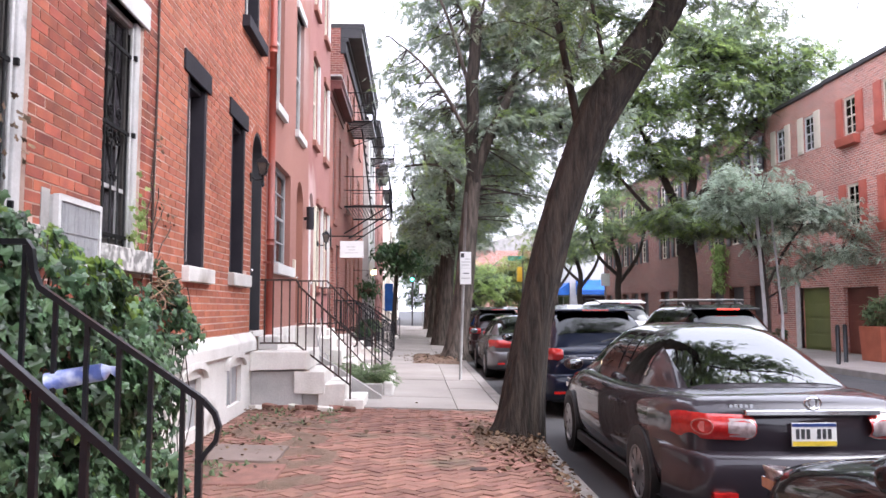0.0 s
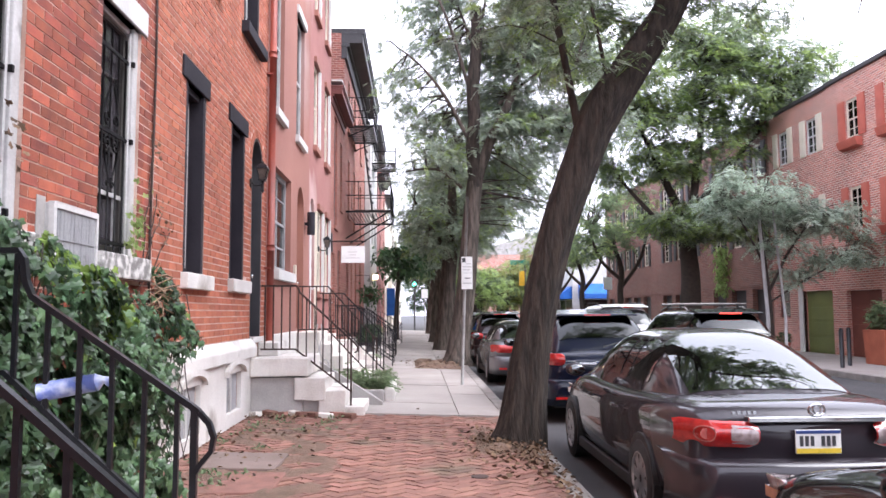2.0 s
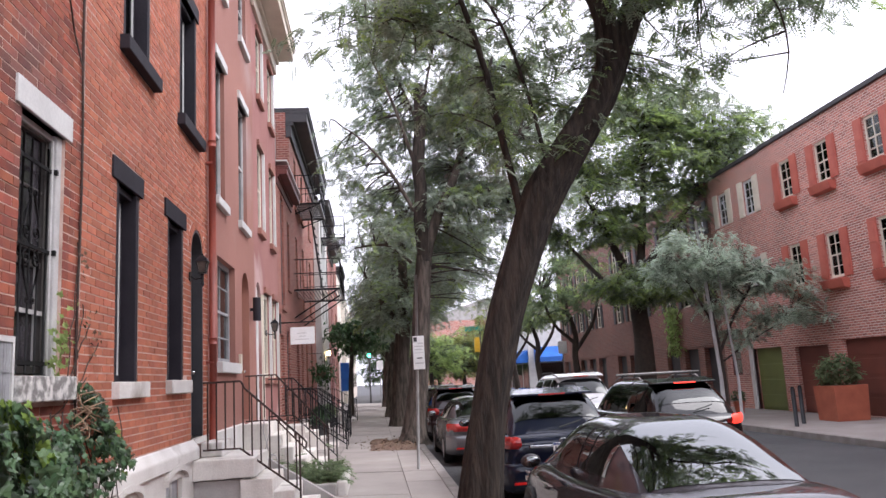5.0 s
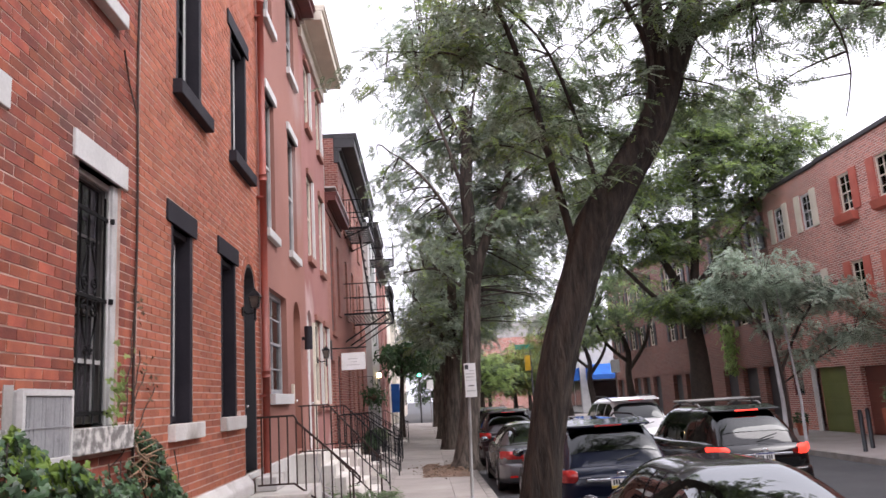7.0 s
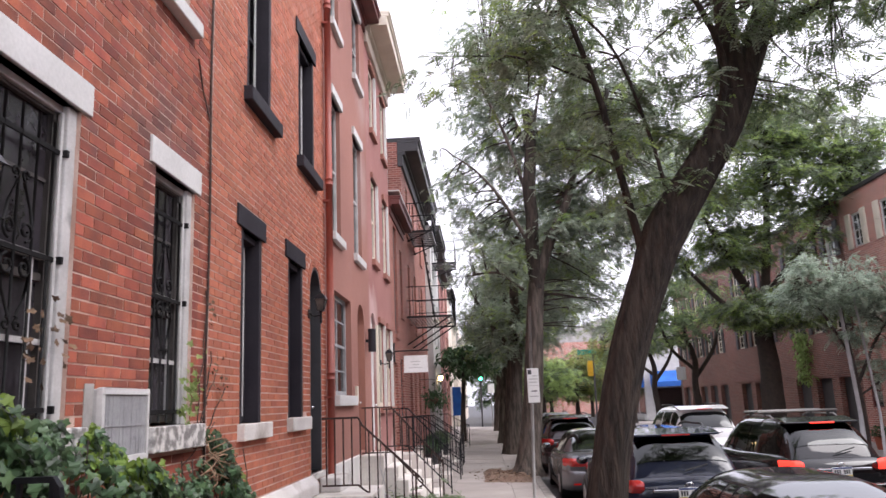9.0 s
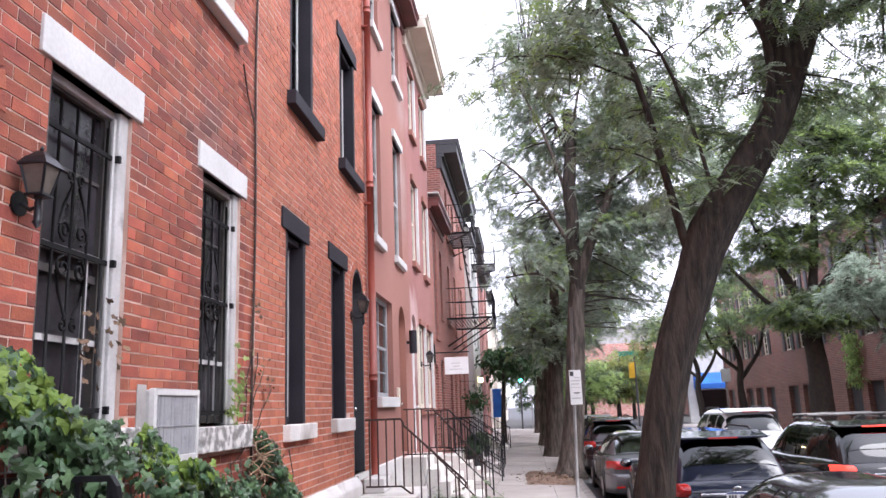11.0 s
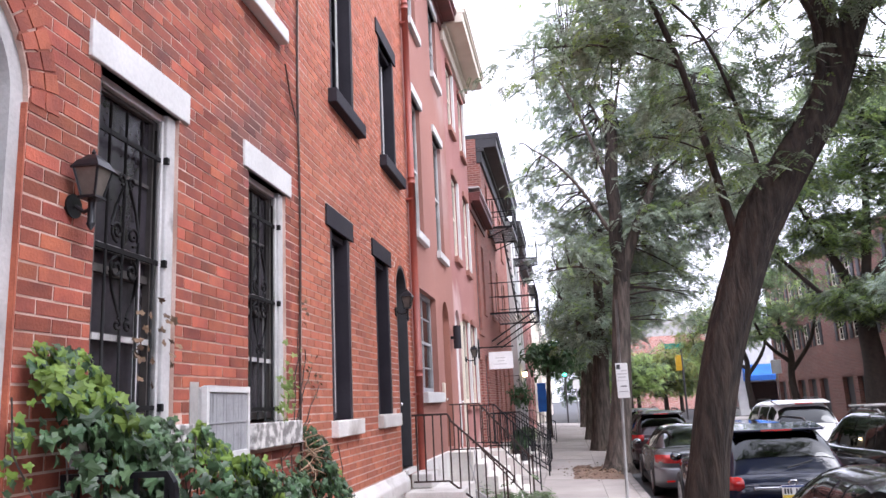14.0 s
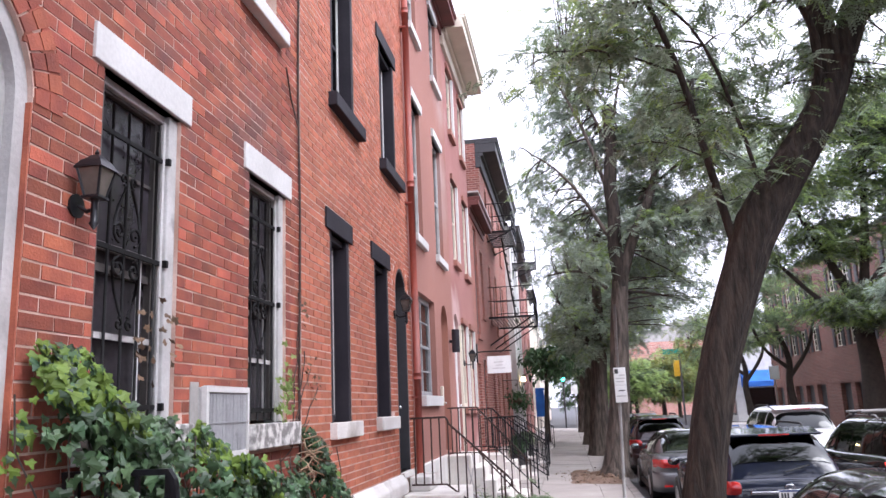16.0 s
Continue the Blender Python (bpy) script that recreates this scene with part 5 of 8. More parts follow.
# ---- trees ----
def frond_mesh(name, pts, size, material, rng, droop=0.35):
    """Many small feathery leaves in one mesh: each is a bent, tapering blade with notched sides."""
    n = len(pts)
    pts = np.asarray(pts)
    yaw = rng.uniform(0, 2 * np.pi, n)
    pit = rng.normal(-droop, 0.45, n)
    ln = size * rng.uniform(0.65, 1.3, n)
    wd = ln * rng.uniform(0.16, 0.30, n)
    d = np.stack([np.cos(yaw) * np.cos(pit), np.sin(yaw) * np.cos(pit), np.sin(pit)], 1)
    side = np.stack([-np.sin(yaw), np.cos(yaw), rng.normal(0, 0.35, n)], 1)
    side /= np.linalg.norm(side, axis=1)[:, None]
    sag = np.array([0, 0, -1.0])
    prof = ((0.0, 0.25, 0.0), (0.35, 1.0, 0.04), (0.75, 0.75, 0.14), (1.0, 0.08, 0.26))
    verts = np.zeros((n, 8, 3))
    for i, (u, w, g) in enumerate(prof):
        c = pts + d * (ln * u)[:, None] + sag * (ln * g)[:, None]
        verts[:, 2 * i] = c - side * (wd * w)[:, None]
        verts[:, 2 * i + 1] = c + side * (wd * w)[:, None]
    quad = np.array([[0, 1, 3, 2], [2, 3, 5, 4], [4, 5, 7, 6]])
    faces = (np.arange(n)[:, None, None] * 8 + quad[None]).reshape(-1)
    me = bpy.data.meshes.new(name)
    me.vertices.add(n * 8)
    me.vertices.foreach_set("co", verts.reshape(-1))
    me.loops.add(len(faces))
    me.loops.foreach_set("vertex_index", faces.astype(np.int32))
    k = len(faces) // 4
    me.polygons.add(k)
    me.polygons.foreach_set("loop_start", np.arange(0, 4 * k, 4, dtype=np.int32))
    me.update(calc_edges=True)
    me.materials.append(material)
    return me


def pinnate_mesh(name, pts, size, material, rng, droop=0.35, pairs=6, yaw=None):
    """Compound leaves: small leaflets in pairs along a drooping stalk."""
    n = len(pts)
    pts = np.asarray(pts)
    if yaw is None:
        yaw = rng.uniform(0, 2 * np.pi, n)
    pit = rng.normal(-droop, 0.35, n)
    ln = size * rng.uniform(0.6, 1.3, n)
    d = np.stack([np.cos(yaw) * np.cos(pit), np.sin(yaw) * np.cos(pit), np.sin(pit)], 1)
    side = np.stack([-np.sin(yaw), np.cos(yaw), rng.normal(0, 0.35, n)], 1)
    side /= np.linalg.norm(side, axis=1)[:, None]
    sag = np.array([0, 0, -1.0])
    quads = []
    for k in range(pairs):
        u = (k + 0.6) / pairs
        c = pts + d * (ln * u)[:, None] + sag * (ln * 0.25 * u * u)[:, None]
        reach = 0.30 * (1 - 0.45 * abs(u - 0.45) / 0.55)
        half = 0.60 / pairs
        for s in (-1, 1):
            tip = c + side * (s * ln * reach)[:, None] + d * (ln * 0.06)[:, None] + sag * (ln * 0.05)[:, None]
            mid = (c + tip) / 2
            quads.append(np.stack([c, mid - d * (ln * half)[:, None], tip, mid + d * (ln * half)[:, None]], 1))
    verts = np.stack(quads, 1).reshape(-1, 3)
    k = len(verts) // 4
    me = bpy.data.meshes.new(name)
    me.vertices.add(4 * k)
    me.vertices.foreach_set("co", verts.reshape(-1))
    me.loops.add(4 * k)
    me.loops.foreach_set("vertex_index", np.arange(4 * k, dtype=np.int32))
    me.polygons.add(k)
    me.polygons.foreach_set("loop_start", np.arange(0, 4 * k, 4, dtype=np.int32))
    me.update(calc_edges=True)
    me.materials.append(material)
    return me


def rough_tube(bm, pts, radii, n=12, seed=0.0, amount=0.10):
    """A trunk or limb: a tube whose section is furrowed and uneven."""
    pts = [Vector(p) for p in pts]
    fine, rad = [], []
    for i in range(len(pts) - 1):
        p0, p1, p2, p3 = pts[max(i - 1, 0)], pts[i], pts[i + 1], pts[min(i + 2, len(pts) - 1)]
        steps = max(2, int((p2 - p1).length / 0.25)) if amount > 0.03 else 2
        steps = min(steps, 10)
        for k in range(steps):
            t = k / steps
            fine.append(0.5 * ((2 * p1) + (p2 - p0) * t + (2 * p0 - 5 * p1 + 4 * p2 - p3) * t * t + (3 * p1 - p0 - 3 * p2 + p3) * t ** 3))
            rad.append(radii[i] * (1 - t) + radii[i + 1] * t)
    fine.append(pts[-1])
    rad.append(radii[-1])
    rings = []
    for i, p in enumerate(fine):
        d = (fine[min(i + 1, len(fine) - 1)] - fine[max(i - 1, 0)]).normalized()
        u = d.cross(Vector((0, 1, 0)) if abs(d.y) < 0.9 else Vector((1, 0, 0))).normalized()
        w = d.cross(u)
        ring = []
        for k in range(n):
            a = 2 * math.pi * k / n
            r = rad[i] * (1 + amount * noise.noise((math.cos(a) * 2.2 + seed, math.sin(a) * 2.2, i * 0.22)) + amount * 0.6 * math.sin(a * 5 + seed + i * .05)
                         + (0.035 * abs(math.sin(a * 9 + 1.5 * noise.noise((a, i * .3, seed)))) - 0.02 if n > 30 else 0))
            ring.append(bm.verts.new(p + r * (math.cos(a) * u + math.sin(a) * w)))
        rings.append(ring)
    for a, b in zip(rings, rings[1:]):
        for k in range(n):
            bm.faces.new((a[k], a[(k + 1) % n], b[(k + 1) % n], b[k]))
    bm.faces.new(rings[-1][::-1])
    bm.faces.new(rings[0])
    return fine, rad


def tree(label, trunk, limbs, clouds, leaf, size, seed, bark="bark", per_twig=40, spread=0.30, accents=(), group="street trees", n=14, droop=0.35, name="tree", pinnate=False):
    """trunk and limbs: lists of (x, y, z, radius). clouds: (x, y, z, rx, ry, rz, twigs) that the crown fills."""
    rng = np.random.default_rng(seed)
    t = thing(name, trunk[0][:3], label, "tree", group)
    bm = BM()
    fine, _ = rough_tube(bm, [p[:3] for p in trunk], [p[3] for p in trunk], n, seed * 1.3, 0.10)
    part("trunk", bm, M[bark], t, "furrowed bark trunk", smooth=True)
    skel = list(fine[len(fine) // 2:])
    for i, lb in enumerate(limbs):
        bm = BM()
        f2, _ = rough_tube(bm, [p[:3] for p in lb], [p[3] for p in lb], 9, seed + i * 2.1, 0.07)
        part("limb", bm, M[bark], t, smooth=True)
        skel += f2[len(f2) // 4:]
    sk = np.array([tuple(v) for v in skel])
    bm = BM()
    leaves, yaws = [], []
    for cx, cy, cz, rx, ry, rz, m in clouds:
        for _ in range(m):
            v = rng.normal(0, 1, 3)
            v *= rng.uniform(0.45, 1.0) ** 0.6 / np.linalg.norm(v)
            e = np.array([cx + v[0] * rx, cy + v[1] * ry, cz + v[2] * rz])
            k = int(np.argmin(((sk - e) ** 2).sum(1) + rng.uniform(0, 0.6, len(sk))))
            s = sk[k]
            mid = (s + e) / 2 + rng.normal(0, 0.12, 3) * np.linalg.norm(e - s) + np.array([0, 0, 0.12 * np.linalg.norm(e - s)])
            tt = np.linspace(0, 1, 6)[:, None]
            path = (1 - tt) ** 2 * s + 2 * tt * (1 - tt) * mid + tt ** 2 * e
            far = np.linalg.norm(e - s)
            r0 = min(0.032, 0.006 + 0.008 * far) * (size / 0.16) ** 0.5
            tube(bm, [tuple(p) for p in path], [r0 * (1 - 0.8 * a / 5) for a in range(6)], 4, cap=False)
            # side shoots spread in flat layers, leaves stand out from both sides of each
            heading = math.atan2(e[1] - s[1], e[0] - s[0])
            shoots = max(3, per_twig // 9)
            for j in range(shoots):
                u = 1.0 if j == 0 else rng.uniform(max(0.25, 1 - 1.3 / max(far, 1.3)), 0.98)
                b0 = (1 - u) ** 2 * s + 2 * u * (1 - u) * mid + u ** 2 * e
                turn = heading + (0 if j == 0 else (1 if j % 2 else -1) * rng.uniform(0.6, 1.5))
                reach, rise = spread * rng.uniform(1.3, 3.2), rng.normal(-0.08, 0.22)
                way = np.array([math.cos(turn), math.sin(turn), rise]) * reach
                tube(bm, [tuple(b0), tuple(b0 + way * 0.5 + np.array([0, 0, 0.05 * reach])), tuple(b0 + way)], [r0 * 0.32, r0 * 0.22, r0 * 0.12], 3, cap=False)
                v = rng.uniform(0.1, 1.05, 9)
                leaves.append(b0 + v[:, None] * way + np.array([0, 0, 0.2 * reach]) * (v * (1 - v))[:, None] + rng.normal(0, 0.035 * size / 0.16, (9, 3)))
                yaws.append(turn + np.where(np.arange(9) % 2, 1, -1) * rng.uniform(0.5, 1.5, 9))
    tagged(part("branch", bm, M["twig"], t, "thin dark branches", smooth=True), kind="stuff")
    pts, yaws = np.concatenate(leaves), np.concatenate(yaws)
    pick = np.repeat(rng.uniform(0, 1, len(pts) // 9), 9) * 0.7 + rng.uniform(0, 1, len(pts)) * 0.3
    pick = np.argsort(np.argsort(pick)) / len(pick)
    cut, lo = [(leaf, 1.0 - sum(a[1] for a in accents))] + list(accents), 0.0
    for lm, share in cut:
        on = (pick >= lo) & (pick < lo + share)
        lo += share
        if on.any():
            me = pinnate_mesh("crown", pts[on], size, M[lm], rng, droop, 6 if size < 0.2 else 5 if size < 0.25 else 4, yaws[on]) if pinnate else frond_mesh("crown", pts[on], size, M[lm], rng, droop)
            tagged(part_mesh("crown", me, None, t, "feathery " + lm.replace("leaf_", "").replace("locust", "green") + " foliage"), kind="stuff")
    return t


# leaning locust beside the kerb
tree("leaning honey locust with furrowed bark beside the kerb",
     [(1.12, 8.62, -0.08, 0.36), (1.16, 8.62, 0.10, 0.29), (1.21, 8.6, 0.5, 0.235), (1.35, 8.6, 1.36, 0.192), (1.60, 8.6, 2.4, 0.188), (1.94, 8.6, 3.3, 0.205), (2.13, 8.6, 3.75, 0.232), (2.60, 8.6, 4.45, 0.195), (2.94, 8.6, 4.95, 0.175), (3.16, 8.6, 5.5, 0.18)],
     [[(3.1, 8.6, 5.3, .16), (3.05, 8.55, 5.9, .14), (3.0, 8.4, 6.8, .11), (2.7, 8.1, 8.2, .08)],
      [(3.15, 8.6, 5.4, .16), (3.45, 8.6, 6.1, .15), (3.75, 8.5, 7.0, .12), (4.4, 8.3, 8.4, .08)],
      [(3.5, 8.6, 6.0, .07), (4.1, 8.2, 6.2, .05), (4.9, 7.9, 6.0, .035), (5.8, 7.6, 5.7, .02)],
      [(4.7, 7.9, 6.05, .016), (4.82, 7.8, 5.6, .012), (4.86, 7.8, 5.1, .009), (4.70, 7.75, 4.6, .006)],
      [(1.9, 8.6, 3.35, .055), (1.72, 8.5, 4.2, .044), (1.45, 8.3, 5.4, .036), (1.0, 8.0, 6.6, .024)],
      [(2.2, 8.5, 4.0, .024), (1.97, 8.3, 4.9, .02), (1.55, 8.0, 5.8, .016), (0.7, 7.5, 6.3, .01)],
      [(2.75, 8.5, 4.7, .05), (2.85, 8.2, 5.6, .04), (2.3, 7.8, 6.5, .03)],
      [(1.45, 8.3, 5.4, .016), (0.7, 8.2, 5.7, .011), (-0.3, 8.1, 5.75, .005)]],
     [(2.2, 8.9, 6.5, 2.0, 2.0, 1.3, 66), (3.8, 8.4, 7.4, 2.4, 2.2, 1.1, 46), (1.25, 8.4, 5.8, 1.1, 1.3, 0.7, 18), (0.15, 8.3, 5.6, .75, .8, .75, 11), (1.9, 8.6, 4.6, 1.1, 0.8, 0.7, 18), (2.3, 8.8, 5.5, 1.2, 0.9, 0.8, 22),
      # unseen clouds above z 9 are added to block sky in car windows
      (4.7, 7.9, 6.0, 1.5, 1.0, 0.42, 34), (4.1, 8.8, 5.3, .7, .6, .3, 14), (4.4, 5.6, 9.6, 2.6, 2.2, .9, 20), (3.5, 10.8, 9.4, 2.6, 1.8, .8, 30), (5.4, 12.4, 11.0, 2.2, 1.8, .7, 26), (2.6, 7.6, 8.6, 3.0, 2.6, 0.9, 30)],
     "leaf_locust", 0.15, 3, per_twig=44, spread=0.18, accents=(("leaf_pale", 0.44), ("leaf_bright", 0.14)), n=72, pinnate=True)

# tall locust by the parking sign
tall = tree("tall twisted locust with a lopped dark stem in a mulch pit",
     [(1.15, 21.6, -0.05, .52), (1.15, 21.6, .25, .36), (1.22, 21.6, .8, .28), (1.40, 21.6, 2.2, .25), (1.55, 21.6, 4.0, .23), (1.68, 21.6, 5.3, .21)],
     [[(1.66, 21.6, 5.0, .18), (2.1, 21.6, 6.3, .15), (2.75, 21.7, 7.7, .12), (3.3, 21.8, 9.6, .09)],
      [(1.45, 21.6, 6.5, .06), (.8, 21.3, 7.6, .045), (.1, 21.0, 8.4, .03), (-.5, 20.8, 8.8, .015)],
      [(1.5, 21.6, 8.0, .06), (1.0, 21.4, 9.6, .045), (.4, 21.3, 11, .025)],
      [(2.4, 21.8, 7.5, .06), (3.6, 21.5, 8.4, .045), (4.6, 21.2, 8.6, .02)],
      [(2.0, 21.7, 6.6, .06), (3.2, 22, 7.0, .045), (4.4, 22.3, 7.2, .03)],
      [(1.3, 21.6, 5.0, .05), (.6, 21.4, 5.5, .04), (-.3, 21.2, 5.4, .02)],
      [(1.7, 21.7, 8.6, .06), (2.0, 22.2, 10.4, .045), (2.4, 22.6, 12.2, .03), (2.6, 22.8, 13.8, .012)],
      [(1.7, 21.7, 9.2, .05), (1.2, 22.3, 10.8, .035), (.7, 22.5, 12.6, .015)],
      [(2.9, 21.8, 8.4, .05), (3.5, 22.3, 10.0, .035), (4.2, 22.6, 11.4, .015)]],
     [(1.9, 22.9, 10.8, 2.7, 1.6, 2.2, 120), (.5, 22.7, 8.3, 1.5, 1.2, 1.8, 46), (3.4, 22.5, 9.0, 2.1, 1.4, 2.1, 120), (.5, 21.8, 6.0, 1.2, 1.2, 1.0, 26), (3.0, 22.0, 6.4, 1.4, 1.3, 1.2, 40), (1.7, 21.9, 13.3, 3.0, 2.4, 1.6, 76), (4.3, 22.2, 7.8, 2.0, 1.6, 2.2, 110), (2.8, 22.3, 4.6, 1.1, 1.1, .8, 18), (5.0, 22.5, 10.3, 1.8, 1.6, 1.6, 46)],
     "leaf_silver", 0.23, 5, "bark_grey", per_twig=40, spread=0.30, accents=(("leaf_pale", 0.36), ("leaf_bright", 0.14)), n=16, pinnate=True)

bm = BM()
rough_tube(bm, [(1.68, 21.58, 5.0), (1.60, 21.56, 6.2), (1.66, 21.58, 7.0), (1.62, 21.56, 7.9), (1.74, 21.56, 9.2), (1.72, 21.56, 10.3)], [.20, .19, .18, .18, .165, .15], 14, 4.0, 0.12)
part("limb", bm, M["bark"], tall, "dark lopped stem", smooth=True)

# unseen street tree, added behind the walk to shade the first house and show in the car windows
tree("unseen broad locust added behind the walk for shade and reflections",
     [(1.1, -4.6, -.05, .42), (1.1, -4.6, .4, .30), (1.15, -4.6, 2.2, .25), (1.3, -4.6, 4.2, .23), (1.5, -4.6, 5.6, .2)],
     [[(1.4, -4.6, 5.0, .15), (.4, -4.2, 6.6, .12), (-.4, -3.6, 8.4, .06)], [(1.5, -4.6, 5.4, .16), (2.4, -3.6, 7.0, .13), (3.2, -2.0, 8.6, .08), (3.6, -.4, 9.6, .04)], [(1.5, -4.6, 5.5, .15), (3.0, -5.2, 7.2, .11), (4.8, -5.6, 8.6, .06)],
      [(2.5, -3.4, 7.2, .08), (4.0, -1.8, 8.0, .06), (5.4, -.4, 8.8, .03)], [(2.4, -3.5, 7.1, .08), (1.6, -1.8, 8.6, .06), (1.2, -.2, 9.6, .03)]],
     [(1.6, -4.0, 9.0, 3.0, 2.8, 1.5, 80), (3.8, -1.6, 9.2, 2.4, 2.2, 1.1, 70), (4.6, -5.0, 8.8, 2.2, 2.2, 1.2, 50), (1.4, -.9, 9.8, 2.2, 1.8, .9, 50)],
     "leaf_locust", 0.22, 71, "bark_grey", per_twig=27, spread=0.24, accents=(("leaf_pale", 0.4),), n=12, pinnate=True)

# trees farther along the near kerb
for k, (x, y, h, sd, lf) in enumerate(((1.1, 30.0, 9.5, 11, "leaf_silver"), (1.0, 37.5, 9.0, 12, "leaf_silver"), (1.2, 45.0, 10.0, 13, "leaf_pale"), (1.0, 53.0, 9.0, 14, "leaf_locust"))):
    tree("dark-trunked street tree farther along the kerb",
         [(x, y, -.05, .5), (x, y, .5, .37), (x + .1, y, 2.2, .32), (x + .25, y, 4.0, .27), (x + .3, y, 6.0, .18), (x + .3, y, h - 1.5, .1)],
         [[(x + .2, y, 3.6, .14), (x - .6, y - .3, 4.8, .1), (x - 1.2, y - .5, 5.8, .05)], [(x + .25, y, 4.0, .14), (x + 1.2, y, 5.2, .1), (x + 2.2, y - .2, 6.6, .05)]],
         [(x + .5, y, 6.2, 2.5, 2.2, 2.4, 76), (x - .1, y - .6, 4.5, 1.6, 1.6, 1.0, 28), (x + 1.4, y, 8.4, 2.6, 2, 1.9, 62), (x + 2.4, y, 6.4, 1.8, 1.8, 1.3, 34)],
         lf, 0.30, sd, "bark_grey", per_twig=42, spread=0.38, accents=(("leaf_pale", 0.35), ("leaf_bright", 0.15)), n=12, pinnate=True)

# trees on the far pavement
tree("broad green street tree before the brick row",
     [(11.0, 30.5, -.05, .62), (11.0, 30.5, .6, .46), (11.05, 30.5, 2.4, .38), (11.0, 30.5, 4.2, .33), (11.1, 30.5, 5.6, .27)],
     [[(11.0, 30.5, 4.8, .2), (10.2, 30.3, 6.4, .16), (9.2, 30, 8.4, .1), (8.4, 30, 10, .05)], [(11.1, 30.5, 5.2, .2), (11.4, 30.3, 7.4, .16), (11.6, 30.2, 9.6, .1), (11.7, 30, 12, .05)],
      [(11.1, 30.5, 5.4, .18), (12.4, 30.4, 6.9, .13), (13.8, 30.2, 8.6, .08), (14.8, 30, 9.6, .04)], [(10.9, 30.5, 4.4, .14), (9.6, 30.2, 5.2, .1), (8.2, 29.9, 6.6, .06)], [(11, 30.4, 4.2, .12), (12.4, 30.0, 4.6, .08), (13.2, 29.8, 5.0, .04)]],
     [(10.6, 30.2, 11.2, 3.4, 3, 2.2, 120), (8.6, 30, 8.9, 2.3, 2.2, 1.7, 78), (9.8, 30, 7.4, 1.6, 1.5, .9, 26), (13.2, 30, 10.2, 2.4, 2.2, 1.7, 70), (15.0, 29.4, 11.3, 1.7, 1.6, 1.0, 44), (12.6, 30, 12.6, 2.2, 2, 1.2, 50), (11.2, 29.6, 4.9, 2.4, 1.6, .75, 80), (8.7, 30, 6.9, 1.3, 1.4, 1.0, 14), (12.0, 30.2, 7.8, 1.8, 1.8, 1.0, 26)],
     "leaf_bright", 0.30, 21, "twig", per_twig=50, spread=0.34, pinnate=True, accents=(("leaf_locust", 0.28), ("leaf_pale", 0.30)))
tree("small silver-green street tree with thin stems",
     [(10.95, 23.4, -.02, .10), (10.93, 23.4, 1.6, .075), (10.8, 23.4, 3.2, .06), (10.7, 23.4, 4.6, .045)],
     [[(10.9, 23.4, 2.0, .05), (11.5, 23.3, 3.2, .04), (12.3, 23.1, 4.4, .025)], [(10.8, 23.4, 2.9, .04), (10.1, 23.3, 4.2, .03), (9.4, 23.2, 5.0, .02)], [(10.9, 23.4, 1.7, .03), (11.9, 23.0, 2.4, .025), (12.9, 22.6, 3.0, .015)]],
     [(10.6, 23.3, 5.2, 1.7, 1.4, .95, 56), (12.2, 23.0, 4.3, 1.3, 1.1, .6, 34), (11.3, 23.2, 3.5, .8, .8, .35, 12), (13.1, 22.6, 4.0, .8, .8, .3, 12), (9.7, 23.2, 4.6, .9, .9, .45, 20), (12.9, 22.5, 3.1, 1.1, .9, .4, 18), (11.6, 23.1, 2.6, .7, .7, .35, 10)],
     "leaf_frost", 0.22, 23, "twig", per_twig=42, spread=0.20, pinnate=True, accents=(("leaf_silver", 0.35),))
for k, (x, y, h, sd, lf) in enumerate(((10.9, 40.0, 8.5, 31, "leaf_locust"), (10.8, 49.0, 8.0, 32, "leaf_locust"), (10.9, 58.0, 8.5, 33, "leaf_yellow"))):
    tree("slender dark street tree on the far pavement",
         [(x, y, -.05, .3), (x, y, .6, .2), (x - .2, y, 2.4, .17), (x - .1, y, 3.6, .15), (x - .5, y, 5.0, .1)],
         [[(x - .1, y, 2.8, .12), (x + .9, y, 4.2, .09), (x + 1.4, y, 6.0, .05)], [(x - .2, y, 3.2, .11), (x - 1.2, y, 4.2, .08), (x - 1.8, y, 5.8, .05)]],
         [(x - .2, y, 6.6, 2.6, 2, 1.8, 58), (x - 1.4, y, 5.0, 1.8, 1.6, .8, 16)], lf, 0.34, sd, "twig", per_twig=34, spread=0.36, accents=(("leaf_bright", 0.25),), n=10, pinnate=True)
# low green trees where the street ends
for k, (x, y, h, sd, lf) in enumerate(((5.0, 66, 6.0, 41, "leaf_bright"), (8.5, 72, 6.5, 42, "leaf_yellow"), (1.0, 68, 7.0, 43, "leaf_dark"), (11.5, 84, 8.0, 44, "leaf_bright"), (3.4, 76, 6.6, 45, "leaf_locust"), (7.0, 82, 7.0, 46, "leaf_bright"), (14.5, 90, 8.0, 47, "leaf_yellow"))):
    tree("leafy green tree by the crossing",
         [(x, y, -.1, .25), (x, y, 1.5, .18), (x, y, h * .6, .08)], [], [(x, y, h * .58, 2.6, 2.2, h * .38, 90)], lf, 0.40, sd, "twig", per_twig=36, spread=0.45, pinnate=True, accents=(("leaf_locust", 0.35),), n=8, group="trees at the crossing")

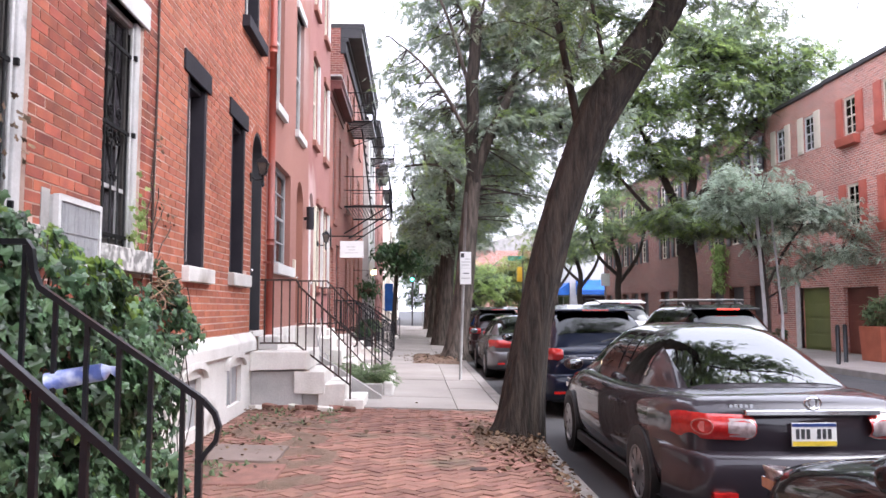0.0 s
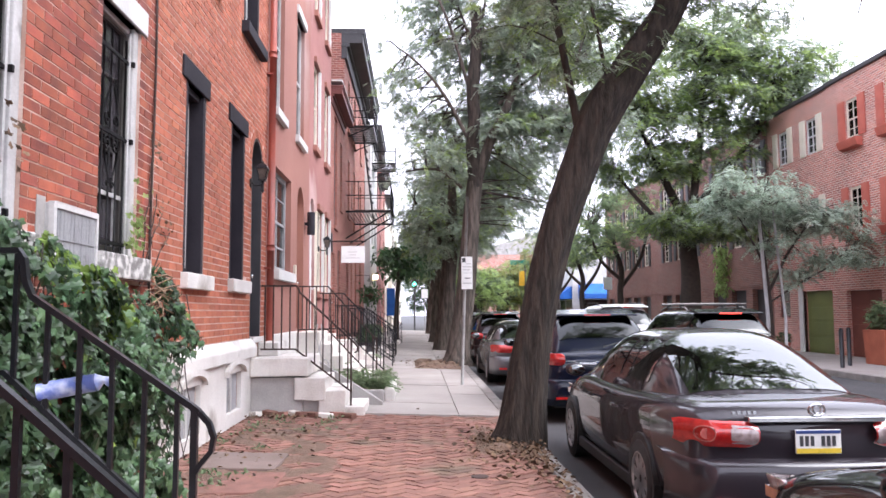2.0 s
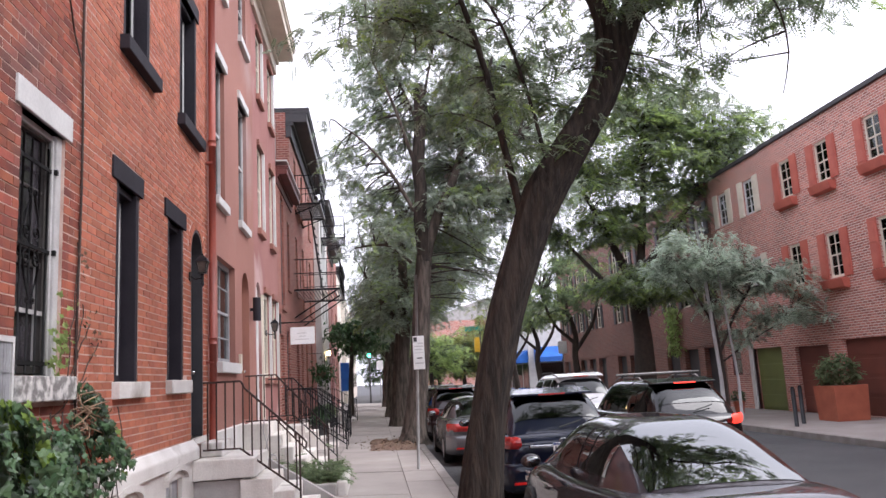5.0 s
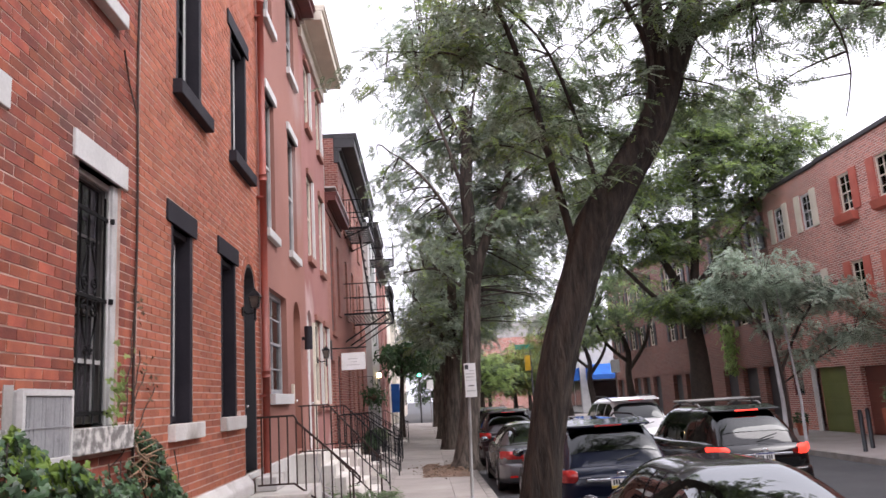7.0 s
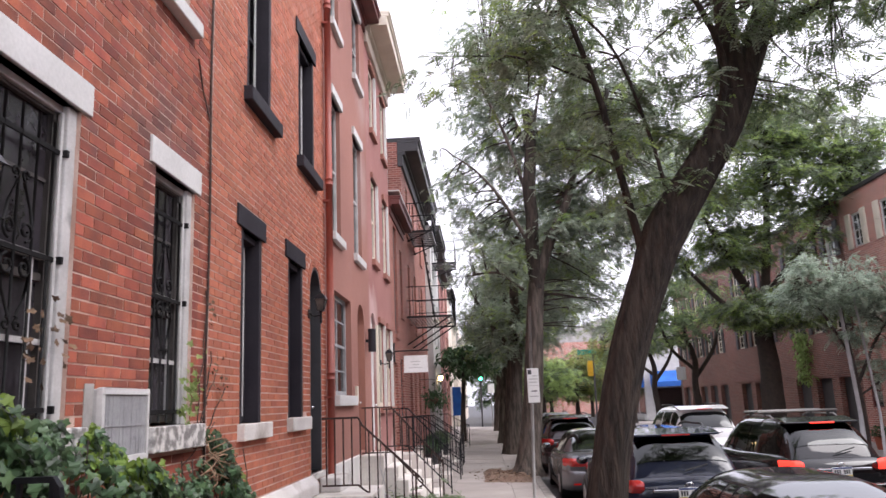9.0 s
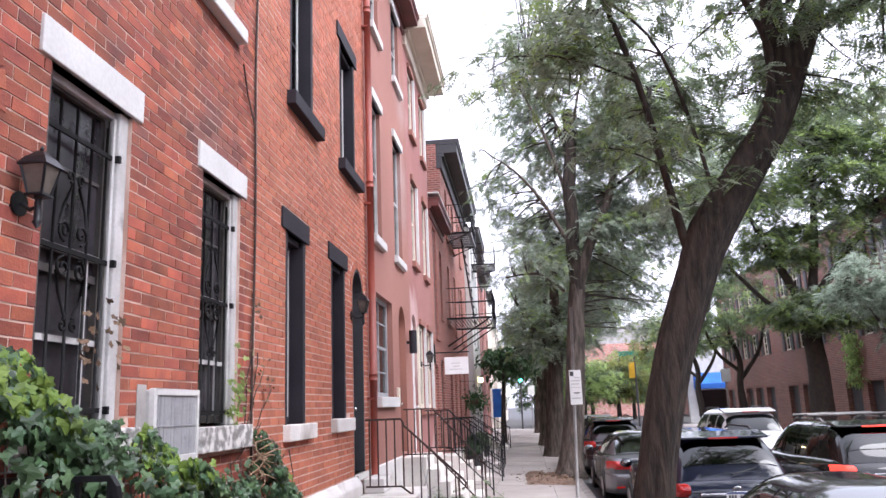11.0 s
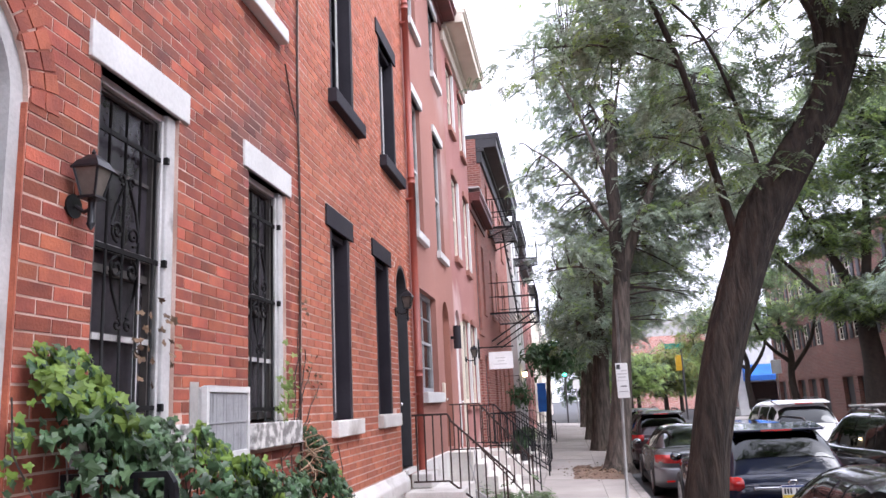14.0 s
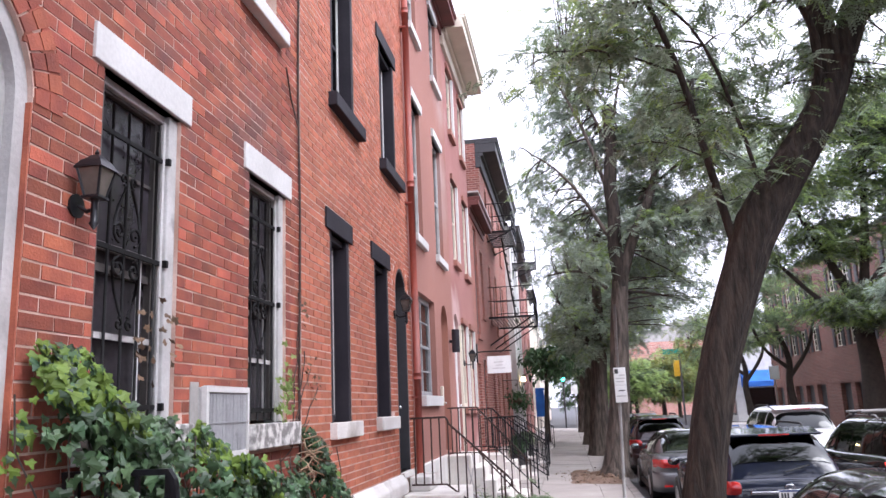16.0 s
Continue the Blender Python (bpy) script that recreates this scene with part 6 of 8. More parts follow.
# ---- stoops, railings and small things ----
def rail_run(name, label, top, low, y, mat_, n, post_r=0.011, group="", cat="railing", end_post=True, curl=False, rail_w=0.02):
    """An iron railing in the plane y: a top rail and a lower rail, both lists of (x, z), with n uprights between."""
    t = thing(name, (top[-1][0], y, low[-1][1]), label, cat, group)
    r = part("top_rail", prism_rail(top, y, rail_w, min(0.013, rail_w * 0.75)), M[mat_], t, smooth=False)
    part("bottom_rail", prism_rail(low, y, 0.012, 0.012), M[mat_], t)

    def at(path, x):
        for (xa, za), (xb, zb) in zip(path, path[1:]):
            if min(xa, xb) - 1e-6 <= x <= max(xa, xb) + 1e-6 and abs(xb - xa) > 1e-6:
                return za + (zb - za) * (x - xa) / (xb - xa)
        return path[-1][1]
    x0, x1 = low[0][0], low[-1][0]
    for i in range(n):
        x = x0 + (x1 - x0) * (i + 0.5) / n
        part("baluster", box(x - post_r, x + post_r, y - post_r, y + post_r, at(low, x), at(top, x)), M[mat_], t)
    return t


def prism_rail(path, y, half_w, half_h):
    bm = BM()
    rings = []
    for i, (x, z) in enumerate(path):
        a, b = path[max(i - 1, 0)], path[min(i + 1, len(path) - 1)]
        d = Vector((b[0] - a[0], 0, b[1] - a[1])).normalized()
        nrm = Vector((-d.z, 0, d.x))
        p = Vector((x, y, z))
        rings.append([bm.verts.new(p + nrm * u * half_h + Vector((0, v * half_w, 0))) for u, v in ((-1, -1), (-1, 1), (1, 1), (1, -1))])
    for a, b in zip(rings, rings[1:]):
        for k in range(4):
            bm.faces.new((a[k], a[(k + 1) % 4], b[(k + 1) % 4], b[k]))
    bm.faces.new(rings[0][::-1])
    bm.faces.new(rings[-1])
    bmesh.ops.recalc_face_normals(bm, faces=bm.faces)
    return bm


# stoop of the barred house with two railings
stoop = thing("stoop", (-1.7, 2.9, 0), "stone entrance steps between black iron railings", "steps", "entrance steps")
part("landing", box(XW + 0.0, -1.80, 1.70, 3.40, 0.0, 0.80), M["grey_render"], stoop, bevel=0.02)
part("step", box(XW + 0.01, -2.05, 1.70, 3.40, 0.801, 1.16), M["grey_render"], stoop, bevel=0.02)
for k in range(3):
    part("step", box(-1.799 + 0.28 * k, -1.519 + 0.28 * k, 1.70, 3.40, 0.0, 0.62 - 0.19 * k), M["grey_render"], stoop, bevel=0.02)
for y, lab in ((3.45, "far"), (1.75, "near")):
    top = [(-2.26, 1.735), (-1.755, 1.735), (-1.735, 1.70), (-1.72, 1.60), (-1.69, 1.53), (-0.99, 1.05), (-0.95, 1.02), (-0.905, 0.97), (-0.885, 0.91), (-0.895, 0.85), (-0.945, 0.79), (-0.96, 0.76)]
    low = [(-2.26, 1.20), (-1.80, 1.20), (-0.975, 0.44)]
    if lab == "near":
        rl = rail_run("stair_railing", "black iron stair railing beside stone steps", [(-1.60, 1.88), (-0.886, 1.268), (-0.48, 0.92)], [(-1.60, 1.36), (-0.48, 0.42)], y, "iron", 10, 0.008, "railings of the brick houses' steps", rail_w=0.012)
        part("newel", box(-0.50, -0.47, y - 0.015, y + 0.015, 0.05, 0.93), M["iron"], rl, bevel=0.003)
        continue
    rl = rail_run("stair_railing", "black iron stair railing with a curled end", top[:7], low, y, "iron", 9, 0.010, "railings of the brick houses' steps", rail_w=0.018)
    part("newel", box(-0.985, -0.955, y - 0.017, y + 0.017, 0.06, 1.035), M["iron"], rl, bevel=0.003)
    part("curl", prism_rail(top[6:], y, 0.017, 0.011), M["iron"], rl, "curled rail end")
    part("wall_post", box(-2.26, -2.235, y - 0.012, y + 0.012, 1.16, 1.73), M["iron"], rl)
# rolled newspaper in a bag, pushed between the balusters
bm = BM()
tube(bm, [(-1.655, 3.46, 1.11), (-1.60, 3.47, 1.12), (-1.42, 3.50, 1.15)], [0.038, 0.042, 0.04], 14)
tube(bm, [(-1.42, 3.50, 1.15), (-1.39, 3.505, 1.16), (-1.36, 3.51, 1.15)], [0.04, 0.016, 0.025], 10)
tagged(part("newspaper_roll", bm, M["paper_blue"], None, "rolled newspaper in a blue and white bag", smooth=True), category="newspaper")

# window air conditioner behind a grille in the wall
ac = thing("air_conditioner", (-2.2, 5.0, 1.7), "grey louvred air conditioner sticking out of the wall", "air conditioner")
part("case", box(XW - 0.05, -2.262, 4.79, 5.445, 1.70, 2.15), M["old_white"], ac, bevel=0.01)
bm = BM()
for a in ((4.785, 4.82, 1.695, 2.155), (5.415, 5.45, 1.695, 2.155), (4.82, 5.415, 1.695, 1.735), (4.82, 5.415, 2.115, 2.155)):
    bx(bm, -2.275, -2.235, *a)
part("frame", bm, M["white_paint"], ac, "white grille frame", bevel=0.004)
part("backing", box(-2.2625, -2.2595, 4.82, 5.415, 1.735, 2.115), M["plastic"], ac)
bent = random.Random(22)
for k in range(48):
    y = 4.823 + 0.578 * k / 47
    wide = 0.0100 if bent.random() > 0.3 else 0.0055
    part("louvre", box(-2.260, -2.246, y, y + wide, 1.737, 2.113), M["grille"], ac)
for z in (1.92,):
    part("grille_bar", box(-2.25, -2.24, 4.822, 5.413, z, z + 0.008), M["grille"], ac)
part("surround", box(XW - 0.004, XW + 0.006, 4.68, 4.788, 1.69, 2.18), M["grey_render"], ac, "grey cement patch round the case")


def lantern(x, y, z, k, label, warm=False):
    """A wall lantern: back plate, arm, tapering glazed cage, roof, finial and tail."""
    t = thing("wall_lantern", (XW, y, z), label, "wall lamp", "wall lanterns")
    bm = BM()
    disc(bm, (XW - 0.005, y, z - 0.06 * k), (1, 0, 0), 0.085 * k, 0.03 * k, 16)
    part("back_plate", bm, M["iron"], t, bevel=0.004)
    part("arm", tube(BM(), [(XW + 0.02, y, z - 0.06 * k), (XW + 0.10 * k, y, z - 0.11 * k), (x, y, z - 0.09 * k), (x, y, z - 0.03 * k)], 0.016 * k, 7), M["iron"], t, smooth=True)
    bm = BM()
    lo, hi = 0.052 * k, 0.092 * k
    vs = [bm.verts.new((x + a * w, y + b * w, zz)) for w, zz in ((lo, z), (hi, z + 0.20 * k)) for a, b in ((-1, -1), (1, -1), (1, 1), (-1, 1))]
    for f in ((0, 1, 5, 4), (1, 2, 6, 5), (2, 3, 7, 6), (3, 0, 4, 7), (3, 2, 1, 0)):
        bm.faces.new([vs[i] for i in f])
    part("glass", bm, M["lamp_glass"] if not warm else M["warm_lit"], t, "frosted lantern glass")
    for i in range(4):
        a, b = ((-1, -1), (1, -1), (1, 1), (-1, 1))[i]
        part("glazing_bar", tube(BM(), [(x + a * lo, y + b * lo, z), (x + a * hi, y + b * hi, z + 0.20 * k)], 0.011 * k, 5), M["iron"], t)
    bm = BM()
    for w0, w1, z0, z1 in ((.112, .108, .20, .215), (.104, .078, .215, .262), (.078, .07, .262, .272), (.064, .03, .272, .312)):
        prism_frustum(bm, x, y, w0 * k, w1 * k, z + z0 * k, z + z1 * k)
    bmesh.ops.remove_doubles(bm, verts=bm.verts, dist=.006 * k)
    part("roof", bm, M["iron"], t, "stepped lantern roof")
    bm = BM()
    prism_frustum(bm, x, y, .07 * k, .068 * k, z - 0.02 * k, z - 0.001)
    part("base", bm, M["iron"], t)
    part("finial", tube(BM(), [(x, y, z + .315 * k), (x, y, z + .335 * k), (x, y, z + .36 * k)], [.012 * k, .018 * k, .004 * k], 8), M["iron"], t)
    part("tail", tube(BM(), [(x, y, z - .02 * k), (x, y, z - .05 * k), (x, y, z - .19 * k), (x, y, z - .205 * k), (x, y, z - .25 * k)], [.034 * k, .024 * k, .026 * k, .036 * k, .006 * k], 8), M["iron"], t, smooth=True)
    return t


def prism_frustum(bm, x, y, w0, w1, z0, z1):
    lo = [bm.verts.new((x + a * w0, y + b * w0, z0)) for a, b in ((-1, -1), (1, -1), (1, 1), (-1, 1))]
    hi = [bm.verts.new((x + a * w1, y + b * w1, z1)) for a, b in ((-1, -1), (1, -1), (1, 1), (-1, 1))]
    bm.faces.new(lo[::-1])
    bm.faces.new(hi)
    for k in range(4):
        bm.faces.new((lo[k], lo[(k + 1) % 4], hi[(k + 1) % 4], hi[k]))


lantern(XW + 0.105, 3.475, 3.025, 0.66, "black iron wall lantern beside the arched door")
lantern(XW + 0.17, 10.58, 3.30, 0.75, "black iron wall lantern beside the black door")
lantern(XW + 0.20, 17.95, 3.0, 0.8, "small black wall lantern between cream windows")
# drum lamp on the rose house
dl = thing("wall_lamp", (XW, 15.75, 3.0), "grey cylindrical wall lamp", "wall lamp")
part("shade", tube(BM(), [(XW + 0.13, 15.72, 3.06), (XW + 0.13, 15.72, 3.52)], 0.08, 18), M["slate_paint"], dl, smooth=False)
part("bracket", box(XW, XW + 0.1, 15.69, 15.75, 3.25, 3.31), M["iron"], dl)
tagged(part("mailbox", box(XW + 0.002, XW + 0.05, 14.30, 14.42, 2.05, 2.35), M["cream"], None, "small cream door-bell panel on the rose wall", bevel=0.006), category="bell panel")

# cable down the brick wall
bm = BM()
pts = [(XW + 0.02, 6.30, 5.0), (XW + 0.02, 6.42, 4.75), (XW + 0.02, 6.60, 4.55)]
tube(bm, pts, 0.008, 5)
tube(bm, [(XW + 0.02, 6.63 + 0.02 * math.sin(z * 2.2), z) for z in [1.3 + 0.25 * k for k in range(32)]], 0.011, 5)
tagged(part("cable", bm, M["rust"], None, "dark cable running down the brick wall", smooth=True), category="cable")

# marble steps of the black-doored house
st = thing("stoop", (-1.6, 10.9, 0), "worn white marble steps on a grey cement base", "steps", "entrance steps")
part("base", box(XW + 0.05, -1.55, 10.58, 11.75, 0.0, 0.58), M["grey_render"], st, bevel=0.01)
part("base", box(-1.549, -1.32, 10.62, 11.75, 0.0, 0.30), M["grey_render"], st, bevel=0.01)
slabs = [(XW + 0.05, -1.47, 10.50, 11.78, 0.60, 0.85), (-1.66, -1.24, 10.52, 11.75, 0.28, 0.575), (-1.34, -0.97, 10.55, 11.72, 0.06, 0.40), (-1.0, -0.72, 10.62, 11.70, 0.0, 0.18)]
for k, (x0, x1, y0, y1, z0, z1) in enumerate(slabs):
    bm = box(x0 + (0.002 if k else 0), x1, y0, y1, z0, z1)
    bmesh.ops.subdivide_edges(bm, edges=bm.edges, cuts=5, use_grid_fill=True)
    for v in bm.verts:
        v.co += Vector((noise.noise(v.co * 3.1 + Vector((k, 0, 0))), noise.noise(v.co * 3.7 + Vector((0, 9, k))), noise.noise(v.co * 3.3))) * 0.016
    bmesh.ops.bevel(bm, geom=[e for e in bm.edges if len(e.link_faces) == 2 and e.calc_face_angle(0) > 1.0], offset=0.014, segments=2, affect='EDGES', profile=0.5)
    part("step", bm, M["step_stone"], st, "worn white marble slab")
part("cheek", prism(BM(), [(-1.6, 0.0), (-0.52, 0.0), (-0.52, 0.10), (-1.6, 0.80)], "y", 11.80, 11.93), M["grey_render"], st, "sloping grey cheek wall")
part("landing", box(XW + 0.06, -1.95, 10.95, 11.7, 0.851, 1.045), M["white_stone"], st, bevel=0.02)
rl = rail_run("stair_railing", "rusty dark iron railing beside marble steps", [(-2.17, 1.835), (-1.68, 1.835), (-1.655, 1.80), (-1.63, 1.74), (-0.86, 1.03)], [(-2.17, 0.955), (-1.69, 0.955), (-0.90, 0.36)], 10.78, "rust", 11, 0.009, "railings of the brick houses' steps", rail_w=0.018)
part("newel", box(-0.925, -0.90, 10.768, 10.793, 0.05, 1.08), M["rust"], rl)
part("curl", tube(BM(), [(-0.86, 10.78, 1.03), (-0.82, 10.78, 0.98), (-0.83, 10.78, 0.92), (-0.87, 10.78, 0.90)], 0.014, 6), M["rust"], rl, smooth=True)
# loose bricks and stones at the foot of the steps
rngs = random.Random(4)
for k in range(9):
    x, y = -2.1 + 0.15 * k + rngs.uniform(-.04, .04), 10.35 + rngs.uniform(-.08, .1)
    bm = box(-.10, .10, -.05, .05, 0, .06)
    bmesh.ops.transform(bm, matrix=pose(x, y, walk_z(x), rngs.uniform(-6, 6), rngs.uniform(-8, 8), rngs.uniform(-60, 60)), verts=bm.verts)
    tagged(part("brick", bm, M["paver"] if k % 3 else M["step_stone"], None, "loose brick lying at the foot of the steps", bevel=0.008), category="brick", group="loose bricks")

# steps and railings of the houses that follow
def plain_stoop(y0, y1, n, x_out, label, z_top):
    s = thing("stoop", (XW + 0.5, (y0 + y1) / 2, 0), label, "steps", "entrance steps")
    w = (x_out - XW - 0.05) / (n + 1)
    for k in range(n):
        xa = XW + 0.05 + (2 * w if k else 0) + w * max(0, k - 1) * 1.0
        xb = XW + 0.05 + 2 * w + w * k
        part("step", box(xa + (0.001 if k else 0), xb, y0, y1, 0.0, z_top * (n - k) / n), M["step_stone"], s, bevel=0.02)
    return s


def plain_rail(y, x_out, z_top, mat_="iron", label="black iron stair railing", n=10):
    xm = XW + 0.05 + (x_out - XW) * 0.38
    r = rail_run("stair_railing", label, [(XW + 0.1, z_top + 0.9), (xm, z_top + 0.9), (x_out, 0.95)], [(XW + 0.1, z_top + 0.1), (xm, z_top + 0.1), (x_out, 0.18)], y, mat_, n, 0.010, "railings of the brick houses' steps")
    part("newel", box(x_out - 0.015, x_out + 0.015, y - 0.015, y + 0.015, 0.03, 1.0), M[mat_], r)
    return r


plain_stoop(14.45, 15.75, 5, -0.95, "white stone steps of the rose house", 1.1)
plain_rail(14.40, -0.75, 1.05, "rust", "dark iron railing of the rose house", 11)
plain_stoop(16.3, 17.4, 5, -0.95, "pale stone steps of the faded rose house", 1.0)
plain_rail(17.45, -0.75, 1.0)
plain_stoop(20.6, 21.7, 4, -0.9, "dark stone steps of the low brick house", 0.72)
plain_rail(20.55, -0.65, 0.75)
plain_rail(21.75, -0.65, 0.75)
plain_stoop(24.9, 25.9, 4, -0.8, "stone steps of the tall brick house", 0.66)
plain_rail(25.95, -0.7, 0.7)
plain_rail(24.85, -0.7, 0.7)
plain_stoop(34.3, 35.3, 3, -0.8, "stone steps of the white house", 0.56)
plain_rail(35.35, -0.7, 0.6)
# scrolled white iron panel before the rose house
bm = BM()
for sd in (-1, 1):
    pts = []
    for i in range(40):
        a = i / 39 * 4.2 * math.pi
        pts.append((-1.55 + sd * (0.03 + 0.14 * (1 - i / 39)) * abs(math.cos(a * .25)) , 12.3, 0.55 + 0.018 * i + 0.05 * math.sin(a)))
    tube(bm, pts, 0.009, 5)
tagged(part("garden_trellis", bm, M["old_white"], None, "small white scrolled iron plant stand", smooth=True), category="plant stand")

# planting bed between two stoops
bed = thing("planter_bed", (-1.0, 12.9, 0), "stone-edged bed with low green plants", "planter")
part("edge", box(-0.52, -0.36, 12.3, 14.2, 0, 0.26), M["white_stone"], bed, bevel=0.03)
part("edge", box(XW + 0.05, -0.52, 12.25, 12.40, 0, 0.24), M["grey_render"], bed, bevel=0.02)
part("earth", box(XW + 0.06, -0.53, 12.41, 14.2, 0, 0.20), M["soil"], bed)
rng = np.random.default_rng(77)
bed_pts = np.stack([rng.uniform(-1.7, -0.45, 420), rng.uniform(12.4, 14.1, 420), 0.24 + np.abs(rng.normal(0, 0.13, 420))], 1)
tagged(part_mesh("planting", pinnate_mesh("planting", bed_pts, 0.24, M["leaf_locust"], rng, 0.1, 7), None, bed, "low ferny green plants"), kind="stuff")


def potted_bush(x, y, z, r, h, leaf, label, pot="dark_trim", seed=1, count=700, size=0.12, square=0.0):
    t = thing("potted_plant", (x, y, z), label, "plant", "potted plants")
    if square:
        part("planter", prism_box(x, y, z, square, h), M[pot], t, "square terracotta planter", bevel=0.015)
    else:
        part("planter", tube(BM(), [(x, y, z), (x, y, z + h * .85), (x, y, z + h * .86), (x, y, z + h)], [r * .55, r * .75, r * .82, r * .82], 18), M[pot], t)
    g = np.random.default_rng(seed)
    v = g.normal(0, 1, (count, 3))
    v *= (g.uniform(0.3, 1, count) ** .5 / np.linalg.norm(v, axis=1))[:, None]
    tagged(part_mesh("foliage", frond_mesh("foliage", v * np.array([r, r, r * .8]) + np.array([x, y, z + h + r * .6]), size, M[leaf], g, -0.1), None, t, "bushy green foliage"), kind="stuff")
    return t


def prism_box(x, y, z, w, h):
    bm = BM()
    prism_frustum(bm, x, y, w * .46, w * .5, z, z + h)
    return bm


potted_bush(12.95, 20.6, -0.02, 0.60, 0.95, "leaf_locust", "green shrub in a square terracotta planter", "terracotta", 5, 900, 0.16, 1.0)
potted_bush(12.6, 26.0, -0.02, 0.25, 0.4, "leaf_dark", "small shrub in a red pot", "terracotta", 6, 200, 0.12)
potted_bush(-1.5, 22.4, 0.1, 0.24, 0.5, "leaf_dark", "dark shrub in a black planter", "dark_trim", 7, 300)
potted_bush(-1.55, 24.3, 0.1, 0.28, 0.6, "leaf_dark", "dark shrub in a black planter", "dark_trim", 8, 600)
potted_bush(-1.5, 27.2, 0.1, 0.34, 0.5, "leaf_locust", "shrub in a black planter", "dark_trim", 9, 600)
for k, (x, y, z) in enumerate(((-1.75, 28.6, 2.1),)):
    hb = thing("hanging_basket", (x, y, z + .8), "leafy hanging basket by the house wall", "plant", "hanging baskets")
    bm = BM()
    bmesh.ops.create_uvsphere(bm, u_segments=14, v_segments=8, radius=.22, matrix=Matrix.Translation((x, y, z)) @ Matrix.Diagonal((1, 1, .6, 1)))
    part("basket", bm, M["soil"], hb, smooth=True)
    part("bracket", tube(BM(), [(XW, y, z + .75), (x, y, z + .75), (x, y, z + .1)], .012, 6), M["iron"], hb)
    g = np.random.default_rng(90 + k)
    tagged(part_mesh("foliage", frond_mesh("foliage", g.normal(0, .2, (420, 3)) + np.array([x, y, z + .05]), .14, M["leaf_dark"], g, .5), None, hb), kind="stuff")
# dark evergreen before the white house
tree("dark evergreen by the house wall", [(-1.0, 35.0, 0, .07), (-.95, 35, 2, .06), (-.8, 35, 4.0, .03)], [], [(-.6, 34.6, 3.8, 1.0, 1.2, .8, 40)], "leaf_dark", .24, 61, "twig", per_twig=16, spread=.3, group="trees by the houses", n=8)
tree("dark evergreen by the house wall", [(-1.0, 40.0, 0, .08), (-1.0, 40, 2, .07), (-.8, 40, 4.6, .04)], [], [(-.5, 39.6, 4.0, 1.2, 1.2, .8, 40)], "leaf_dark", .26, 62, "twig", per_twig=16, spread=.3, group="trees by the houses", n=8)

# parking sign on its pole
sg = thing("parking_sign", (0.93, 15.4, 0.02), "white parking sign on a thin metal pole", "sign")
part("pole", tube(BM(), [(0.90, 15.42, -0.05), (0.97, 15.42, 2.0), (1.03, 15.42, 3.8)], 0.03, 8), M["grey_metal"], sg, smooth=True)
bd = part("board", box(0.90, 1.125, 15.375, 15.385, 1.92, 2.575), M["sign_white"], sg, "white sign board with plain bars", bevel=0.004)
for z0, z1, x0, x1, m in ((2.46, 2.55, .915, .985, "ink"), (2.42, 2.44, 1.0, 1.10, "faint_ink"), (2.36, 2.38, .93, 1.10, "faint_ink"), (2.30, 2.32, .93, 1.08, "faint_ink"), (2.13, 2.15, .97, 1.08, "ink"), (2.24, 2.248, .90, 1.125, "faint_ink"), (2.03, 2.05, .93, 1.10, "faint_ink")):
    part("sign_bar", box(x0, x1, 15.371, 15.376, z0, z1), M[m], bd)

# white hanging shop sign
hs = thing("hanging_sign", (XW, 20.6, 3.4), "blank white hanging sign on an iron bracket", "sign")
part("bracket", tube(BM(), [(XW, 20.6, 3.38), (-1.36, 20.6, 3.38)], .018, 6), M["iron"], hs)
part("bracket_plate", box(XW + .002, XW + .03, 20.5, 20.7, 3.1, 3.6), M["iron"], hs)
bd = part("board", box(-2.03, -1.40, 20.58, 20.62, 2.80, 3.25), M["sign_white"], hs, "white sign board with faint bars", bevel=.005)
for z, x0, x1 in ((3.08, -1.85, -1.6), (3.0, -1.8, -1.62), (2.92, -1.9, -1.55)):
    part("sign_bar", box(x0, x1, 20.575, 20.58, z, z + .018), M["faint_ink"], bd)

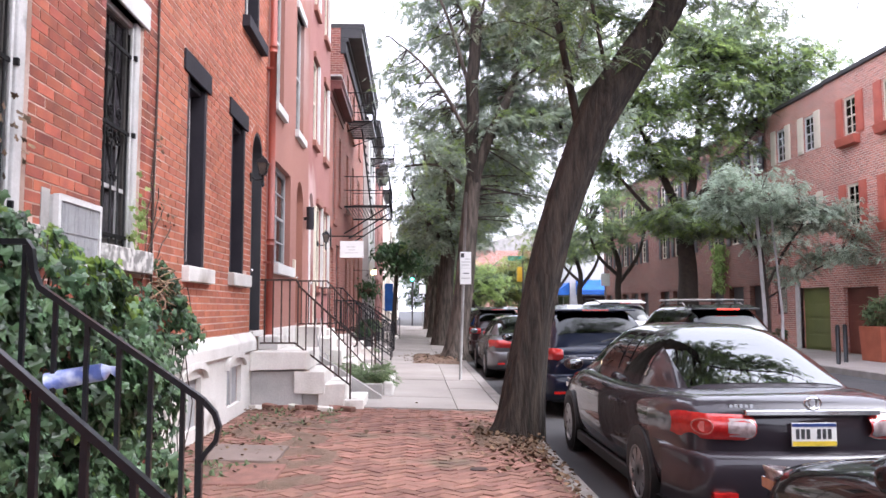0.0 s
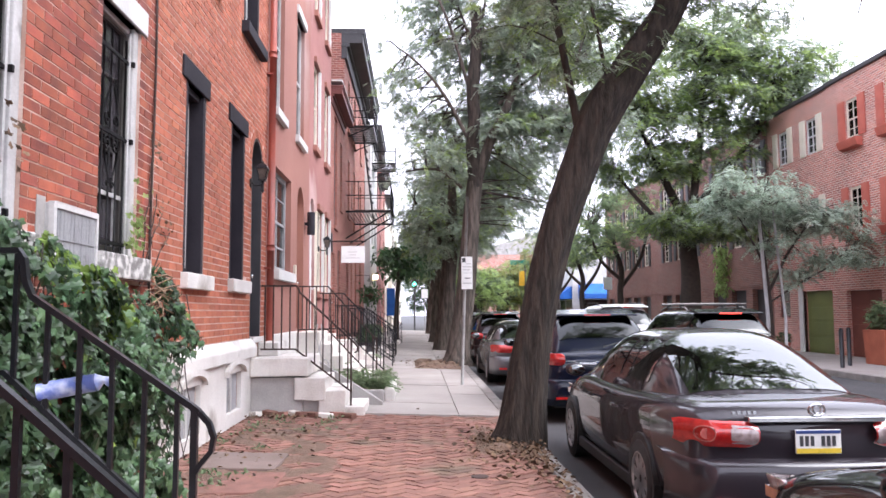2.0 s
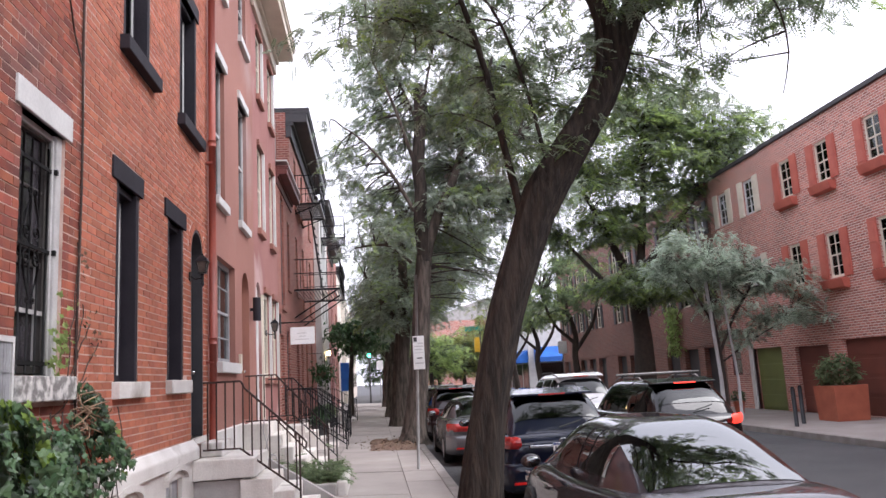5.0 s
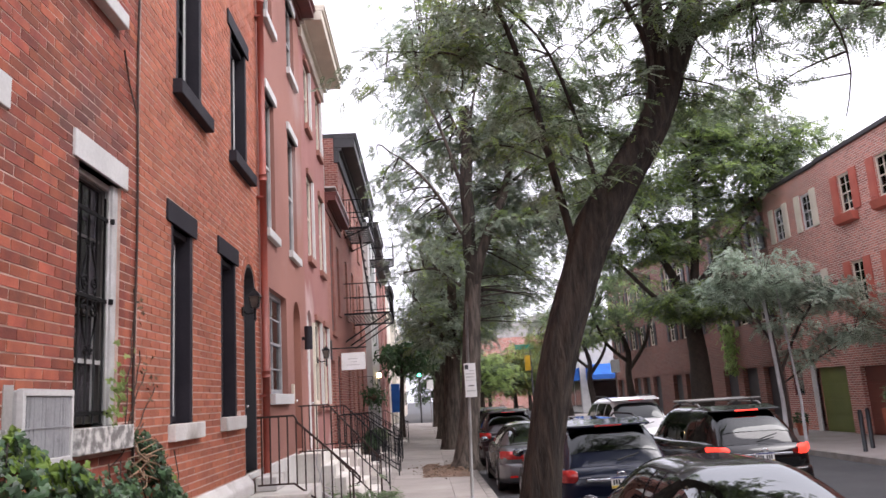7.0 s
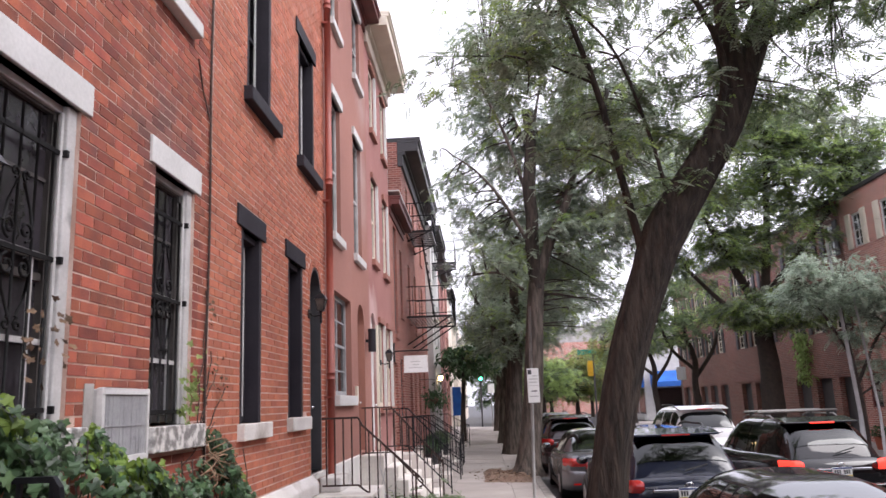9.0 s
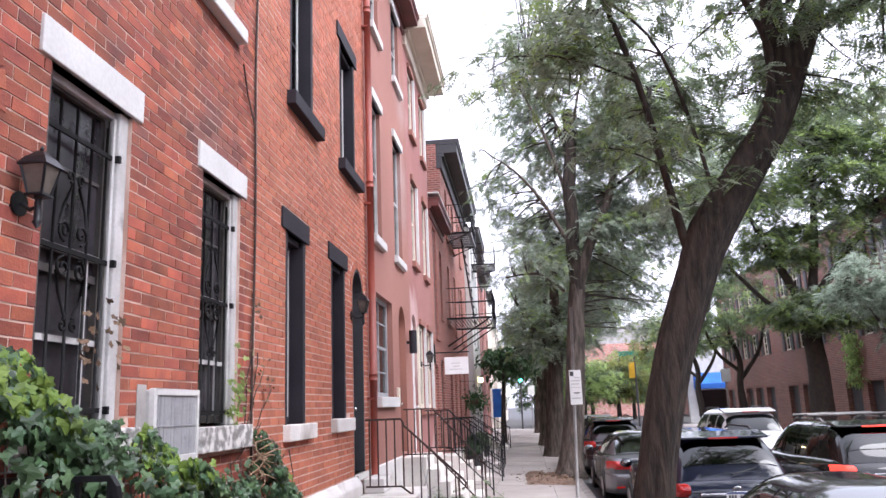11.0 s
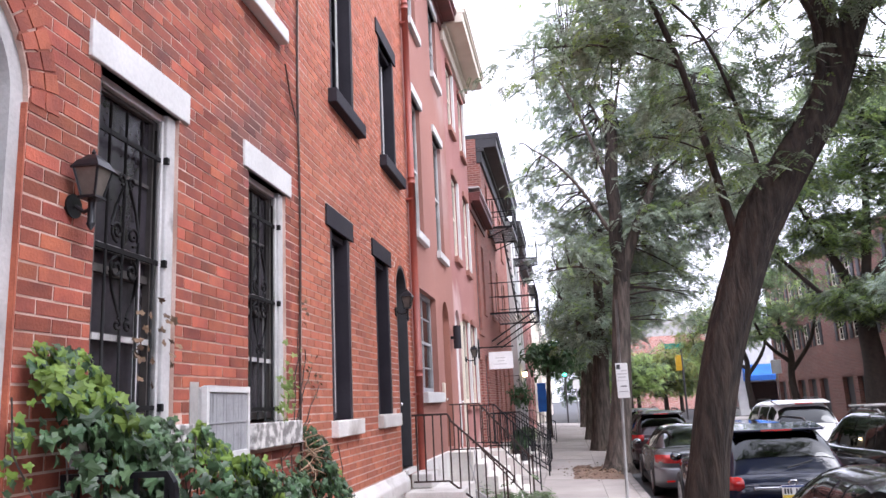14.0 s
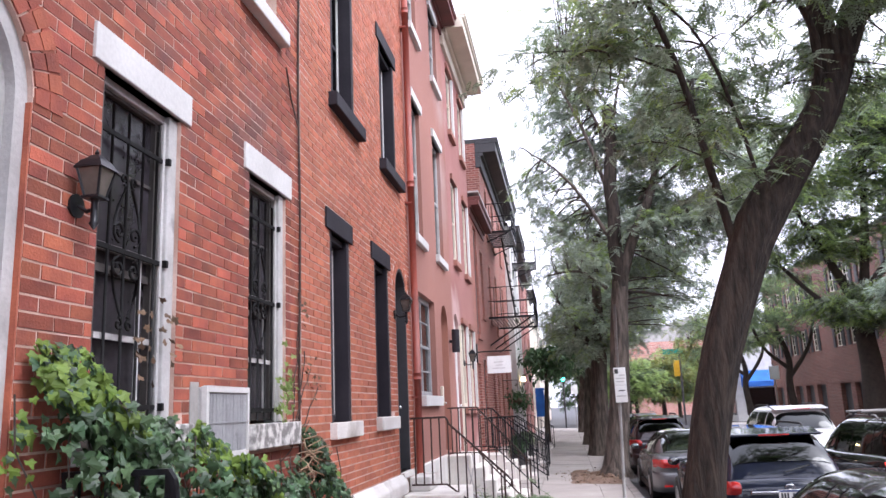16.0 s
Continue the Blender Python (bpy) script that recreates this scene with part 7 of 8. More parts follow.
# fire escapes
def fire_escape(y0, y1, x_out, z, label, wall_x=XW, mesh_only=False):
    t = thing("fire_escape", (wall_x, (y0 + y1) / 2, z), label, "fire escape", "fire escapes")
    bm = BM()
    for a in ((wall_x, x_out, y0, y0 + .05), (wall_x, x_out, y1 - .05, y1), (x_out - .05, x_out, y0, y1)):
        bx(bm, *a, z - .06, z)
    part("platform_frame", bm, M["iron"], t)
    k = 14
    for i in range(k):
        x = wall_x + (x_out - wall_x - .05) * (i + .5) / k
        part("floor_slat", box(x - .02, x + .02, y0 + .05, y1 - .05, z - .03, z - .01), M["iron"], t)
    if mesh_only:
        for i in range(8):
            y = y0 + .05 + (y1 - y0 - .1) * (i + .5) / 8
            part("cross_slat", box(wall_x, x_out - .05, y - .03, y + .03, z - .045, z - .028), M["iron"], t)
        for y in (y0 + .1, y1 - .1):
            part("wall_bracket", tube(BM(), [(wall_x, y, z - .35), (x_out - .1, y, z - .05)], .02, 6), M["iron"], t)
    for zz in (z + .5, z + .95):
        part("guard_rail", tube(BM(), [(wall_x, y0, zz), (x_out, y0, zz), (x_out, y1, zz), (wall_x, y1, zz)], .016, 6), M["iron"], t)
    for x, y in [(wall_x + (x_out - wall_x) * i / 7, y0) for i in range(1, 8)] + [(x_out, y0 + (y1 - y0) * i / 9) for i in range(1, 10)]:
        part("baluster", box(x - .008, x + .008, y - .008, y + .008, z, z + .95), M["iron"], t)
    for y in () if mesh_only else (y0 + .1, (y0 + y1) / 2, y1 - .1):
        part("strut", tube(BM(), [(wall_x, y, z - .9), (x_out - .1, y, z - .05)], .025, 6), M["iron"], t)
    return t


fire_escape(24.6, 28.2, -0.85, 4.75, "black iron fire-escape balcony on the brick wall")
fire_escape(25.4, 28.0, -1.45, 7.75, "black iron fire-escape balcony under the cornice", XW, True)
fire_escape(34.6, 36.6, -1.0, 8.3, "black iron fire-escape balcony on the white house", XW + .25, True)
lad = thing("ladder", (-1.5, 28.5, 4.7), "steep black iron ladder between balconies", "ladder")
for dy in (0, .45):
    part("ladder_side", tube(BM(), [(-1.6 , 28.1 + dy, 4.75), (-1.9, 26.4 + dy, 7.9)], .02, 6), M["iron"], lad)
for k in range(11):
    f = (k + .5) / 11
    part("rung", box(-1.62 - .3 * f, -1.52 - .3 * f, 28.1 - 1.7 * f, 28.55 - 1.7 * f, 4.76 + 3.14 * f, 4.79 + 3.14 * f), M["iron"], lad)

# far-side poles, bollards, signs and signal
for x, y, h, lab, r in ((10.75, 23.2, 6.2, "tall pale metal street pole", .06), (11.15, 22.9, 4.6, "thin pale metal pole leaning by the tree", .04)):
    t = tagged(part("street_pole", tube(BM(), [(x, y, -.05), (x + .02, y, 1.2), (x - .25, y, h)], [r * 1.4, r, r * .7], 10), M["pale_metal"], None, lab, smooth=True), category="pole", group="street poles")
for x, y in ((11.0, 19.6), (11.6, 20.3)):
    tagged(part("bollard", tube(BM(), [(x, y, -.03), (x, y, .95), (x, y, 1.0)], [.055, .055, .03], 12), M["iron"], None, "short black iron bollard on the far pavement", smooth=True), category="bollard", group="bollards")
for x, y, z, lab in ((10.8, 43.0, 3.1, "white street sign on a thin pole"), (0.6, 60.5, 3.0, "pale street sign at the crossing")):
    s2 = thing("street_sign", (x, y, -.05), lab, "sign", "street signs")
    part("pole", tube(BM(), [(x, y, -.05), (x, y, z + .4)], .035, 8), M["grey_metal"], s2)
    part("board", box(x - .25, x + .25, y - .05, y - .03, z - .4, z + .3), M["sign_white"], s2, bevel=.005)
tl = thing("traffic_light", (-.2, 63, -.1), "traffic light showing green at the crossing", "traffic light")
part("pole", tube(BM(), [(-.2, 63, -.1), (-.2, 63, 4.6)], .07, 8), M["dark_trim"], tl)
part("housing", box(-.40, -.02, 62.7, 62.95, 3.6, 4.7), M["dark_trim"], tl, bevel=.03)
part("green_lens", disc(BM(), (-.21, 62.70, 3.8), (0, -1, 0), .13, .03), M["green_lit"], tl, "lit green lens")
for z in (4.15, 4.5):
    part("dark_lens", disc(BM(), (-.21, 62.70, z), (0, -1, 0), .13, .03), M["plastic"], tl)
t2 = thing("traffic_light", (8.8, 62, -.1), "yellow traffic light under a green street sign", "traffic light")
part("pole", tube(BM(), [(8.8, 62, -.1), (8.8, 62, 6.2)], .08, 8), M["dark_trim"], t2)
part("housing", box(8.3, 8.72, 61.7, 62.0, 3.6, 4.8), M["signal_yellow"], t2, bevel=.03)
part("street_name_board", box(7.6, 9.1, 61.9, 61.94, 5.3, 5.7), M["dial"], t2, "green street name board with no lettering")
tagged(part("porch_lamp", tube(BM(), [(-1.9, 35.6, 3.0), (-1.9, 35.6, 3.2)], .09, 10), M["warm_lit"], None, "lit warm porch lamp by the white house"), category="porch lamp")
bp = thing("shop_board", (-1.5, 42.0, 0.05), "tall blue painted board before a house", "board")
part("panel", box(-1.66, -1.20, 42.0, 42.06, 1.30, 2.80), M["blue_cloth"], bp, bevel=0.01)
for x in (-1.62, -1.24):
    part("post", box(x - 0.03, x + 0.03, 42.061, 42.12, 0.0, 2.7), M["dark_trim"], bp)
# grape-like vine on the far brick wall
rng = np.random.default_rng(31)
vine = thing("wall_vine", (13.9, 34.5, 2.4), "bright green vine hanging on the far brick wall", "vine")
tagged(part_mesh("foliage", frond_mesh("foliage", np.stack([rng.uniform(13.7, 13.98, 500), rng.normal(34.3, .35, 500), rng.uniform(2.2, 4.4, 500)], 1), .2, M["leaf_bright"], rng, .6), None, vine), kind="stuff")

# flat stone and drain cover in the brick pavement
tagged(part("paving_stone", box(-1.78, -1.12, 6.0, 6.75, walk_z(-1.4) - .05, walk_z(-1.4) + .014), M["paver"], None, "flat worn stone set in the brick pavement", bevel=.012), category="stone")
tagged(part("drain_cover", disc(BM(), (0.55, 6.8, walk_z(.55) - .02), (0, 0, 1), .075, .026, 20), M["rust"], None, "small round iron cover in the brick pavement", bevel=.004), category="cover")

# earth along the wall and in the tree pits
def mound(x0, x1, y0, y1, h, seed, nx=24, ny=40, label="", name="soil", mat_="soil"):
    bm = BM()
    vs = []
    for j in range(ny + 1):
        row = []
        for i in range(nx + 1):
            u, v = i / nx, j / ny
            x, y = x0 + (x1 - x0) * u, y0 + (y1 - y0) * v
            edge = min(1, 6 * min(u, 1 - u), 6 * min(v, 1 - v))
            z = walk_z(min(x, 1.3)) - .03 + (h + .03) * edge * (0.55 + .9 * noise.noise((x * 3 + seed, y * 3, 0))) + .015 * noise.noise((x * 14, y * 14, seed))
            row.append(bm.verts.new((x, y, z)))
        vs.append(row)
    for j in range(ny):
        for i in range(nx):
            bm.faces.new((vs[j][i], vs[j][i + 1], vs[j + 1][i + 1], vs[j + 1][i]))
    return tagged(part(name, bm, M[mat_], None, label, smooth=True), category="soil", kind="structure")


mound(XW + .04, -0.55, 4.6, 10.62, .020, 1, 44, 110, label="mossy soil along the house wall")
mound(.55, 1.21, 7.7, 9.8, .06, 5, 16, 24, "leaf-strewn soil of a tree pit")
mound(-.12, 1.21, 19.5, 23.0, .11, 9, 26, 40, "mulch mound round a street tree")


bm = prism(BM(), [(-1.96, walk_z(-1.96) - .03), (-1.24, walk_z(-1.24) - .03), (-1.24, walk_z(-1.24) + .022), (-1.96, walk_z(-1.96) + .022)], "y", 6.86, 7.62)
tagged(part("utility_slab", bm, M["old_slab"], None, "worn concrete slab let into the brick paving", bevel=.008), category="slab")


def scatter_leaves(spots, seed, label):
    g = np.random.default_rng(seed)
    verts, faces = [], []
    for cx, cy, sx, sy, n, lift in spots:
        for _ in range(n):
            x, y = g.normal(cx, sx), g.normal(cy, sy)
            if x > 1.36 or x < XW + .08:
                continue
            z = walk_z(x) + .012 + lift * g.uniform(0, 1)
            a, r, tl_ = g.uniform(0, 6.28), g.uniform(.012, .038), g.normal(0, .35)
            b = len(verts)
            for k in range(5):
                q_ = a + k * 1.257
                rr = r * (1.0, .6, .75, .7, .55)[k]
                verts.append((x + rr * math.cos(q_), y + rr * math.sin(q_), z + .02 * math.sin(tl_ + k * 1.3) * (r / .04)))
            faces.append(tuple(range(b, b + 5)))
    me = mesh_of("leaf_litter", verts, faces, M["litter"])
    tagged(part_mesh("leaf_litter", me, None, None, label), category="leaf litter", kind="stuff")


scatter_leaves([(1.0, 8.3, .25, .55, 700, .07), (1.25, 7.0, .08, 1.4, 240, .02), (-1.7, 8.6, .4, 1.3, 190, .02), (-1.9, 10.2, .3, .15, 110, .03), (.6, 21.3, .42, .8, 520, .10), (-.4, 8, 1.1, 2, 22, .004), (1.1, 7.4, .2, .5, 160, .03)], 8, "dry brown fallen leaves on bricks and soil")

# small weeds in the joints along the wall
rng = np.random.default_rng(58)
spots = np.stack([rng.uniform(-2.2, -1.0, 34), rng.uniform(5.6, 10.5, 34)], 1)
tufts = np.repeat(spots, 12, axis=0) + rng.normal(0, .05, (34 * 12, 2))
tufts = np.column_stack([tufts, (1.35 - tufts[:, 0]) * 0.03 + .012])
tagged(part_mesh("weeds", frond_mesh("weeds", tufts, .055, M["leaf_locust"], rng, -.5), None, None, "low green weeds growing between the paving bricks"), category="weeds", kind="stuff")

# ivy on and before the barred house
def ivy_leaf_verts():
    out = [(0, 0), (.30, -.24), (.62, -.16), (.55, .12), (.74, .40), (.33, .50), (.0, 1.10), (-.33, .50), (-.74, .40), (-.55, .12), (-.62, -.16), (-.30, -.24)]
    return [(x, y, .22 * abs(x) - .20 * y * y) for x, y in out]


IVY = ivy_leaf_verts()


def ivy_top(y):
    pts = [(3.0, 1.7), (3.12, 2.02), (3.22, 2.32), (3.5, 2.30), (3.66, 2.06), (3.85, 1.99), (4.3, 1.97), (4.5, 1.86), (4.62, 1.95), (4.70, 1.70), (5.3, 1.66), (5.5, 1.55), (6.2, 1.62), (6.5, 1.86), (6.9, 1.78), (7.2, 1.5), (7.45, 1.1)]
    return float(np.interp(y, [p[0] for p in pts], [p[1] for p in pts]))


def ivy():
    g = np.random.default_rng(14)
    t = thing("ivy", (-2.1, 5.2, .1), "dense green ivy climbing the brick wall", "ivy")
    verts, faces, young_v, young_f = [], [], [], []
    singles = []
    placed = 0
    while placed < 9400:
        y = g.uniform(3.02, 4.8) if g.uniform() < .38 else g.uniform(3.02, 7.45)
        zt = ivy_top(y)
        z = g.uniform(.08, zt)
        low = float(np.interp(y, (5.3, 5.75, 6.2, 7.3), (0, .6, 1.0, 1.38)))
        if noise.noise((y * 2.6, z * 2.6, 4.0)) > .08 and g.uniform() < .86:
            continue
        if z < low or (5.42 < y < 6.35 and 1.5 < z < 1.75 and g.uniform() < .85):
            continue
        depth = (.10 + .45 * min(1, (zt - z) / (.8 if y > 4.8 else .35))) * (1 if y > 3.5 or z < 1.8 else .5) * (min(1, max(.12, .15 + .42 * (7.3 - y))) if z < .95 else min(1, .35 + .9 * (7.5 - y))) * (.72 if y < 4.2 else 1)
        f = g.uniform() ** .45
        x = XW + .03 + depth * f + (.10 if z < 1.75 and 4.5 < y < 5.5 else 0) + .14 * noise.noise((y * 2.4, z * 2.4, 0)) * min(1, depth * 3)
        sz = g.uniform(.036, .072) * (.75 if zt - z < .12 else 1)
        nrm = Vector((1, g.normal(-.15, .42), g.normal(.55, .35))).normalized()
        up = Vector((g.normal(0, .3), g.normal(0, .38), -1))
        sd = up.cross(nrm).normalized()
        up = nrm.cross(sd).normalized() * (-1 if nrm.cross(sd).z > 0 else 1)
        rot = Matrix((sd, up, nrm)).transposed()
        placed += 1
        if f > .7 and len(singles) < 290 and 3.1 < y < 5.6 and z > .9:
            singles.append(Matrix.Translation((x, y, z)) @ rot.to_4x4() @ Matrix.Scale(sz, 4))
            continue
        young = (zt - z < .30 and f > .3 and g.uniform() < .72 and (y < 3.62 or 4.45 < y < 5.0)) or g.uniform() < .02
        vs, fs = (young_v, young_f) if young else (verts, faces)
        b = len(vs)
        for p in IVY:
            vs.append(tuple(Vector((x, y, z)) + rot @ (Vector(p) * sz)))
        fs.append((b, b + 1, b + 2, b + 3, b + 9, b + 10, b + 11))
        fs.append((b + 3, b + 4, b + 5, b + 7, b + 8, b + 9))
        fs.append((b + 5, b + 6, b + 7))
    tagged(part_mesh("foliage", mesh_of("foliage", verts, faces, M["ivy"]), None, t, "dark green lobed ivy leaves"), kind="stuff")
    tagged(part_mesh("young_foliage", mesh_of("young_foliage", young_v, young_f, M["ivy_young"]), None, t, "yellow-green young ivy leaves"), kind="stuff")
    lm = mesh_of("leaf", IVY, [(0, 1, 2, 3, 9, 10, 11), (3, 4, 5, 7, 8, 9), (5, 6, 7)], M["ivy"])
    for m in singles:
        o = part_mesh("leaf", lm, None, t)
        o.matrix_basis = m
    bm = BM()
    for k in range(26):
        y = g.uniform(3.2, 7.3)
        zt = ivy_top(y)
        pts, x = [], XW + .04
        z = .1
        yy = y + g.normal(0, .3)
        while z < zt - .05:
            pts.append((x + .05 + g.uniform(0, .08), yy, z))
            z += .22
            yy += g.normal(0, .05)
        if len(pts) > 2:
            tube(bm, pts, .005, 4)
    # bare runners above the leaves
    for k, (ya, za, yb, zb) in enumerate(((6.45, 1.8, 6.62, 3.0), (6.55, 1.8, 6.75, 2.5), (6.6, 1.7, 7.1, 2.2), (6.5, 1.9, 6.9, 2.35), (6.2, 1.6, 6.9, 1.9))):
        pts = [(XW + .02, ya + (yb - ya) * i / 8 + g.normal(0, .02), za + (zb - za) * i / 8) for i in range(9)]
        tube(bm, pts, .005, 4)
    tagged(part("runner", bm, M["twig"], t, "bare brown ivy runners"), kind="stuff")
    bm = BM()
    for k in range(13):
        ya, za = g.normal(6.5, .10), g.uniform(1.45, 1.72)
        pts = [(XW + .10 + .16 * math.sin(i * .8 + k) ** 2 + .04 * g.uniform(), ya + .07 * i * (1 if k % 2 else -1) + g.normal(0, .015), za + .10 * math.sin(i * .7) - .012 * i) for i in range(6)]
        tube(bm, pts, .0055, 4)
    tagged(part("dead_stem", bm, M["straw"], t, "tangle of dry tan ivy stems", smooth=True), kind="stuff")
    # a few reddish and green leaves on the runners and in the barred windows
    vs, fs, v2, f2 = [], [], [], []
    for y, z, n, col in ((6.62, 2.85, 6, 0), (6.7, 2.35, 8, 0), (6.95, 2.2, 8, 0), (4.02, 2.35, 16, 0), (4.34, 2.45, 12, 0), (6.22, 2.15, 26, 1), (6.1, 2.0, 18, 1), (6.35, 2.3, 10, 1)):
        for _ in range(n):
            a, b2 = (vs, fs) if col == 0 else (v2, f2)
            b = len(a)
            rot = Euler((g.uniform(.8, 2.2), g.normal(0, .5), g.normal(1.57, .6))).to_matrix()
            c = Vector((XW + .05 + g.uniform(-.02, .05), y + g.normal(0, .06), z + g.normal(0, .10)))
            for p in IVY:
                a.append(tuple(c + rot @ (Vector(p) * (.036 if col == 0 else .042))))
            b2.append(tuple(range(b, b + 12)))
    tagged(part_mesh("withered_foliage", mesh_of("withered_foliage", vs, fs, M["litter"]), None, t, "withered reddish ivy leaves"), kind="stuff")
    tagged(part_mesh("window_foliage", mesh_of("window_foliage", v2, f2, M["leaf_bright"]), None, t, "fresh green leaves at the window"), kind="stuff")


ivy()

# ---- bricks, pavers, slabs and kerb stones ----
def brick_field(house_wall, X, y0, y1, z0, z1, holes, material, singles, seed, arch=None, course=0.075, length=0.22, joint=0.010):
    """Running-bond brickwork proud of its mortar; singles(y, z) picks the bricks that are objects of their own."""
    g = random.Random(seed)
    shared, verts, faces = {}, [], []
    quad = ((0, 4, 5, 1), (0, 1, 3, 2), (4, 6, 7, 5), (1, 5, 7, 3), (0, 2, 6, 4))
    n_single = 0
    row, z = 0, z0
    while z + course * .6 < z1:
        zt = min(z + course - joint, z1)
        cuts = sorted({y0, y1, *[v for h in holes if h[2] < zt - .01 and h[3] > z + .01 for v in h[:2] if y0 < v < y1]})
        for a, b in zip(cuts, cuts[1:]):
            m = (a + b) / 2
            if any(h[0] < m < h[1] and h[2] < zt - .01 and h[3] > z + .01 for h in holes):
                continue
            first = y0 - length + (length / 2 if row % 2 else 0)
            joints = [first + length * k for k in range(int((b - first) / length) + 2)]
            joints = [a - joint + .002] + [v for v in joints if a + .06 < v < b - .05] + [b - .002]
            for ja, jb in zip(joints, joints[1:]):
                ya, yb = ja + joint, jb
                if arch and any((((ya + yb) / 2 - c[0]) ** 2 + ((z + zt) / 2 - c[1]) ** 2 < c[2] ** 2 and (z + zt) / 2 > c[1] + .02) for c in arch):
                    continue
                x1 = X + g.uniform(-.0015, .0025)
                full = abs(yb - ya - length + joint) < .004 and zt - z > course - joint - .004
                if full and n_single < 290 and singles((ya + yb) / 2, z):
                    key = g.randrange(4)
                    if key not in shared:
                        w, h = length - joint, course - joint
                        c = [(xx, yy + g.uniform(-.0015, .0015), zz + g.uniform(-.0012, .0012)) for yy in (0, w) for zz in (0, h) for xx in (-.012, .001)]
                        c = [c[i] for i in (0, 1, 2, 3, 4, 5, 6, 7)]
                        vv = [c[0], c[1], c[2], c[3], c[4], c[5], c[6], c[7]]
                        shared[key] = mesh_of("brick", vv, [(1, 5, 7, 3), (0, 4, 5, 1), (2, 3, 7, 6), (0, 1, 3, 2), (4, 6, 7, 5)], material)
                    o = part_mesh("brick", shared[key], None, house_wall)
                    o.matrix_basis = Matrix.Translation((x1, ya, z))
                    n_single += 1
                    continue
                k = len(verts)
                e = g.uniform(0, .0015)
                for yy in (ya, yb):
                    for zz in (z + e, zt):
                        for xx in (X - .012, x1):
                            verts.append((xx, yy, zz))
                faces += [tuple(k + i for i in f) for f in ((1, 5, 7, 3), (0, 4, 5, 1), (2, 3, 7, 6), (0, 1, 3, 2), (4, 6, 7, 5))]
        z += course
        row += 1
    tagged(part_mesh("brickwork", mesh_of("brickwork", verts, faces, material), None, house_wall), kind="stuff")


def grow(h, l, r, t, b=0.0):
    return (h[0] - l, h[1] + r, h[2] - b, h[3] + t)


holes_a = [*A_WIN, *A_UP, (A_DOOR[0], A_DOOR[1], A_DOOR[2], 3.38), (4.80, 5.44, 1.72, 2.145)]
holes_a += [(h[0] - .11, h[1] + .10, h[3], h[3] + .205) for h in A_WIN] + [(h[0] - .1, h[1] + .1, h[3], h[3] + .2) for h in A_UP]
holes_a += [(5.46, 6.44, 1.72, 1.90), (3.55, 4.60, 1.76, 1.93)] + [(h[0] - .12, h[1] + .1, h[2] - .13, h[2]) for h in A_UP]
brick_field(wall_a, XW, -2.35, 6.712, .12, 9.5, holes_a, M["brick_red"], lambda y, z: 3.1 < y < 5.6 and 2.15 < z < 4.0, 1, arch=[(2.62, 3.38, .60)], joint=0.0115)
# header arch over the first entrance
for ring, (r0, r1) in enumerate(((.53, .62), (.63, .72))):
    bm = BM()
    n = 21
    for k in range(n):
        a0, a1 = math.pi * (k + .07) / n, math.pi * (k + .93) / n
        prism(bm, [(2.62 + rr * math.cos(a), 3.38 + rr * math.sin(a)) for rr, a in ((r0, a0), (r0, a1), (r1, a1), (r1, a0))], "x", XW - .05, XW + .006)
    part("brick_arch", bm, M["brick_red"], house_a, "double ring of header bricks over the door")
holes_b = [*B_WIN, *B_UP, (B_DOOR[0], B_DOOR[1], B_DOOR[2], 3.61)]
holes_b += [(h[0] - .15, h[1] + .09, h[3], h[3] + .215) for h in B_WIN + B_UP] + [(h[0] - .05, h[1] + .2, h[2] - .16, h[2]) for h in B_WIN] + [(h[0] - .1, h[1] + .18, h[2] - .13, h[2] + .03) for h in B_UP]
brick_field(wall_b, XW, 6.732, 11.712, 1.12, 9.6, holes_b, M["brick_orange"], lambda y, z: 6.7 < y < 9.5 and 1.9 < z < 3.8, 2, arch=[(11.03, 3.61, .47)], joint=0.013)


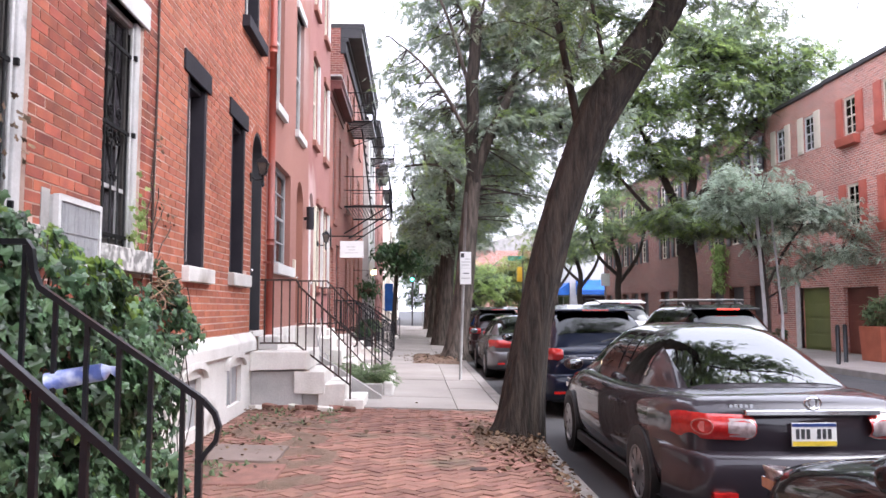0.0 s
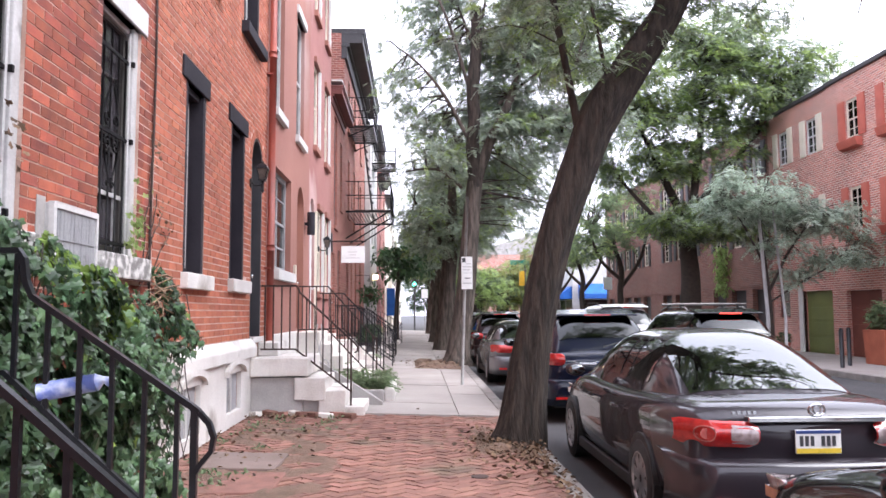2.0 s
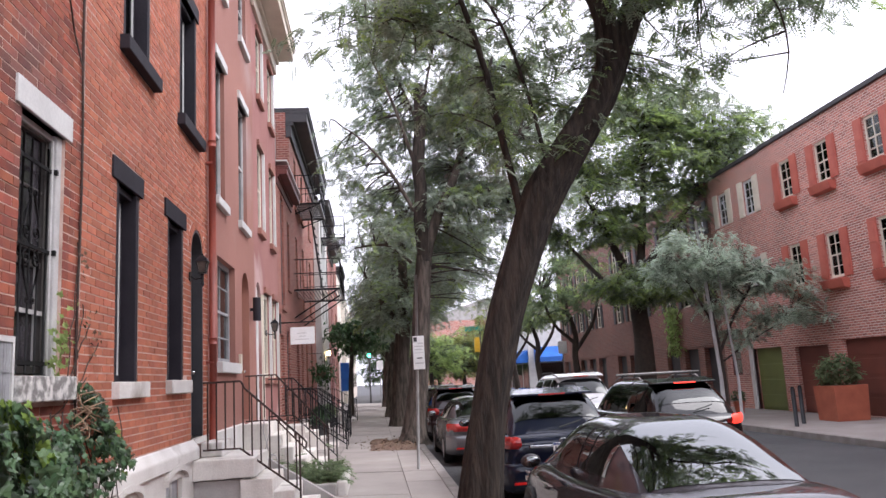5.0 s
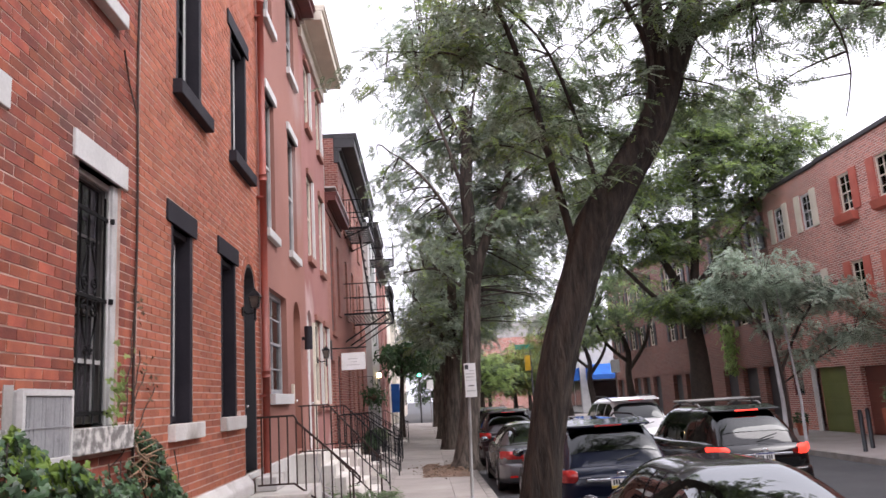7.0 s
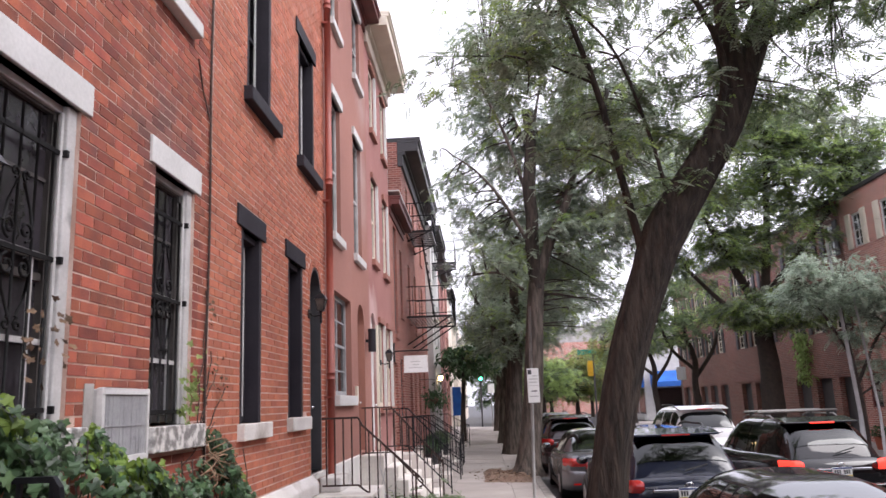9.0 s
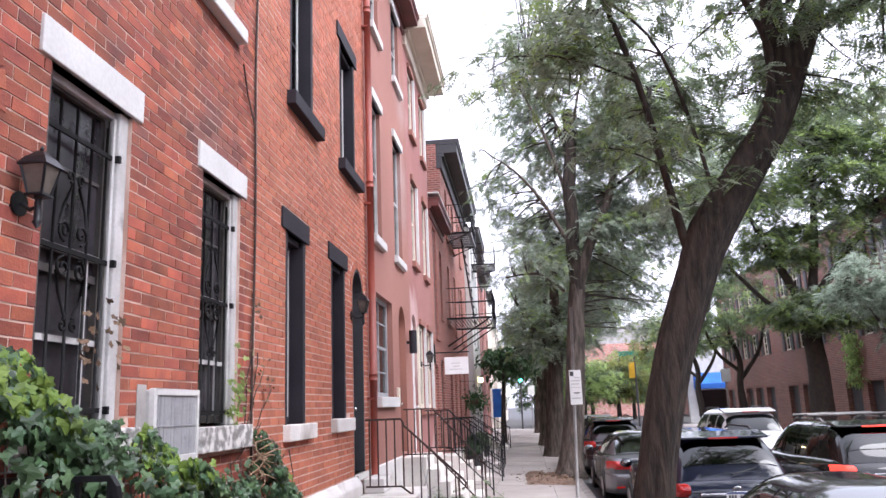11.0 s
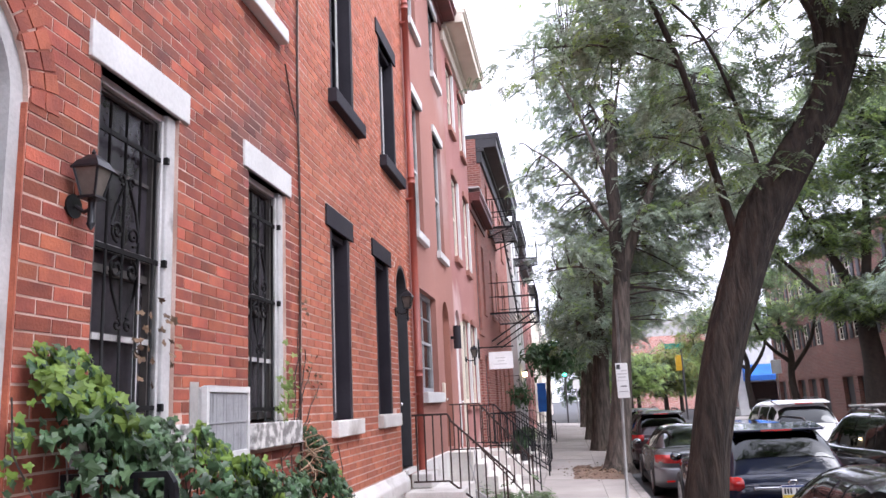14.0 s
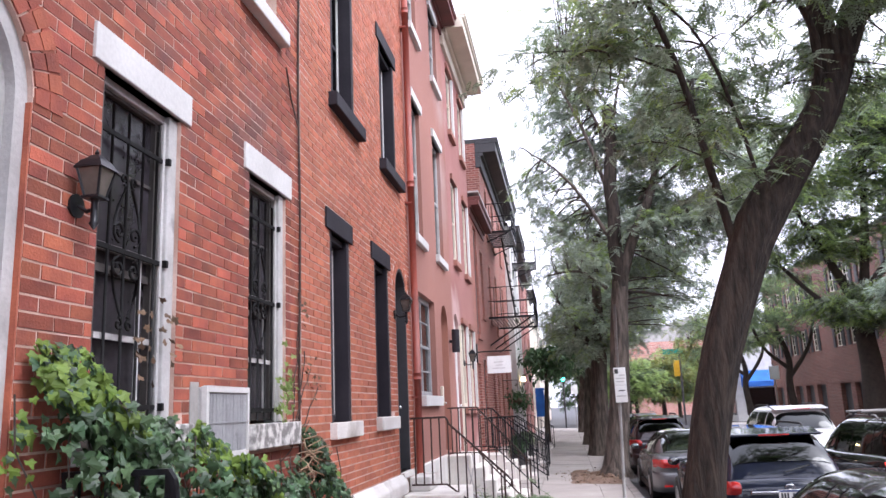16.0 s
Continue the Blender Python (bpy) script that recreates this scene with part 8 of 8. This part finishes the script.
def herringbone(parent, x0, x1, y0, y1, w=0.105, joint=0.008):
    """Paving bricks at forty-five degrees to the kerb; the nearest are objects of their own."""
    g = random.Random(6)
    c45 = math.sqrt(.5)
    verts, faces, shared, n_single = [], [], [], 0
    for k in range(4):
        vs = [(sx * (w - joint / 2), sy * (w / 2 - joint / 2), z) for z in (-.05, 0) for sx, sy in ((-1, -1), (1, -1), (1, 1), (-1, 1))]
        vs = vs[:4] + [(x, y, g.uniform(-.003, .003)) for x, y, _ in vs[4:]]
        shared.append(mesh_of("paving_brick", vs, [(4, 5, 6, 7), (0, 1, 5, 4), (1, 2, 6, 5), (2, 3, 7, 6), (3, 0, 4, 7)], M["paver"]))
    cells = int(max(x1 - x0, y1 - y0) / w * 1.5)
    spots = []
    for a in range(-cells, cells):
        for b in range(-cells, cells):
            r = (a - b) % 4
            if r == 0:
                u, v, turn = (a + 1) * w, (b + .5) * w, 0
            elif r == 3:
                u, v, turn = (a + .5) * w, (b + 1) * w, 90
            else:
                continue
            x, y = (u - v) * c45 + (x0 + x1) / 2, (u + v) * c45 + (y0 + y1) / 2
            if x0 < x < x1 and y0 < y < y1:
                spots.append((y, x, turn))
    spots.sort()
    for y, x, turn in spots:
        if math.hypot(x - 1.1, y - 8.6) < .42:
            continue
        dip = .012 * noise.noise((x * 1.3, y * 1.3, 3)) + g.uniform(-.004, .004)
        m = pose(x, y, walk_z(x) + dip, g.uniform(-1.2, 1.2), 1.7 + g.uniform(-1.2, 1.2), turn + 45 + g.uniform(-1.5, 1.5))
        if n_single < 300 and y > 4.6:
            o = part_mesh("paving_brick", g.choice(shared), None, parent)
            o.matrix_basis = m
            n_single += 1
            continue
        b = len(verts)
        me = shared[g.randrange(4)]
        verts += [tuple(m @ v.co) for v in me.vertices]
        faces += [tuple(b + i for i in f) for f in ((4, 5, 6, 7), (0, 1, 5, 4), (1, 2, 6, 5), (2, 3, 7, 6), (3, 0, 4, 7))]
    tagged(part_mesh("brick_paving", mesh_of("brick_paving", verts, faces, M["paver"]), None, parent), kind="stuff")


herringbone(near_walk, XW + .06, 1.18, -7.0, 10.74)

# concrete slabs past the bricks
g = random.Random(12)
y, row = 10.86, 0
while y < 61:
    ln = 1.5 if row else 1.35
    for x0, x1 in ((XW + .02, -.75), (-.742, .585), (.593, 1.21)):
        if x0 < -1 and y < 14.3:
            continue
        if x0 > .5 and 19.6 < y + ln / 2 < 23.2:
            continue
        dz = g.uniform(-.006, .006)
        bm = BM()
        zs = [walk_z(x0) + dz, walk_z(x1) + dz]
        prism(bm, [(x0, zs[0] - .06), (x1, zs[1] - .06), (x1, zs[1]), (x0, zs[0])], "y", y, y + ln - .012)
        part("slab", bm, M["concrete"], near_walk, bevel=.006)
    y += ln
    row += 1
y = -13.0
while y < 61:
    ln = g.uniform(1.5, 2.3)
    bm = box(1.215, 1.405 + g.uniform(-.01, .01), y, y + ln - .015, -.35, g.uniform(-.012, .006))
    part("kerb_stone", bm, M["granite"], near_kerb, bevel=.022)
    y += ln
